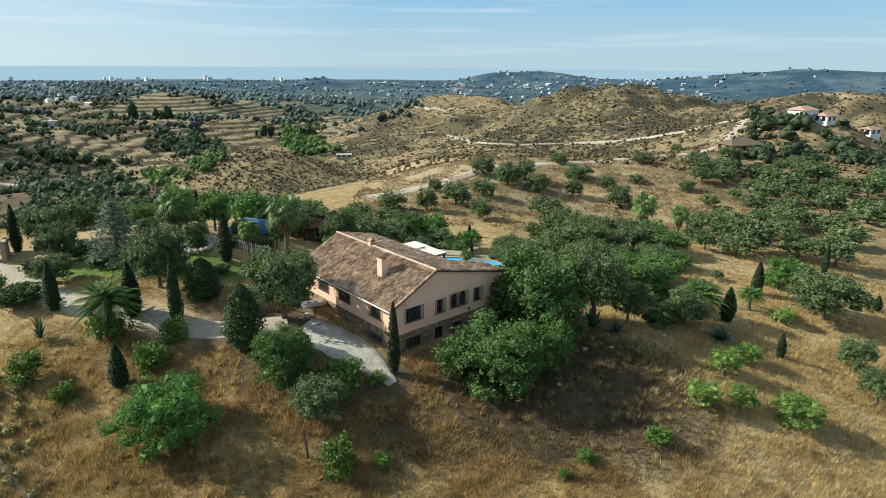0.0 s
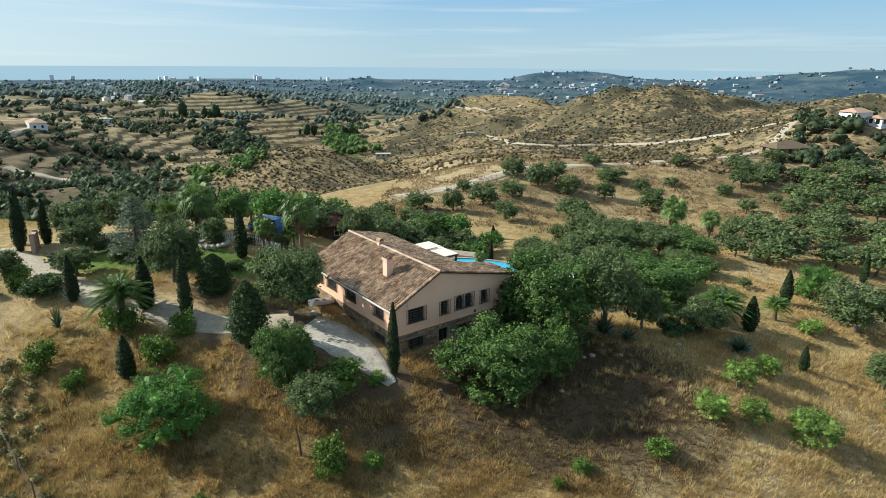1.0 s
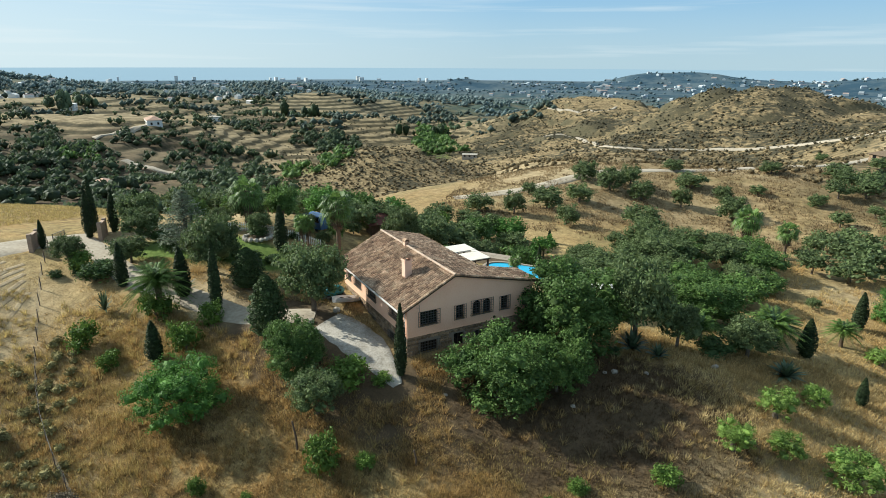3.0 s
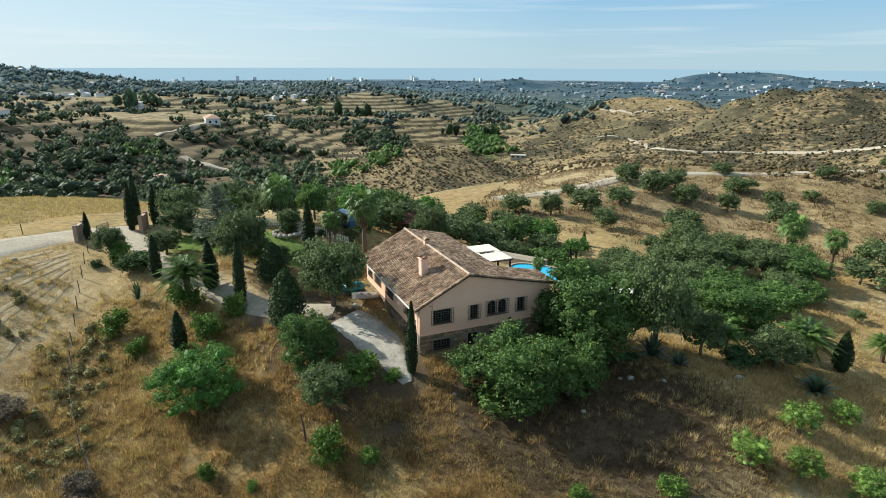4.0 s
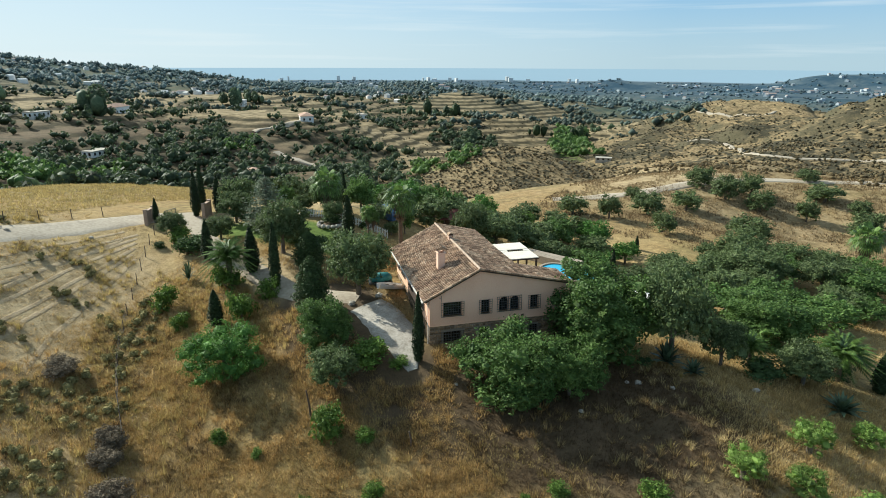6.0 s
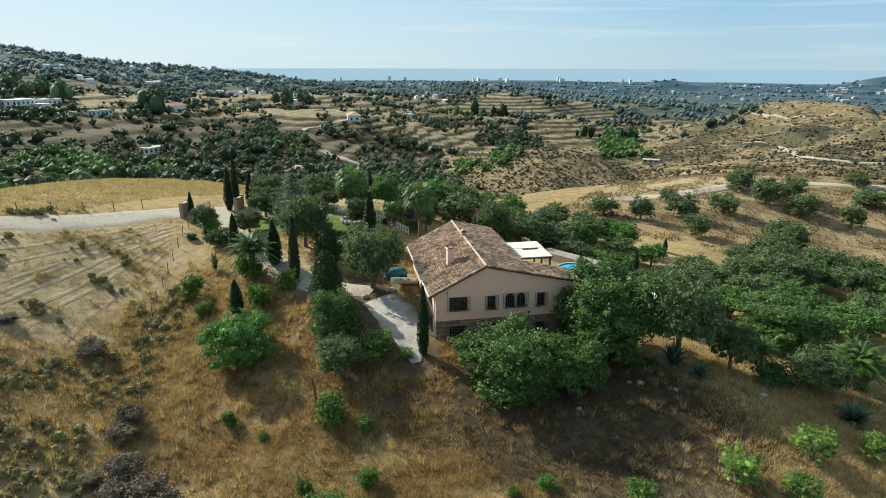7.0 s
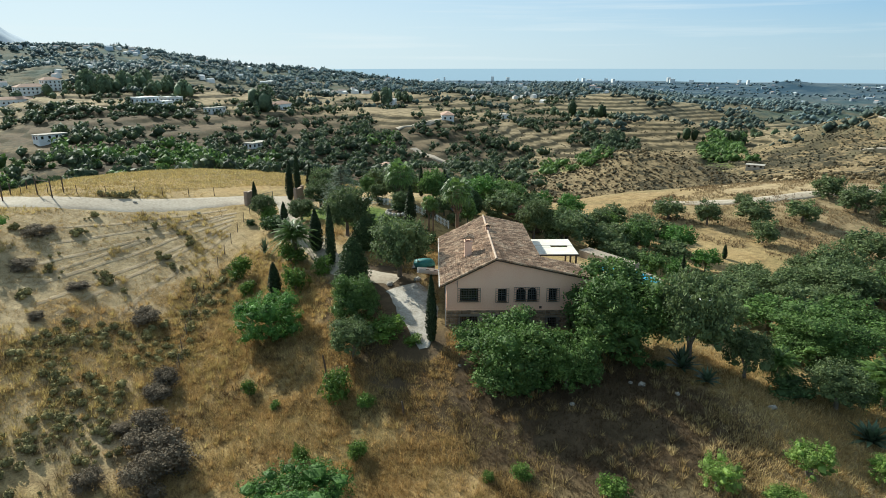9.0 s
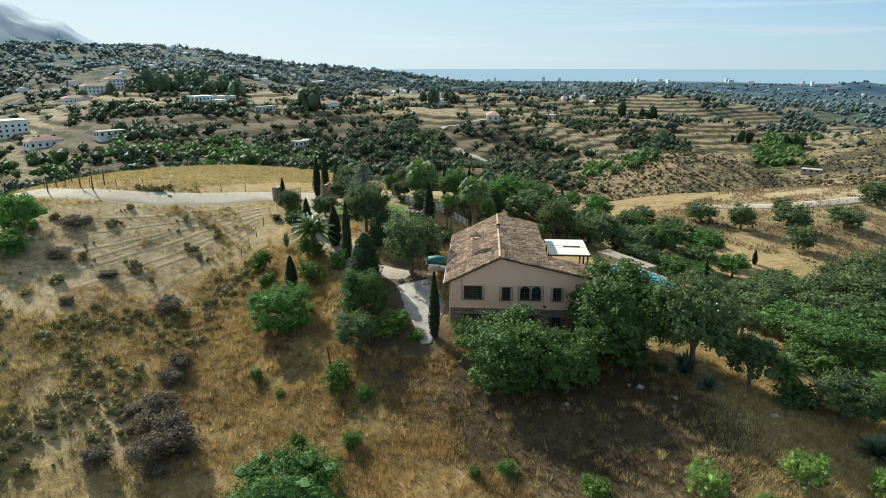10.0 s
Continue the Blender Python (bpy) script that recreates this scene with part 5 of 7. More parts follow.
part("seat", [box(-0.4, -0.1, -0.5, 0.5, 0.34, 0.38), box(0.5, 0.8, -0.5, 0.5, 0.34, 0.38)], M_WOOD, boat)

# blue van parked behind the garden
vx, vy = -22.5, 69.5
van = thing("van", pose(vx, vy, gz(vx, vy), 0, 0, 160), "parked blue van with pale windows", "van")
prof = [(-2.2, 0.35), (2.2, 0.35), (2.25, 0.95), (1.5, 1.15), (1.0, 1.85), (-2.0, 1.9), (-2.2, 1.1)]
part("body", [prism(prof, -0.88, 0.88)], M_BLUEPAINT, van)
part("window", [prism([(1.38, 1.2), (0.98, 1.78), (0.1, 1.8), (0.1, 1.2)], -0.895, -0.885), prism([(0.0, 1.2), (0.0, 1.8), (-1.8, 1.8), (-1.9, 1.2)], -0.895, -0.885)], M_GLASS, van)
part("window", [prism([(1.38, 1.2), (0.98, 1.78), (0.1, 1.8), (0.1, 1.2)], 0.885, 0.895), prism([(0.0, 1.2), (0.0, 1.8), (-1.8, 1.8), (-1.9, 1.2)], 0.885, 0.895)], M_GLASS, van)
part("roof_panel", [box(-1.9, 0.9, -0.8, 0.8, 1.9, 1.94)], M_BLUEPAINT, van)
for sx in (-1.4, 1.4):
    for sy in (-0.82, 0.68):
        part("wheel", tube([(sx, sy, 0.34), (sx, sy + 0.16, 0.34)], [0.34, 0.34], 12), M_TYRE, van)

# round stone fountain bed on the lawn
fx, fy = -25.4, 61.6
fz = gz(fx, fy)
bed_ob = thing("stone_flowerbed", pose(fx, fy, fz), "round flowerbed ringed with pale stones on the lawn", "flowerbed")
for i in range(16):
    t = 2 * math.pi * i / 16
    part("stone", [lump((1.5 * math.cos(t), 1.5 * math.sin(t), 0.15), (0.33, 0.33, 0.28), rng, 0.25)], M_ROCK, bed_ob)
part("soil", [lump((0, 0, 0.0), (1.4, 1.4, 0.3), rng, 0.1)], M_THATCH, bed_ob)
for x, y, r in ((16.5, 50.9, 0.22), (14.0, 50.2, 0.3), (13.2, 49.9, 0.2), (22.3, 54.3, 0.3), (-9.5, 48.8, 0.3), (-12.0, 47.6, 0.35), (-10.8, 50.4, 0.4), (-48.9, 46.0, 0.3), (1.5, 43.0, 0.2), (11.0, 45.0, 0.22), (-55.5, 40.3, 0.3)):
    q = new("rock", mesh_from("rock", [lump((0, 0, r * 0.3), (r, r * 0.8, r * 0.6), rng, 0.25, 0, True)], [M_ROCK]))
    q.matrix_basis = pose(x, y, gz(x, y), 0, 0, r * 700)
    tagged(q, "pale weathered rock lying on the slope", "rock", "loose rocks")

# ---- trees and plants: x, y, height and width in metres ----
CYPRESSES = [
    (-48.0, 61.6, 6.8, 1.1), (-46.0, 58.9, 6.0, 1.2), (-45.3, 62.0, 5.2, 1.2), (-47.5, 53.9, 3.4, 1.1),
    (-33.3, 49.5, 5.3, 1.6), (-25.7, 48.7, 6.6, 2.0), (-21.2, 47.4, 6.9, 1.5), (-23.2, 41.3, 4.3, 1.7),
    (-21.6, 60.0, 7.0, 1.8), (-2.3, 43.6, 6.3, 1.3), (4.1, 82.5, 4.8, 1.0), (4, 98.2, 2.9, 0.9),
    (31.4, 61.9, 4.0, 2.1), (-27.5, 95.5, 4.9, 1.6), (39.2, 72.2, 5.6, 1.7), (54.9, 85.4, 4.5, 1.5),
    (34, 55.3, 3.1, 1.1), (54.5, 72.7, 2.7, 1.3), (-30.7, 71.1, 4.8, 1.1), (-32.0, 77.5, 5.0, 1.5),
    (-33.5, 79.0, 4.6, 1.4),
]
HILL_OLIVES = [
    (7.3, 143.5, 4.3, 6.8), (12.9, 138.7, 4.7, 7.0), (17.2, 143.4, 4.8, 5.5), (7, 127, 4.5, 5.6),
    (1.5, 119.1, 4.5, 5.7), (-3.9, 112.4, 4.5, 5.0), (-10.3, 111.5, 4.2, 5.5), (-3.1, 127.8, 2.7, 3.1),
    (5.9, 109.4, 3.9, 5.2), (18.4, 115, 5.2, 7.0), (19.4, 136.7, 4.3, 5.3), (27.5, 136.6, 4.6, 4.8),
    (30.5, 146.9, 4.2, 7.0), (27.5, 160.6, 3.0, 4.7), (36.7, 133.2, 5.0, 7.2), (36.3, 142.6, 3.4, 4.2),
    (43.6, 145.3, 2.3, 3.2), (49.1, 160.4, 3.1, 6.0), (54, 140.4, 3.1, 3.8), (63.4, 161.2, 3.8, 6.1),
    (73.8, 209.4, 2.8, 4.5), (78.9, 178.9, 3.7, 7.2), (80.3, 132.8, 2.4, 3.7),
]
GARDEN_OLIVES = [
    (-12.7, 49.7, 6.7, 7.0), (-38.7, 59, 3.9, 4.8), (-35.9, 53.8, 3.0, 4.0), (-42, 51.9, 3.3, 3.8),
    (-25.3, 53.0, 4.6, 5.2), (-25.7, 62.5, 3.5, 4.0), (-7.2, 38.8, 6.0, 6.6), (-14.1, 84.9, 5.1, 5.3),
    (-12.6, 73.8, 4.1, 4.4), (-7.6, 89.3, 3.9, 6.0), (-18.8, 73.2, 2.6, 3.7), (19.4, 56.9, 6.4, 6.8), (15.6, 55, 6.0, 6.0),
    (25.6, 58.3, 4.7, 6.2), (9.4, 88.6, 4.9, 7.6), (14.9, 81.7, 4.4, 6.8), (18.9, 92.7, 4.5, 6.0),
]
SLOPE_OLIVES = [
    (8.2, 74.1, 4.0, 5.5), (-19.2, 65.4, 2.8, 3.5), (-31.3, 63.2, 4.0, 4.5), (44.8, 67.4, 4.2, 8.4),
    (41.7, 55.9, 4.6, 5.1), (40.9, 50.9, 5.5, 6.1),  (35.9, 76.2, 2.0, 3.0), (20.5, 87.1, 4.3, 7.7),
    (29.7, 80.8, 4.0, 6.6),
]
CAROBS = [
    (10.2, 53.2, 7.2, 10.4), (5.4, 44.2, 5.6, 8.8), (9.6, 46.4, 4.4, 4.8), (22.5, 67.3, 6.4, 9.5), (-10.4, 41.9, 4.2, 4.4),
]
CONIFERS = [
    (-14.7, 45.2, 5.5, 3.8), (-20.7, 51.9, 4.0, 3.8), (-21.3, 71.7, 3.7, 3.7),
    (-128.9, 158, 8.4, 6.0),
]
CEDARS = [(-31.2, 57.0, 6.8, 6.2)]
MIMOSAS = [
    (-17.8, 37.3, 4.4, 7.8), (1.8, 26.1, 4.1, 9.0), (-49.9, 21.4, 4.5, 6.0), (-44.2, 19, 2.8, 4.5),
    (44.3, 76, 4.1, 6.3),
]
ALMONDS = [
    (22.2, 43.9, 2.4, 3.0), (26, 49.1, 2.6, 3.2), (25.8, 44.8, 2.3, 3.0), (30.2, 44.3, 2.8, 4.4),
    (38.7, 64.4, 2.0, 3.2), (29.8, 52.7, 2.0, 2.6),
]
DATE_PALMS = [
    (-26.3, 46.2, 5.7, 7.0), (28.2, 61.8, 4.5, 7.7), (21.5, 58.4, 2.9, 3.9), (35.9, 66.7, 3.2, 4.4),
]
FAN_PALMS = [
    (-15.9, 62.3, 8.2, 4.7), (-19.7, 61.3, 4.6, 2.3), (-19.1, 61.5, 4.5, 2.0), (33.3, 101.5, 5.0, 4.4),
    (32, 102, 3.8, 3.4), (21.9, 93.7, 4.0, 3.6), (-28.3, 64.6, 3.8, 4.1), (-13.6, 72.3, 3.3, 3.6),
    (-5.8, 70.4, 2.6, 2.0), (3.4, 64.4, 2.0, 1.5), (-2.2, 75.2, 2.6, 2.6), (27, 60.2, 3.6, 3.4), (38, 98, 4.2, 3.2),
]
AGAVES = [
    (28.3, 55.9, 1.6, 2.6), (17.6, 53.9, 1.3, 2.2), (-25.8, 49.1, 2.5, 2.6), (-32.2, 45.8, 2.5, 1.7),
    (28.3, 56.1, 1.6, 3.3), (15.4, 54.2, 2.1, 3.1),
]
GREEN_BUSHES = [
    (-30.8, 41.7, 2.5, 2.5), (-27, 40.2, 1.5, 1.8), (-21.1, 42.6, 1.7, 2.1), (-12.7, 31.7, 1.3, 1.4),
    (-5.3, 35.3, 1.5, 1.9), (-2.3, 36, 1.1, 1.7), (-26.3, 45.8, 1.5, 2.5), (-40.4, 51.6, 2.0, 3.0),
     (-20.9, 45.9, 1.2, 1.7), (-13.4, 95.9, 3.3, 3.7), (-2.3, 96.5, 1.8, 2.7),
    (11.9, 37.4, 1.0, 1.6), (17.5, 39.3, 0.9, 1.6), (-9.2, 32, 0.7, 1.0), (-6.2, 41.8, 1.2, 2.8),
    (-3.5, 42.5, 0.8, 1.8),
]
SLOPE_BUSHES = [
    (-2.8, 30, 0.8, 1.0), (10.2, 36, 0.8, 1.0), (0.8, 32.6, 0.9, 1.2),
]
THORN_SHRUBS = [
    (-19.3, 27.3, 1.7, 2.5), (-8.7, 20.9, 2.4, 3.2), (-10.9, 18.1, 1.4, 1.8), (-13.9, 23.8, 1.3, 1.9),
    (-11, 23.4, 1.5, 2.6), (-12.4, 22.6, 1.2, 2.0), (-37.6, 26.9, 0.7, 1.9), (-29.9, 30.3, 1.0, 2.0),
    (-32.9, 21.7, 0.8, 1.2), (-48.8, 26.4, 0.8, 1.7), (-49.5, 28.1, 0.7, 1.4), (-42.1, 23.5, 0.7, 1.8),
    (-15.2, 22, 0.8, 1.4), (-9.4, 22.8, 1.8, 2.8), (-18, 26, 1.2, 2.0),
]



def make_tree(name, label, trunk, crown, m_leaf, group, m_trunk=None, category="tree"):
    ob = thing(name, Matrix(), label, category, group)
    if trunk:
        part("trunk", trunk, m_trunk or M_BARK, ob, "", True)
    part("crown", crown, m_leaf, ob)
    return ob


def limbs(rng, n, h0, h1, spread, r0):
    """A leaning trunk that forks into limbs."""
    lean = rng.normal(0, 0.12, 2)
    out = tube([(0, 0, -0.5), (lean[0] * 0.4, lean[1] * 0.4, h0 * 0.5), (lean[0], lean[1], h0)], [r0 * 1.3, r0, r0 * 0.85], 8)
    for i in range(n):
        t = 2 * math.pi * (i + 0.5 * rng.random()) / n
        k = spread * rng.uniform(0.6, 1.0)
        out += tube([(lean[0], lean[1], h0 * 0.85), (lean[0] + 0.4 * k * math.cos(t), lean[1] + 0.4 * k * math.sin(t), (h0 + h1) / 2), (lean[0] + k * math.cos(t), lean[1] + k * math.sin(t), h1)], [r0 * 0.6, r0 * 0.4, r0 * 0.15], 6)
    return out


def olive_tree(seed, leaves, size, name="olive_tree", label="grey-green olive tree with a rounded open crown", group="olive trees", m=None, w=6.0, h=5.0, low=0.12, zlo=0.22, nl=22, rr=(0.16, 0.36)):
    r = np.random.default_rng(seed)
    lobes = lobes_round(r, nl, w, h * low, h, rr[0], rr[1], zlo)
    return make_tree(name, label, limbs(r, 5, h * 0.28, h * 0.62, w * 0.26, 0.2), crown_chunks(lobes, leaves, size, r), m or M_OLIVE, group)


def cypress_tree(seed):
    r = np.random.default_rng(seed)
    n, h, w = 2600, 7.0, 1.5
    t = r.random(n) ** 0.85
    prof = lambda q: 0.5 * w * np.clip(np.minimum(0.55 + 2.2 * q, 1.0) * (1 - q ** 2.6) + 0.03, 0, 1)
    a = r.random(n) * 2 * math.pi
    rad = prof(t) * (0.78 + 0.30 * r.random(n)) * (1 + 0.10 * np.sin(3 * a + 6 * t + seed))
    c = np.stack([rad * np.cos(a), rad * np.sin(a), 0.15 + t * (h - 0.15)], -1)
    nr_ = np.stack([np.cos(a), np.sin(a), np.full(n, 0.9)], -1)
    zs = np.linspace(0.1, h * 0.97, 12)
    core = tube([(0, 0, z) for z in zs], [max(0.02, 0.80 * float(prof(z / h))) for z in zs], 9)
    return make_tree("cypress", "tall narrow dark green cypress", tube([(0, 0, -0.4), (0, 0, 1.0)], [0.16, 0.12], 7), [leaf_quads(c, nr_, 0.13, r, 0, 0.45)] + core, M_CYPRESS, "cypresses")


def conifer_tree(seed):
    r = np.random.default_rng(seed)
    n, h, w = 9000, 6.0, 4.2
    t = r.random(n) ** 1.05
    a = r.random(n) * 2 * math.pi
    tier = 0.90 + 0.10 * np.sin(t * 34 + 2 * np.sin(a * 2))
    rad = 0.5 * w * np.minimum(1, 0.62 + 1.6 * t) * (1 - t ** 1.7) ** 0.62 * tier * (0.55 + 0.55 * r.random(n))
    c = np.stack([rad * np.cos(a), rad * np.sin(a), 0.5 + t * (h - 0.5)], -1)
    nr_ = np.stack([np.cos(a), np.sin(a), np.full(n, 0.8)], -1)
    zs = np.linspace(0.4, h * 0.97, 9)
    core = tube([(0, 0, z) for z in zs], [0.30 * w * (1 - z / h) ** 0.5 + 0.02 for z in zs], 9)
    return make_tree("conifer", "broad dark green conifer in the garden", tube([(0, 0, -0.4), (0, 0, 1.5)], [0.2, 0.14], 7), [leaf_quads(c, nr_, 0.12, r, 0, 0.5)] + core, M_CONIFER, "conifers")


def cedar_tree(seed):
    """A tall open conifer: a straight trunk with flat tiers of drooping grey-green branches."""
    r = np.random.default_rng(seed)
    h, w = 6.8, 5.0
    trunk = tube([(0, 0, -0.5), (0.05, 0, h * 0.5), (0, 0, h)], [0.2, 0.13, 0.03], 8)
    ch = []
    for i in range(64):
        q = (i + 0.5) / 64
        z, t = 0.7 + q * (h - 0.9), 2.4 * i + r.normal(0, 0.2)
        ln = 0.5 * w * (1 - q) ** 0.75 * r.uniform(0.7, 1.1) + 0.15
        tip = np.array((math.cos(t) * ln, math.sin(t) * ln, z + 0.10 * ln))
        trunk += tube([(0, 0, z - 0.15), tuple(tip)], [0.035, 0.012], 4)
        n = int(26 + 60 * ln)
        u = r.uniform(0.2, 1.05, n)[:, None]
        c = np.array((0, 0, z - 0.15)) * (1 - u) + tip * u
        c = c + r.normal(size=(n, 3)) * np.array((0.22, 0.22, 0.09)) * (0.5 + 0.5 * ln)
        ch.append(leaf_quads(c, np.tile((0.0, 0.0, 1.5), (n, 1)), 0.12, r, 0, 0.35))
    return make_tree("cedar", "tall open grey-green cedar with tiered branches", trunk, ch, M_CEDAR, "cedars")


def frond(base, t, up, length, droop, r, width=0.5, leaflets=18, s=0):
    """An arching palm frond: a rib with a row of leaflets on both sides."""
    d = np.array((math.cos(t), math.sin(t), 0))
    side = np.array((-math.sin(t), math.cos(t), 0))
    vs, fs = [], []
    for i in range(leaflets):
        q = (i + 1) / leaflets
        c = np.asarray(base) + d * length * q * math.cos(up) + np.array((0, 0, length * (q * math.sin(up) - droop * q * q)))
        fw = d * 0.62 * length / leaflets * 2.2
        ln = width * math.sin(math.pi * min(1, 0.18 + 0.78 * q)) ** 0.7
        for sg in (-1, 1):
            tip = c + side * sg * ln + fw * 1.2 - np.array((0, 0, 0.35 * ln))
            k = len(vs)
            vs += [c - fw * 0.35, c + fw * 0.35, tip]
            fs.append((k, k + 1, k + 2))
    return np.array(vs), np.array(fs), s


def date_palm(seed):
    r = np.random.default_rng(seed)
    h, w = 5.0, 6.0
    top = (0, 0, h * 0.5)
    ch = [frond(top, 2 * math.pi * (i * 0.382) + r.normal(0, 0.1), 1.35 - 1.5 * (i / 96), w * 0.50 * r.uniform(0.8, 1.1), 0.34 + 0.22 * r.random(), r, 0.46) for i in range(96)]
    ob = make_tree("date_palm", "feathery date palm with arching fronds", tube([(0, 0, -0.4), (0.05, 0, h * 0.25), (0, 0, h * 0.5)], [0.34, 0.28, 0.34], 9), ch, M_PALM, "date palms", M_THATCH, "palm")
    return ob


def fan_palm(seed, skirt=True):
    """A trunk, a skirt of dead leaves and a round head of fans on long stalks, each fan a spray of drooping blades."""
    r = np.random.default_rng(seed)
    h, w = 6.0, 3.8
    hub = np.array((0, 0, h - 1.35))
    ch, stalks = [], []
    fans = 34
    for i in range(fans):
        t = 2.4 * i + r.normal(0, 0.15)
        up = math.asin(0.86 - 1.55 * (i + 0.5) / fans) + r.normal(0, 0.06)
        d = np.array((math.cos(t) * math.cos(up), math.sin(t) * math.cos(up), math.sin(up)))
        side = np.array((-math.sin(t), math.cos(t), 0))
        nrm = np.cross(d, side)
        c = hub + d * w * 0.25 * r.uniform(0.85, 1.1)
        stalks += tube([tuple(hub), tuple(c)], [0.035, 0.02], 3)
        vs, fs = [], []
        blades = 15
        for j in range(blades):
            a = -1.75 + 3.5 * j / (blades - 1)
            q = d * math.cos(a) + side * math.sin(a)
            e = np.cross(nrm, q) * 0.055
            k = w * 0.25 * r.uniform(0.85, 1.08) * (1 - 0.12 * abs(a))
            m1 = c + q * k * 0.55 + nrm * 0.06
            tip = c + q * k - np.array((0, 0, 0.5 * k * r.uniform(0.6, 1.3)))
            o = len(vs)
            vs += [c, m1 - e, m1 + e, tip]
            fs += [(o, o + 1, o + 2), (o + 1, o + 3, o + 2)]
        ch.append((np.array(vs), np.array(fs), 0))
    ob = make_tree("fan_palm", "fan palm with a round head and hanging dead skirt", tube([(0, 0, -3.0), (0.05, 0.05, h * 0.4), (0, 0, h - 1.2)], [0.24, 0.19, 0.2], 9), ch + stalks, M_PALM, "fan palms", M_THATCH, "palm")
    n = 420
    t = r.random(n) * 2 * math.pi
    q = r.random(n)
    z = h - 1.5 - q * 1.7
    rad = 0.22 + 0.55 * r.random(n) * (1 - 0.6 * q)
    sk = leaf_quads(np.stack([rad * np.cos(t), rad * np.sin(t), z], -1), np.stack([np.cos(t), np.sin(t), np.zeros(n)], -1), 0.24, r, 0, 0.2)
    part("dead_skirt", [sk], M_THATCH, ob, "brown hanging dead fronds")
    return ob


def agave_plant(seed):
    r = np.random.default_rng(seed)
    ch = []
    for i in range(34):
        t, up, ln = 2.4 * i, 1.35 - 1.2 * i / 34, r.uniform(0.9, 1.25)
        d = np.array((math.cos(t) * math.cos(up), math.sin(t) * math.cos(up), math.sin(up)))
        side = np.array((-math.sin(t), math.cos(t), 0)) * 0.075
        b = np.array((0, 0, 0.12))
        m1, tip = b + d * ln * 0.5, b + d * ln - np.array((0, 0, 0.15 * ln))
        ch.append((np.array([b - side, b + side, m1 + side * 1.3, m1 - side * 1.3, tip]), np.array([(0, 1, 2), (0, 2, 3), (3, 2, 4)]), 0))
    ob = thing("agave", Matrix(), "spiky agave rosette on the dry slope", "agave", "agaves")
    part("leaves", ch, M_AGAVE, ob)
    return ob


def bush(seed, name, label, group, m, leaves, size, core=0.7, category="bush"):
    r = np.random.default_rng(seed)
    lobes = lobes_round(r, 9, 2.0, -0.15, 1.6, 0.3, 0.55, 0.06)
    ob = thing(name, Matrix(), label, category, group)
    part("stems", limbs(r, 5, 0.25, 0.9, 0.5, 0.045), M_BARK, ob)
    part("foliage", crown_chunks(lobes, leaves, size, r, core * 0.8), m, ob)
    return ob


def plant(protos, h0, w0, rows, seed=5, whole=False):
    """Sets the first of each kind in place and copies them along the list; whole: a short one stands deeper instead of being squashed."""
    r = np.random.default_rng(seed)
    used = set()
    for i, (x, y, h, w) in enumerate(rows):
        p = protos[i % len(protos)]
        k = max(w / w0, h / h0) if whole else h / h0
        m = Matrix.LocRotScale((x, y, gz(x, y) - (k * h0 - h)), Euler((0, 0, r.uniform(0, 6.28))), (w / w0, w / w0, k))
        if id(p) in used:
            copy_thing(p, m)
        else:
            used.add(id(p))
            p.matrix_basis = m


plant([cypress_tree(s) for s in (1, 2, 3)], 7.0, 1.5, CYPRESSES)
plant([olive_tree(s, 7600, 0.1) for s in (11, 12, 13, 14)], 5.0, 6.0, GARDEN_OLIVES + SLOPE_OLIVES)
plant([olive_tree(s, 2400, 0.17, "hill_olive", "olive tree standing alone on the dry hillside", "hillside olives", None, 6.0, 5.0, 0.03, 0.12) for s in (21, 22, 23)], 5.0, 6.0, HILL_OLIVES)
plant([olive_tree(s, 19000, 0.115, "carob_tree", "large dense bright green carob tree beside the house", "carob trees", M_CAROB, 9.0, 7.0, -0.02, 0.06, 34, (0.15, 0.33)) for s in (31, 32)], 7.0, 9.0, CAROBS)
plant([conifer_tree(s) for s in (41, 42)], 6.0, 4.2, CONIFERS)
plant([cedar_tree(45)], 6.8, 5.0, CEDARS)
plant([olive_tree(s, 16000, 0.075, "mimosa_tree", "low spreading feathery green mimosa tree", "mimosa trees", M_MIMOSA, 8.0, 4.6, -0.04, 0.08, 30, (0.15, 0.34)) for s in (51, 52)], 4.6, 8.0, MIMOSAS)
plant([olive_tree(s, 3000, 0.062, "almond_tree", "small pale green almond tree on the dry slope", "almond trees", M_ALMOND, 3.2, 2.8, 0.02) for s in (61, 62)], 2.8, 3.2, ALMONDS)
plant([date_palm(s) for s in (71, 72)], 4.6, 7.2, DATE_PALMS)
plant([fan_palm(s) for s in (81, 82, 83)], 6.0, 3.8, FAN_PALMS, 5, True)
plant([agave_plant(91)], 1.3, 2.2, AGAVES)
plant([bush(s, "green_bush", "small fresh green bush among dry grass", "green bushes", M_FRESH, 1500, 0.085) for s in (101, 102)], 1.6, 2.0, GREEN_BUSHES + SLOPE_BUSHES)
plant([bush(s, "thorn_shrub", "grey-brown leafless thorn shrub on the slope", "thorn shrubs", M_THORN, 5600, 0.045, 0.7, "shrub") for s in (111, 112)], 1.6, 2.0, THORN_SHRUBS)


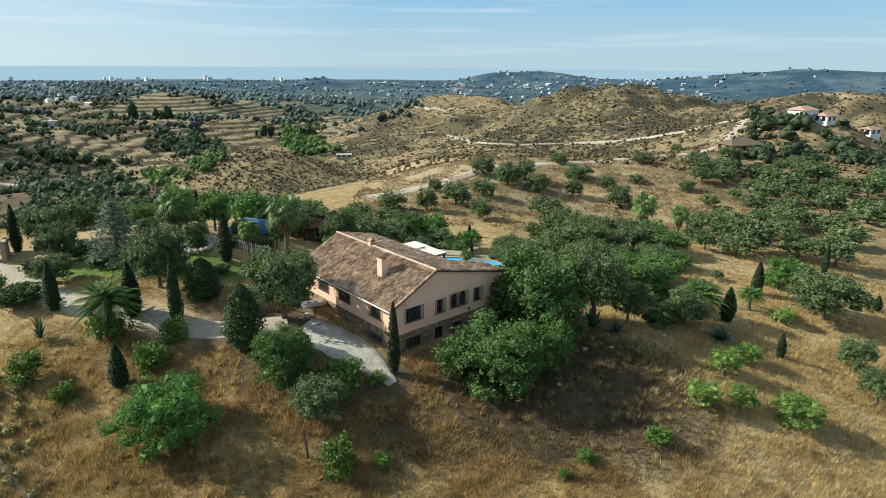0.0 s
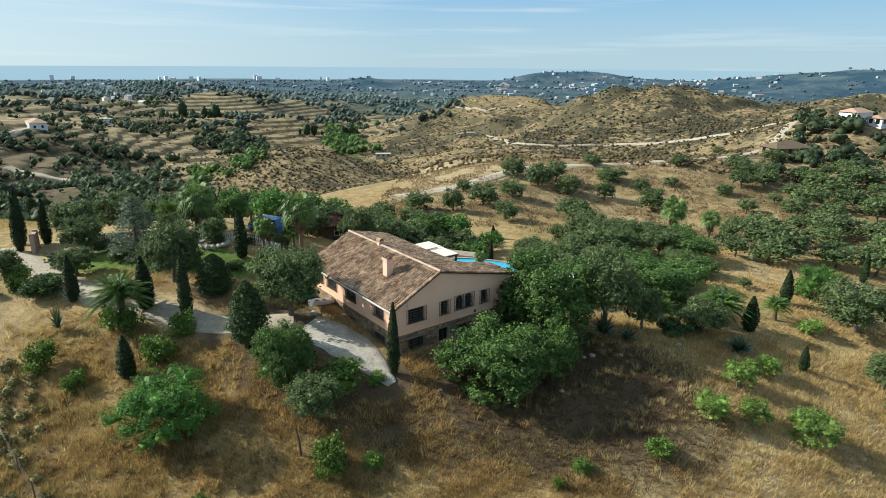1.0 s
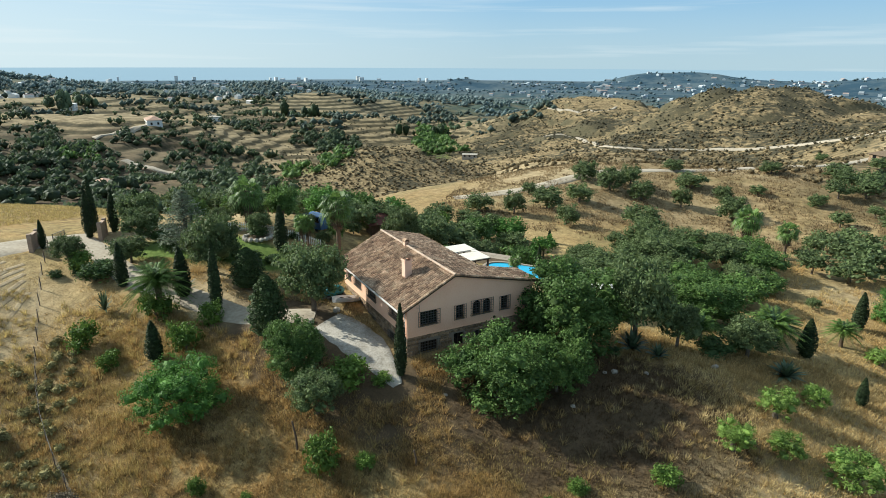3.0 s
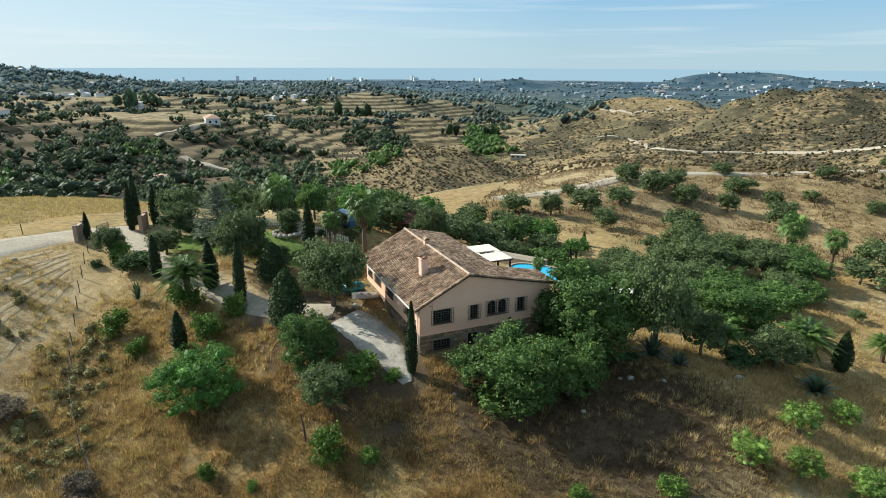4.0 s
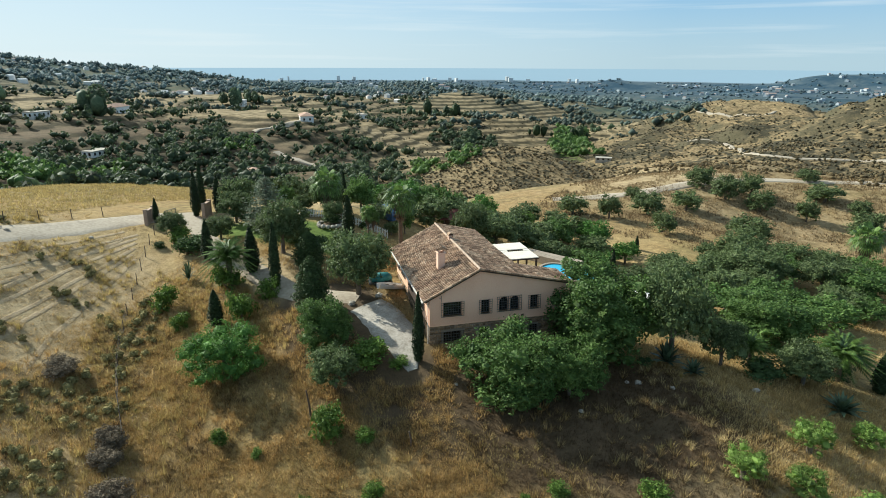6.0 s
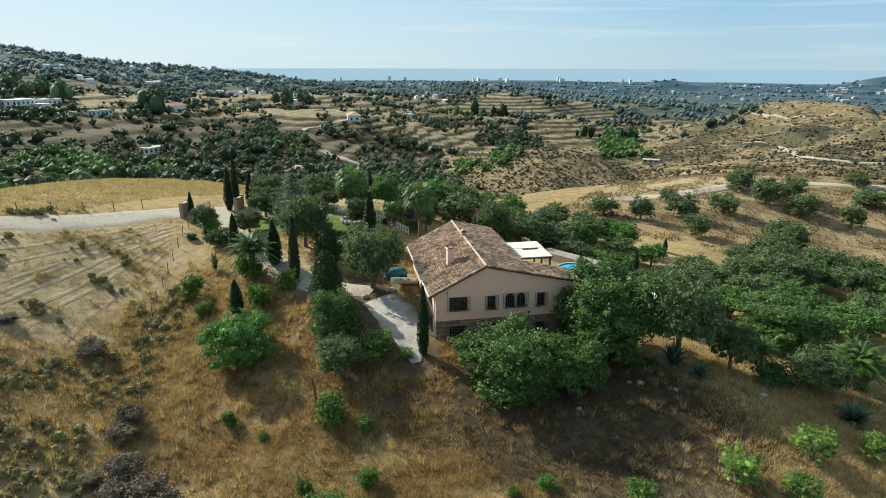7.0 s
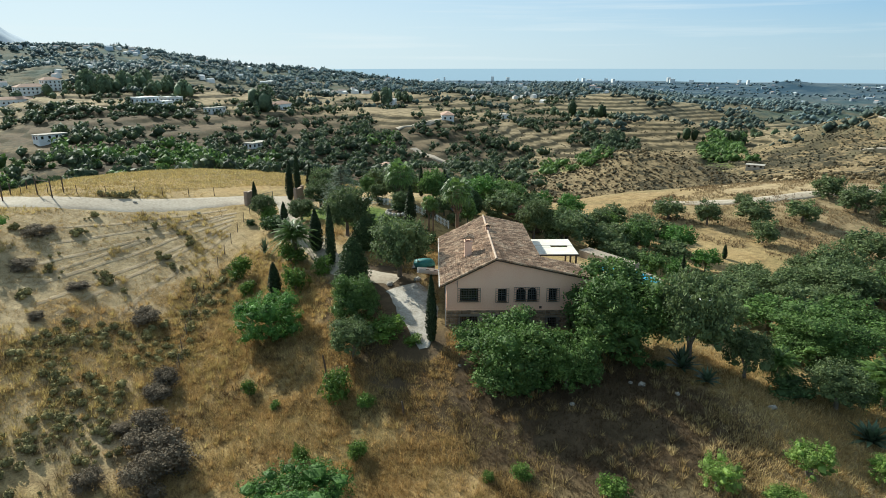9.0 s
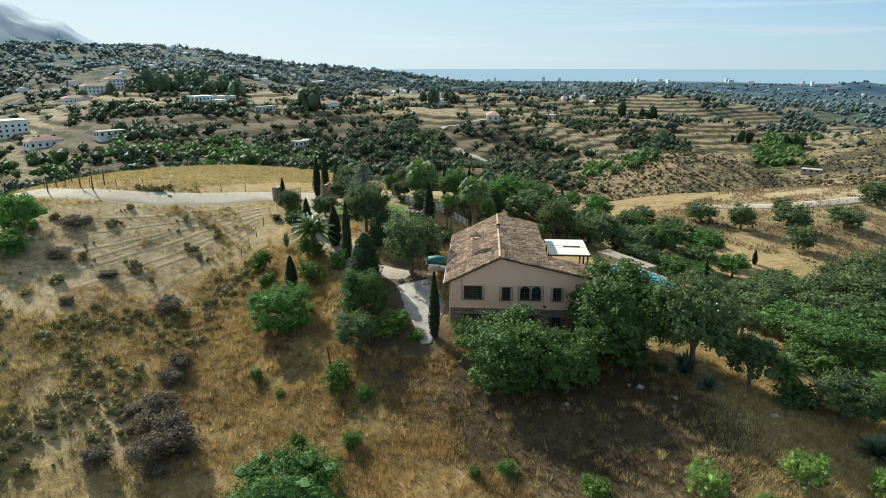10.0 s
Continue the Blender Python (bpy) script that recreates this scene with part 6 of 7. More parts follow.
def scatter(poly, n, seed, gap):
    """Places inside a polygon of the plan, kept apart."""
    r = np.random.default_rng(seed)
    p = np.array(poly, float)
    lo, hi = p.min(0), p.max(0)
    out = []
    for _ in range(n * 30):
        if len(out) >= n:
            break
        q = lo + (hi - lo) * r.random(2)
        inside = False
        j = len(p) - 1
        for i in range(len(p)):
            if (p[i, 1] > q[1]) != (p[j, 1] > q[1]) and q[0] < (p[j, 0] - p[i, 0]) * (q[1] - p[i, 1]) / (p[j, 1] - p[i, 1]) + p[i, 0]:
                inside = not inside
            j = i
        if inside and all((q[0] - a) ** 2 + (q[1] - b) ** 2 > gap * gap for a, b in out):
            out.append((float(q[0]), float(q[1])))
    return out


def sized(places, seed, h, w, spread=0.3):
    r = np.random.default_rng(seed)
    out = []
    for x, y in places:
        k = 1 + spread * r.uniform(-1, 1)
        out.append((x, y, h * k, w * k * r.uniform(0.9, 1.15)))
    return out


# the grove in the dip, the trees behind the house and the lower garden
grove = sized(scatter([(60, 154), (92, 165), (120, 140), (95, 100), (40, 84), (38, 100), (52, 120)], 76, 1, 4.4), 2, 4.2, 5.6)
plant([olive_tree(s, 850, 0.23, "grove_olive", "dusty olive tree in the dense grove", "grove olives") for s in (24, 25, 26)], 5.0, 6.0, grove)
belt = sized(scatter([(-22, 74), (-32, 84), (-50, 76), (-55, 86), (-30, 98), (-6, 102), (6, 92), (2, 80), (-8, 76)], 40, 3, 4.2), 4, 3.9, 5.0)
plant([olive_tree(s, 2300, 0.16, "garden_tree", "leafy grey-green tree in the belt behind the garden", "garden belt trees", {27: M_OLIVE, 28: M_CAROB, 36: M_MIMOSA, 37: M_OLIVE}[s]) for s in (27, 28, 37, 36)], 5.0, 6.0, belt)
lower = sized(scatter([(10, 72), (8, 84), (14, 98), (34, 96), (36, 82), (26, 72), (14, 66)], 26, 6, 4.2), 7, 4.2, 5.6)
plant([olive_tree(s, 4600, 0.12, "shrubby_tree", "dense dark green shrubby tree below the pool", "lower garden trees", M_CAROB if s == 29 else M_OLIVE) for s in (29, 30, 33)], 5.0, 6.0, lower)
garden = scatter([(-45, 53), (-41, 60), (-20, 67), (-13, 62), (-15, 53), (-20, 54.5), (-27, 56.5), (-37, 57), (-41, 54)], 22, 8, 1.8)
garden = [(x, y) for x, y in garden if ((x + 30) / 6.5) ** 2 + ((y - 60) / 2.6) ** 2 > 1]
DRIVE = np.array([(-48.6, 59.4), (-45.5, 57.6), (-42.1, 55.8), (-37.3, 53.0), (-32.5, 50.5), (-27.9, 49.3), (-24.1, 48.6), (-21.1, 47.6), (-18.0, 47.0), (-15.2, 48.0), (-12.2, 48.9)])
hedge = scatter([(-42, 51), (-36, 52), (-28, 51), (-20, 49.2), (-20, 47.5), (-28, 49), (-36, 50), (-42, 49)], 10, 9, 1.8)
garden, hedge = ([(x, y) for x, y in q if np.hypot(DRIVE[:, 0] - x, DRIVE[:, 1] - y).min() > 2.8] for q in (garden, hedge))
M_SHRUB = leaf_mat("dark_garden_leaves", (0.03, 0.062, 0.02), (0.10, 0.16, 0.05))
plant([bush(s, "garden_shrub", "dense dark green garden shrub beside the drive", "garden shrubs", M_SHRUB, 1500, 0.10) for s in (121, 122)], 1.6, 2.0, sized(garden + hedge, 10, 1.2, 1.8, 0.4) + [(-36.8, 50.5, 1.9, 3.2)])
tall = sized(scatter([(-45, 60), (-38, 66), (-22, 70), (-16, 66), (-22, 66.5), (-36, 64)], 6, 12, 3.5), 13, 3.8, 3.8)
plant([olive_tree(s, 5000, 0.15, "leafy_tree", "leafy green tree at the edge of the lawn", "lawn trees", M_CAROB if s == 35 else M_OLIVE) for s in (34, 35)], 5.0, 6.0, tall)
understorey = scatter([(9, 50), (16, 53), (28, 57), (34, 68), (24, 68), (12, 60)], 9, 14, 2.6)
plant([bush(s, "undergrowth_bush", "dark green undergrowth below the trees", "undergrowth", M_SHRUB, 1800, 0.075) for s in (123, 124)], 1.6, 2.0, sized(understorey, 15, 1.3, 2.2, 0.4))

# ---- the country beyond ----
def polar(n, r0, r1, left0, left1, seed, power=1.0):
    """Places between two distances and two bearings, in degrees to the left of straight ahead."""
    r = np.random.default_rng(seed)
    d = r0 + (r1 - r0) * r.random(n) ** power
    a = np.radians(left0 + (left1 - left0) * r.random(n))
    return -d * np.sin(a), d * np.cos(a)


OCTA = (np.array([(1, 0, 0), (0, 1, 0), (-1, 0, 0), (0, -1, 0), (0, 0, 1), (0, 0, -1)], float), np.array([(0, 1, 4), (1, 2, 4), (2, 3, 4), (3, 0, 4), (1, 0, 5), (2, 1, 5), (3, 2, 5), (0, 3, 5)]))


def clumps(name, places, size, m, label, category, seed, lumps=2, leaves=14, tall=1.0, leaf=0.2, solid=None):
    """Many far bushes or trees as one object: each a few leafy lumps with ragged tips."""
    r = np.random.default_rng(seed)
    x, y = places
    z = ground(x, y)
    n = len(x)
    s = size * (0.45 + 1.15 * r.random(n) ** 2)
    v0, f0 = solid or ICO1
    ch = []
    for k in range(lumps):
        off = r.normal(0, 0.42, (n, 3)) * (k > 0)
        c = np.stack([x, y, z], -1) + s[:, None] * (off * (1, 1, 0.4) + (0, 0, 0.45 * tall))
        rad = s[:, None] * np.array((0.55, 0.55, 0.5 * tall)) * (1.0 if k == 0 else 0.7)
        jit = 1 + 0.5 * (r.random((n, len(v0))) - 0.5)
        v = c[:, None] + v0[None] * rad[:, None] * jit[:, :, None]
        f = (np.arange(n) * len(v0))[:, None, None] + f0[None]
        ch.append((v.reshape(-1, 3), f.reshape(-1, 3), 0))
    if leaves:
        d = r.normal(size=(n, leaves, 3))
        d /= np.linalg.norm(d, axis=2)[:, :, None]
        d[..., 2] = np.abs(d[..., 2])
        c = np.stack([x, y, z], -1)[:, None] + s[:, None, None] * (d * np.array((0.62, 0.62, 0.62 * tall)) + (0, 0, 0.4 * tall))
        nn = n * leaves
        ss = np.repeat(s, leaves)
        q = leaf_quads(c.reshape(nn, 3), d.reshape(nn, 3), 1.0, r, 0, 0.6)
        cc = np.repeat(c.reshape(nn, 3), 4, axis=0)
        v = cc + (q[0] - cc) * np.repeat(ss, 4)[:, None] * leaf
        ch.append((v, q[1], 0))
    ob = new(name, mesh_from(name, ch, [m], True))
    return tagged(ob, label, category, "", "stuff")


def pick(places, test):
    x, y = places
    k = test(x, y)
    return x[k], y[k]


def scrub_here(x, y):
    b, w, sc, dk = cover(x, y)
    r = np.random.default_rng(len(x))
    return r.random(len(x)) < 0.16 + 0.8 * sc + 0.35 * (ripple(x, y, 60, 8) > 0.1)


def on_banks(x, y, lo=0.1, hi=0.85):
    """On the banks between the terraces."""
    q = ground(x, y) / 2.8 + 0.25 * ripple(x, y, 120, 6)
    fr = q - np.floor(q)
    return (fr > lo) & (fr < hi)


M_HILLSCRUB = leaf_mat("hill_scrub_leaves", (0.05, 0.047, 0.026), (0.12, 0.10, 0.055), 0.9, 0.1)
M_KNOLLSCRUB = leaf_mat("knoll_scrub_leaves", (0.09, 0.07, 0.035), (0.21, 0.155, 0.08), 0.9, 0.1)
hills = pick(polar(24000, 190, 640, -38, 32, 31, 0.75), scrub_here)
clumps("hill_scrub", hills, 1.15, M_HILLSCRUB, "low grey-green scrub dotted over the dry hills", "scrub", 32, 1, 0, 0.8, 0.2, OCTA)
near_scrub = pick(polar(12000, 165, 345, -34, 34, 33), lambda x, y: (ripple(x, y, 45, 3) + 0.6 * ripple(x, y, 14, 5) > -0.05) | (np.hypot((x + 75) / 55, (y - 265) / 60) < 1))
clumps("knoll_scrub", near_scrub, 0.85, M_KNOLLSCRUB, "dry brown bushes on the knoll", "scrub", 34, 1, 6, 0.8)
left_trees = pick(polar(3600, 185, 620, 31, 88, 35, 0.9), lambda x, y: (ripple(x, y, 70, 2) + 0.5 * ripple(x, y, 23, 4) > -0.15 + 0.25 * terrace_mask(x, y)) & on_banks(x, y, 0.05, 0.9))
clumps("hillside_trees", left_trees, 3.5, M_FARLEAF, "dark olive and carob trees on the terraced hillside", "trees", 36, 2, 10, 1.0, 0.22, OCTA)
slope_trees = pick(polar(460, 118, 225, 47, 88, 34), lambda x, y: (ground(x, y) < 0.5) & (ripple(x, y, 30, 2) > -0.3))
clumps("slope_trees", slope_trees, 3.8, M_FARLEAF, "dark trees on the slope behind the golden field", "trees", 47, 2, 40, 1.0, 0.17)
dip_trees = pick(polar(700, 150, 330, 24, 44, 48), lambda x, y: (ripple(x, y, 60, 3) + 0.5 * ripple(x, y, 20, 4) > -0.1) & (np.hypot((x + 90) / 60, (y - 290) / 75) > 1))
clumps("dip_trees", dip_trees, 3.1, M_FARLEAF, "olive trees and bushes filling the dip behind the garden", "trees", 49, 2, 18, 1.0, 0.2, OCTA)
ox, oy = np.meshgrid(np.arange(-245, -150, 6.5), np.arange(140, 245, 7.5))
jit = np.random.default_rng(50).normal(0, 1.1, (2, ox.size))
ox, oy = ox.ravel() + jit[0], oy.ravel() + jit[1]
keep = (ripple(ox, oy, 45, 3) > -0.35) & (oy < -0.62 * ox + 100) & (np.hypot(ox, oy) > 185)
clumps("terrace_orchard", (ox[keep], oy[keep]), 3.6, M_FARLEAF, "dark round orchard trees in rows on the tilled terraces", "trees", 51, 2, 18, 1.0, 0.2)
def in_patches(rows, per, seed):
    r = np.random.default_rng(seed)
    xs, ys = [], []
    for cx, cy, a, b, k in rows:
        n = int(k * per)
        d = math.hypot(cx - 15, cy - 4)
        ux, uy = (cx - 15) / d, (cy - 4) / d
        u, v = r.uniform(-1, 1, n) * a * 1.1, r.uniform(-1, 1, n) * b * 1.1
        xs.append(cx + u * ux - v * uy)
        ys.append(cy + u * uy + v * ux)
    return np.concatenate(xs), np.concatenate(ys)


clumps("slope_orchards", in_patches(DARK_TREES, 1.0, 90), 3.9, M_FARLEAF, "dark olive and carob trees on tilled terraces", "trees", 91, 2, 16, 1.0, 0.2, OCTA)
clumps("fresh_orchards", in_patches(GREEN_TREES, 1.5, 92), 3.6, M_CAROB, "fresh green orchard trees on the valley floor", "trees", 93, 2, 16, 1.0, 0.2, OCTA)
valley = pick(polar(120, 190, 300, 50, 84, 37), lambda x, y: ripple(x, y, 40, 1) > -0.2)
clumps("valley_orchard", valley, 4.0, M_CAROB, "rows of fresh green orchard trees in the valley", "trees", 38, 3, 30)
# leaf colours below hold the haze: paler and bluer the farther off
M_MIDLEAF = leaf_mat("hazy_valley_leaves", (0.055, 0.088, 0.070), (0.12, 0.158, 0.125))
mid_trees = pick(polar(16000, 500, 1300, 4, 88, 39, 0.8), lambda x, y: ripple(x, y, 150, 2) + 0.7 * ripple(x, y, 60, 4) > 0.0 + 0.32 * terrace_mask(x, y) - 0.25 * (np.hypot(x, y) > 750))
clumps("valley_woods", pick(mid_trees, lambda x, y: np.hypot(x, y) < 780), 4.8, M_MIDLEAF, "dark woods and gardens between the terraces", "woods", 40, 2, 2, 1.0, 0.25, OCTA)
# second step of haze in the leaf colour, past 780 m
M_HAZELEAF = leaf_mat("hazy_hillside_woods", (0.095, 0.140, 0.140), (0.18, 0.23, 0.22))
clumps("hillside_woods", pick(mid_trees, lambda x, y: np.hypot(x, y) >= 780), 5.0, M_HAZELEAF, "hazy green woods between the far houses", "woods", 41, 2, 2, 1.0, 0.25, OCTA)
M_EUCALYPT = leaf_mat("eucalyptus_leaves", (0.075, 0.115, 0.06), (0.17, 0.225, 0.12))
stream = in_patches([(-132, 506, 50, 12, 90)], 1, 41)
clumps("stream_trees", stream, 5.0, M_CAROB, "green trees along the valley stream", "trees", 42, 2, 20)
villa_trees = pick(polar(150, 175, 290, -37, -24, 43), lambda x, y: ripple(x, y, 30, 5) > -0.25)
clumps("villa_garden", villa_trees, 3.2, M_FARLEAF, "olive trees and shrubs below the white villa", "trees", 44, 3, 34)
far_woods = pick(polar(7000, 1100, 2500, -40, 88, 45), lambda x, y: (ripple(x, y, 300, 3) > -0.2) & ((x < 0.12 * y) | (ripple(x, y, 130, 4) > -0.1)))
# coast leaves tinted blue-grey in place of real haze
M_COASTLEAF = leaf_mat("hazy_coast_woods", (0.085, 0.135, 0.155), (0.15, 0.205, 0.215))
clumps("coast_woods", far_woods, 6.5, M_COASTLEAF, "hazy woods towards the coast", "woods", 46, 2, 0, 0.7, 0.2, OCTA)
for k, (x, y, w, h, n) in enumerate([(-368, 251, 6, 13, 4), (-525, 190, 44, 11, 26), (-505, 225, 44, 10, 26), (-560, 215, 50, 10, 24), (-423, 415, 10, 11, 4), (-430, 446, 9, 12, 4), (-292, 545, 40, 6, 16), (-140, 620, 36, 6, 14), (-205, 450, 26, 7, 14)]):
    r = np.random.default_rng(60 + k)
    clumps("tall_trees", (x + w * r.normal(size=n) * 0.4, y + w * r.normal(size=n) * 0.4), h * 0.55, M_EUCALYPT, "group of tall eucalyptus trees rising over the valley", "trees", 70 + k, 5, 260, 1.7, 0.11)


rows_of_cypress = [(-172 + 5.5 * i, 514 + 3.0 * i) for i in range(9)] + [(-294 + 9 * i, 548 + 3 * i) for i in range(7)]
clumps("cypress_rows", (np.array([p[0] for p in rows_of_cypress]), np.array([p[1] for p in rows_of_cypress])), 5.0, M_CYPRESS, "rows of dark cypresses on the terraces", "trees", 94, 2, 30, 2.2, 0.16)


def far_house(x, y, turn, w, d, h, label, m_roof, flat=False, name="country_house", m_wall=None):
    z = gz(x, y)
    ob = thing(name, pose(x, y, z, 0, 0, turn), label, "house", "country houses")
    part("wall", [box(-w / 2, w / 2, -d / 2, d / 2, -3, h)], m_wall or M_FARWALL, ob)
    if flat:
        part("roof", [box(-w / 2 - 0.3, w / 2 + 0.3, -d / 2 - 0.3, d / 2 + 0.3, h, h + 0.35)], m_roof, ob)
    else:
        v = np.array([(-w / 2 - 0.5, -d / 2 - 0.5, h), (w / 2 + 0.5, -d / 2 - 0.5, h), (w / 2 + 0.5, d / 2 + 0.5, h), (-w / 2 - 0.5, d / 2 + 0.5, h), (-w * 0.28, 0, h + d * 0.22), (w * 0.28, 0, h + d * 0.22)])
        part("roof", [(v, np.array([(0, 1, 5, 4), (2, 3, 4, 5)]), 0), (v, np.array([(1, 2, 5), (3, 0, 4), (0, 3, 2), (0, 2, 1)]), 0)], m_roof, ob)
    nw = max(2, int(w / 3))
    for i in range(nw):
        cx = -w / 2 + w * (i + 0.5) / nw
        for lv in range(max(1, int(h / 2.8))):
            for sy in (-d / 2 - 0.04, d / 2 - 0.02):
                part("window", [box(cx - 0.55, cx + 0.55, sy, sy + 0.06, 0.9 + 2.8 * lv, 2.2 + 2.8 * lv)], M_GLASS, ob)
    for lv in range(max(1, int(h / 2.8))):
        for sx in (-w / 2 - 0.04, w / 2 - 0.02):
            for cy in (-d * 0.22, d * 0.22):
                part("window", [box(sx, sx + 0.06, cy - 0.6, cy + 0.6, 0.7 + 2.8 * lv, 2.2 + 2.8 * lv)], M_GLASS, ob)
    return ob


FACE = -55
far_house(-562, 158, FACE - 30, 22, 11, 6, "white two-storey country villa with terracotta roof", M_TERRACOTTA)
far_house(-572, 176, FACE - 30, 13, 10, 9, "tall white villa wing with terracotta roof", M_TERRACOTTA)
far_house(-540, 140, FACE - 30, 26, 9, 4, "long low white house with terracotta roof", M_TERRACOTTA)
far_house(-402, 183, FACE - 20, 15, 10, 6, "white villa with stepped terraces", M_FARWALL, True)
far_house(-396, 193, FACE - 20, 8, 8, 3.5, "low white villa wing on a terrace", M_FARWALL, True)
far_house(-436, 216, FACE - 20, 14, 8, 3.5, "low white country house", M_FARWALL, True)
far_house(-385, 276, FACE - 10, 17, 10, 4.5, "white house among terraces with tiled roof", M_TERRACOTTA)
far_house(-279, 349, FACE + 10, 20, 9, 3.6, "long cream house on the end of a spur", M_TERRACOTTA)
far_house(-415, 70, FACE - 25, 20, 13, 10, "large white house with rows of windows", M_FARWALL, True)
far_house(-328, 73, FACE - 25, 16, 8, 3.4, "low farm shed with red-brown roof", M_REDROOF)
far_house(-306, 98, FACE - 25, 13, 6, 2.6, "low farm shed with pale roof", M_CONCRETE, True)
far_house(-262, 181, FACE - 20, 12, 6, 2.6, "small white farm building", M_CONCRETE, True)
far_house(-381, 221, FACE - 15, 14, 7, 3, "low house with grassy roof edge", M_CONCRETE, True)
far_house(-423, 425, FACE, 14, 9, 5, "white house below tall trees", M_FARWALL, True)
far_house(-309, 457, FACE + 15, 14, 8, 3.5, "pale farm building on the terraced hill", M_CONCRETE, True)
far_house(-71, 374, 10, 9, 5, 1.9, "small grey farmhouse in the valley", M_CONCRETE, True, m_wall=M_CONCRETE)
far_house(-135, 378, 10, 11, 5, 2.0, "pale ruined farmhouse on the brown knoll", M_CONCRETE, True, m_wall=M_CONCRETE)
far_house(-176, 195, -45, 14, 8, 3.2, "white farmhouse with pink tiled roof beyond the field", M_TERRACOTTA)
far_house(119, 220, 30, 8, 6, 3.6, "large white villa with pink tiled roof on the hill", M_TERRACOTTA)
far_house(125, 217, 30, 5, 5, 2.4, "white villa wing with pink tiled roof", M_TERRACOTTA)
far_house(139, 214, 30, 6, 4, 2.4, "white pool house with terracotta roof", M_TERRACOTTA)
far_house(86.6, 191, 20, 12, 7, 2.4, "low stone house with dark roof on the hill", M_THATCH, m_wall=M_STONE)


def town(name, places, seed, wmin, wmax, hmin, hmax, label, m_wall=None):
    """Far houses too small to tell apart, as one object: walls with pitched roofs."""
    r = np.random.default_rng(seed)
    x, y = places
    z = ground(x, y)
    ch = []
    for i in range(len(x)):
        w, d, h = r.uniform(wmin, wmax), r.uniform(wmin, wmax) * 0.7, r.uniform(hmin, hmax)
        t = r.uniform(0, 3.14)
        v = np.array([(-w / 2, -d / 2, -4), (w / 2, -d / 2, -4), (w / 2, d / 2, -4), (-w / 2, d / 2, -4), (-w / 2, -d / 2, h), (w / 2, -d / 2, h), (w / 2, d / 2, h), (-w / 2, d / 2, h), (-w / 2, 0, h + d * 0.22), (w / 2, 0, h + d * 0.22)])
        c, s = math.cos(t), math.sin(t)
        v = np.stack([v[:, 0] * c - v[:, 1] * s + x[i], v[:, 0] * s + v[:, 1] * c + y[i], v[:, 2] + z[i]], -1)
        ch.append((v, BOX_F[2:], 0))
        if hmax < 12:
            ch.append((v, np.array([(4, 5, 9, 8), (6, 7, 8, 9)]), 1 if r.random() < 0.55 else 0))
            ch.append((v, np.array([(5, 6, 9), (7, 4, 8)]), 0))
        else:
            ch.append((v, np.array([(4, 5, 6, 7)]), 0))
    return tagged(new(name, mesh_from(name, ch, [m_wall or M_SPECK, M_FARROOF])), label, "houses", "", "stuff")


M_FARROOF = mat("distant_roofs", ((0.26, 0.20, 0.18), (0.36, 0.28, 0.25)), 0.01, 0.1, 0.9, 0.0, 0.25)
town("hillside_houses", pick(polar(420, 680, 1350, 26, 88, 51, 0.8), lambda x, y: ripple(x, y, 160, 6) > -0.05), 52, 5, 9, 2.4, 4.2, "scattered white houses on the wooded hillsides", M_FARWALL)
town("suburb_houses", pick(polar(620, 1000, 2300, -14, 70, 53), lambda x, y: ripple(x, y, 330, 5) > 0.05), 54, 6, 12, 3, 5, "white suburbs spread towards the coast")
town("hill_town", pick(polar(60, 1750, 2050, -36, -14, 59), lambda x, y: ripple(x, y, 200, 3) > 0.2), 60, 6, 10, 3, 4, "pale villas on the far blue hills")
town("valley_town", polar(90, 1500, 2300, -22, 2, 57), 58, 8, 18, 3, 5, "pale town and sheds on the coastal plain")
town("coast_towers", polar(26, 2350, 2600, 14, 62, 55), 56, 9, 18, 12.5, 17, "hazy apartment towers along the coast", M_FARWALL)

# ---- dry grass and low scrub on the near slopes ----
r = np.random.default_rng(77)


def near_ok(x, y):
    """Clear of the house, the roads and the garden."""
    dx, dy = x + 2.44, y - 45.68
    a = radians(43.5)
    u, v = dx * math.cos(a) + dy * math.sin(a), -dx * math.sin(a) + dy * math.cos(a)
    ok = ~((u > -0.6) & (u < 13) & (v > -0.6) & (v < 15.5))
    for line, half in (([(-95, 0), (-68.3, 22.3), (-60.5, 28.2), (-56, 36.3), (-53.4, 45), (-51, 52.7), (-49.2, 57)], 2.8), ([(-48.6, 59.4), (-45.5, 57.6), (-42.1, 55.8), (-37.3, 53.0), (-32.5, 50.5), (-27.9, 49.3), (-24.1, 48.6), (-21.1, 47.6), (-18.0, 47.0), (-15.2, 48.0), (-12.2, 48.9)], 2.1), ([(-14.5, 48.6), (-8.6, 46.6), (-4.3, 43.9), (-3.2, 43.0)], 2.4)):
        p = np.array(line, float)
        for (ax, ay), (bx, by) in zip(p[:-1], p[1:]):
            t = np.clip(((x - ax) * (bx - ax) + (y - ay) * (by - ay)) / ((bx - ax) ** 2 + (by - ay) ** 2), 0, 1)
            ok &= np.hypot(x - ax - t * (bx - ax), y - ay - t * (by - ay)) > half
    ok &= ~((x > -42) & (x < -18) & (y > 55) & (y < 67))
    return ok


def clear_field(x, y):
    """Off the bare field beside the road."""
    return ((x + 44) / 13.5) ** 2 + ((y - 26) / 15) ** 2 > 1 + 0.25 * ripple(x, y, 6, 4)


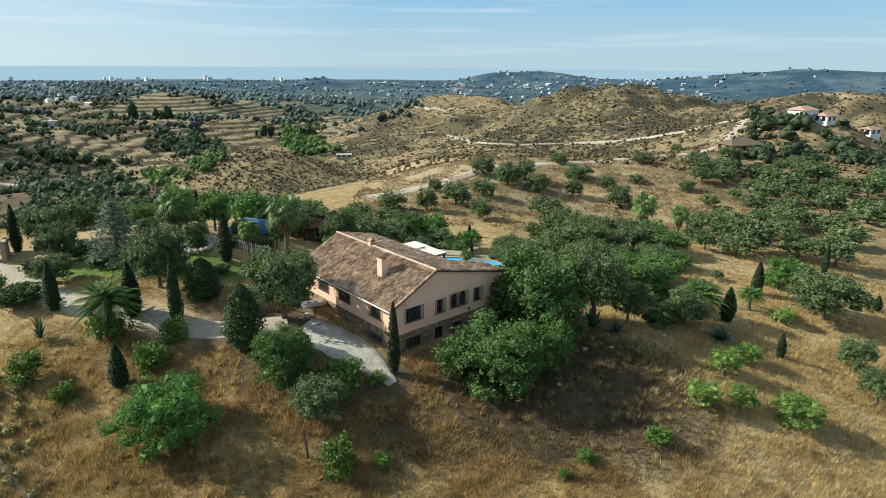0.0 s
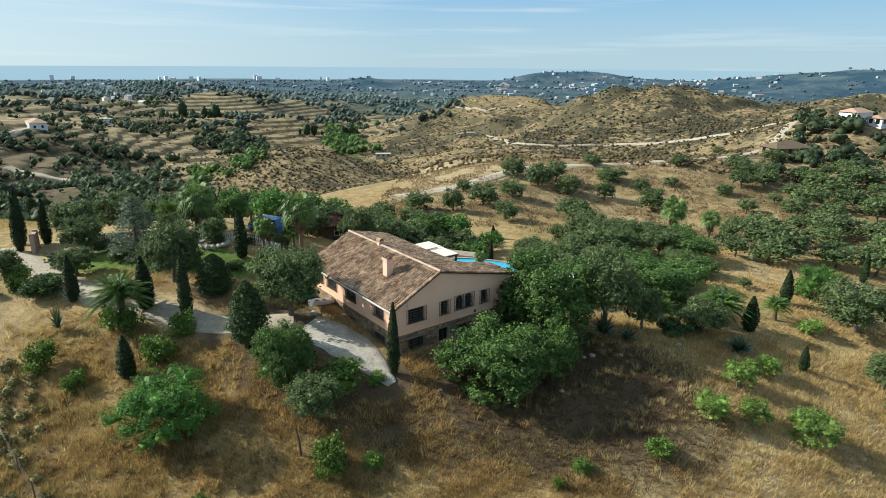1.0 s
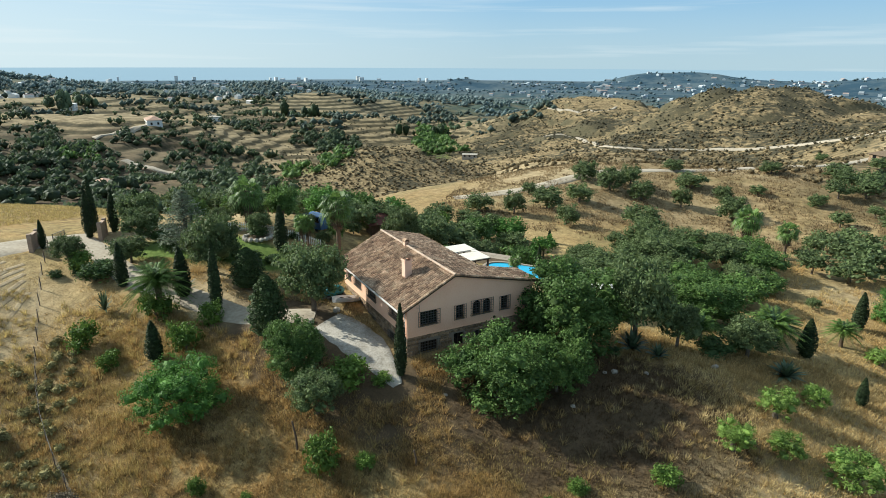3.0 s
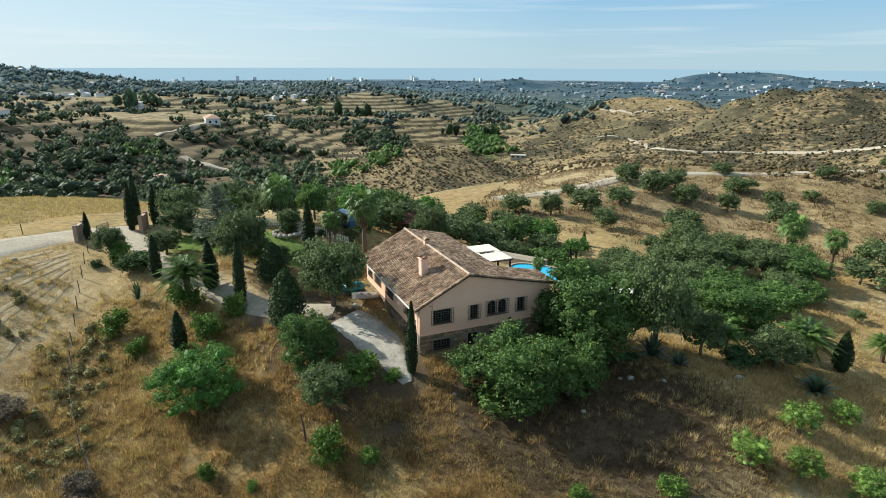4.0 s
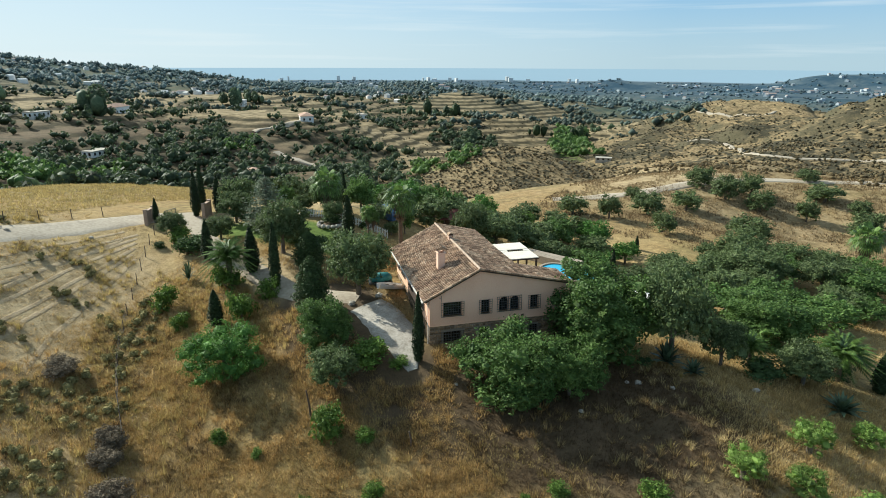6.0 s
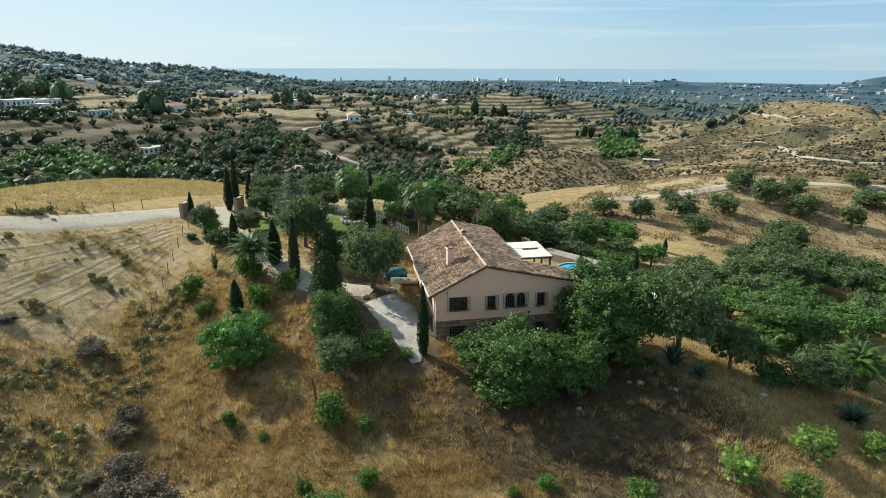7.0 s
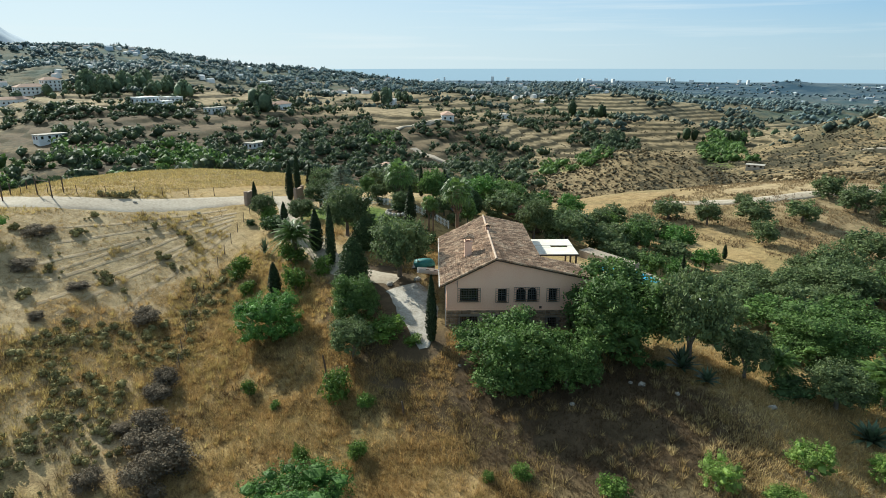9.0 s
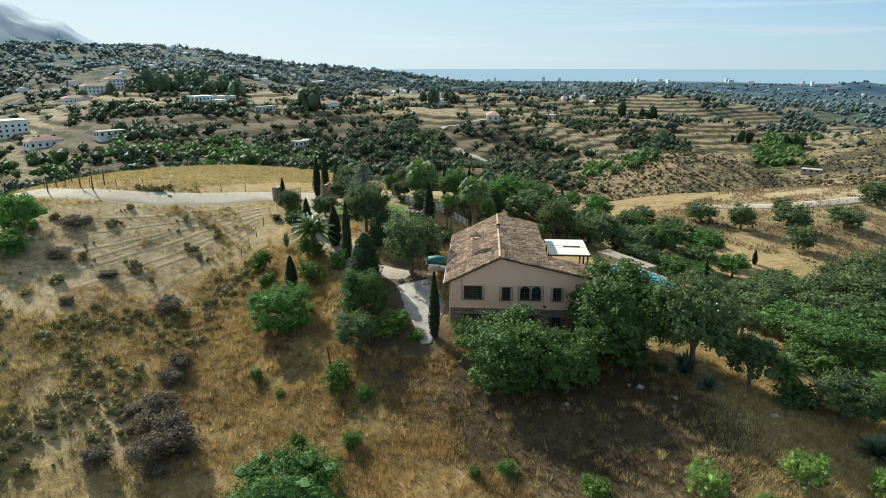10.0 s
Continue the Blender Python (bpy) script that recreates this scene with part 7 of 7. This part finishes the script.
def grass(name, n, x0, x1, y0, y1, hmin, hmax, blades, width, test, label, m):
    x, y = r.uniform(x0, x1, n), r.uniform(y0, y1, n)
    k = near_ok(x, y) & test(x, y)
    x, y = x[k], y[k]
    n = len(x)
    z = ground(x, y) - 0.03
    h = r.uniform(hmin, hmax, n) * (1 + 0.5 * ripple(x, y, 7, 4))
    t = r.random((n, blades)) * 2 * math.pi
    lean = r.uniform(0.2, 1.15, (n, blades))
    base = np.stack([x, y, z], -1)[:, None] + np.stack([np.cos(t) * 0.09, np.sin(t) * 0.09, 0 * t], -1)
    tip = base + h[:, None, None] * np.stack([np.cos(t) * lean, np.sin(t) * lean, 1.0 - 0.25 * lean], -1)
    side = np.stack([-np.sin(t), np.cos(t), 0 * t], -1) * width
    v = np.stack([base - side, base + side, tip], 2).reshape(-1, 3)
    f = np.arange(len(v)).reshape(-1, 3)
    return tagged(new(name, mesh_from(name, [(v, f, 0)], [m])), label, "grass", "", "stuff")


M_RUSSET = leaf_mat("russet_dry_grass", (0.28, 0.175, 0.07), (0.57, 0.39, 0.165), 0.9, 0.45)
M_OLIVEGRASS = leaf_mat("olive_dry_grass", (0.26, 0.19, 0.07), (0.55, 0.43, 0.18), 0.9, 0.4)
grass("dry_grass", 95000, -36, 50, 22, 60, 0.18, 0.46, 4, 0.017, lambda x, y: (ripple(x, y, 9, 1) > -0.25) & (np.hypot((x - 12) / 11, (y - 45) / 8) > 1), "tall straw-coloured dry grass on the slope", M_GRASS)
grass("russet_grass", 46000, -30, 20, 28, 48, 0.2, 0.5, 4, 0.017, lambda x, y: (ripple(x, y, 6, 7) > 0.0) & (np.hypot((x - 12) / 11, (y - 45) / 8) > 1), "russet dry grass below the house", M_RUSSET)
grass("golden_grass", 26000, 22, 75, 32, 98, 0.25, 0.6, 4, 0.026, lambda x, y: ripple(x, y, 10, 2) > -0.1, "golden dry grass among small trees", M_GRASS)
M_PALESTRAW = leaf_mat("pale_straw_grass", (0.46, 0.34, 0.15), (0.78, 0.62, 0.33), 0.9, 0.5)
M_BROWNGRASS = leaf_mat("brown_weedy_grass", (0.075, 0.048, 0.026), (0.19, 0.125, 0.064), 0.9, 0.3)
grass("pale_grass", 34000, 17, 58, 22, 62, 0.22, 0.55, 4, 0.02, lambda x, y: (ripple(x, y, 9, 2) > -0.35) & (x + 0.3 * y > 34), "pale straw grass on the sunny slope", M_PALESTRAW)
# dark blades carry part of the trees' shade on the bank
grass("brown_grass", 14000, 0, 26, 33, 56, 0.2, 0.5, 4, 0.02, lambda x, y: np.hypot((x - 13) / 11, (y - 44.5) / 9) < 1, "brown weedy grass, darkened for shade below the trees", M_BROWNGRASS)
grass("field_grass", 32000, -110, -54, 15, 95, 0.25, 0.55, 4, 0.032, lambda x, y: x < -57.5 - 0.2 * (y - 40), "golden dry grass in the field past the road", M_OLIVEGRASS)
grass("slope_brown_grass", 12000, -34, 6, 10, 40, 0.18, 0.45, 4, 0.018, lambda x, y: (ripple(x, y, 7, 5) > -0.1) & (x + 0.6 * y > 0), "brown weedy grass on the slope", M_BROWNGRASS)
grass("slope_olive_grass", 26000, -36, 14, 12, 40, 0.18, 0.42, 4, 0.016, lambda x, y: (ripple(x, y, 8, 6) > -0.2) & clear_field(x, y), "olive-green drying grass on the slope", M_OLIVEGRASS)
grass("slope_grass", 24000, -52, -18, 8, 36, 0.15, 0.42, 4, 0.018, lambda x, y: (ripple(x, y, 8, 2) > -0.1) & clear_field(x, y), "straw grass on the eroded slope", M_GRASS)
grass("field_stubble", 16000, -60, -28, 8, 44, 0.08, 0.22, 4, 0.02, lambda x, y: ~clear_field(x, y) & (ripple(x, y, 4, 5) > -0.3), "short straw stubble on the pale field", M_GRASS)
grass("stubble", 14000, -75, -22, 8, 52, 0.08, 0.25, 4, 0.03, lambda x, y: ripple(x, y, 8, 3) > 0.0, "sparse stubble on pale soil", M_GRASS)
M_HILLGRASS = leaf_mat("brown_hill_grass", (0.20, 0.145, 0.08), (0.44, 0.325, 0.18), 0.9, 0.35)
grass("hill_grass", 26000, -20, 70, 104, 172, 0.25, 0.6, 4, 0.05, lambda x, y: ripple(x, y, 13, 3) > -0.1, "dry grass under the hillside olives", M_HILLGRASS)
grass("hill_weeds", 12000, -20, 70, 100, 172, 0.3, 0.7, 4, 0.05, lambda x, y: ripple(x, y, 17, 6) > 0.1, "brown weeds on the olive hill", M_BROWNGRASS)


def tufts(name, n, x0, x1, y0, y1, test, label, m):
    """Thick clumps of long arching blades."""
    x, y = r.uniform(x0, x1, n), r.uniform(y0, y1, n)
    k = near_ok(x, y) & test(x, y)
    x, y = x[k], y[k]
    b = 26
    n = len(x)
    z = ground(x, y) - 0.05
    h = r.uniform(0.4, 0.95, n)
    t = r.random((n, b)) * 2 * math.pi
    lean = r.uniform(0.15, 0.9, (n, b))
    rad = r.random((n, b)) * 0.22
    base = np.stack([x, y, z], -1)[:, None] + np.stack([np.cos(t) * rad, np.sin(t) * rad, 0 * t], -1)
    tip = base + h[:, None, None] * np.stack([np.cos(t) * lean, np.sin(t) * lean, 1.0 - 0.35 * lean], -1) * r.uniform(0.6, 1.0, (n, b, 1))
    side = np.stack([-np.sin(t), np.cos(t), 0 * t], -1) * 0.02
    v = np.stack([base - side, base + side, tip], 2).reshape(-1, 3)
    return tagged(new(name, mesh_from(name, [(v, np.arange(len(v)).reshape(-1, 3), 0)], [m])), label, "grass", "", "stuff")


tufts("grass_tufts", 1500, -30, 48, 26, 60, lambda x, y: ripple(x, y, 8, 5) > -0.15, "thick golden grass tufts on the slope", M_GRASS)
tufts("slope_tufts", 4200, -60, -16, 6, 46, lambda x, y: (ripple(x, y, 9, 4) > -0.2) & (clear_field(x, y) | (ripple(x, y, 5, 2) > 0.32)), "olive-brown grass tufts on the pale slope", M_OLIVEGRASS)
tx, ty = r.uniform(-60, -12, 3400), r.uniform(4, 42, 3400)
k = near_ok(tx, ty) & (ripple(tx, ty, 11, 5) > -0.05) & (tx + 0.95 * ty < 8) & (clear_field(tx, ty) | (ripple(tx, ty, 5, 3) > 0.3))
clumps("tussocks", (tx[k], ty[k]), 0.5, M_SCRUB, "dark dry tussocks dotted over the pale slope", "scrub", 78, 1, 60, 0.9, 0.16)
tufts("straw_tussocks", 2600, -60, -14, 4, 44, lambda x, y: (ripple(x, y, 9, 6) > 0.0) & clear_field(x, y), "straw-brown tussocks on the pale slope", M_OLIVEGRASS)
tufts("russet_tussocks", 1500, -34, 10, 20, 46, lambda x, y: ripple(x, y, 7, 3) > 0.05, "russet grass tussocks below the house", M_RUSSET)
tufts("slope_weeds", 1300, -20, 56, 24, 66, lambda x, y: ripple(x, y, 10, 4) > 0.1, "olive-brown weeds in the dry grass", M_OLIVEGRASS)
tufts("pale_tussocks", 1600, 14, 60, 24, 84, lambda x, y: ripple(x, y, 8, 7) > 0.0, "pale straw tussocks on the sunny slope", M_PALESTRAW)
tufts("dark_tussocks", 1500, -60, -12, 4, 40, lambda x, y: (ripple(x, y, 8, 2) > 0.0) & clear_field(x, y), "dark brown tussocks on the eroded slope", M_BROWNGRASS)
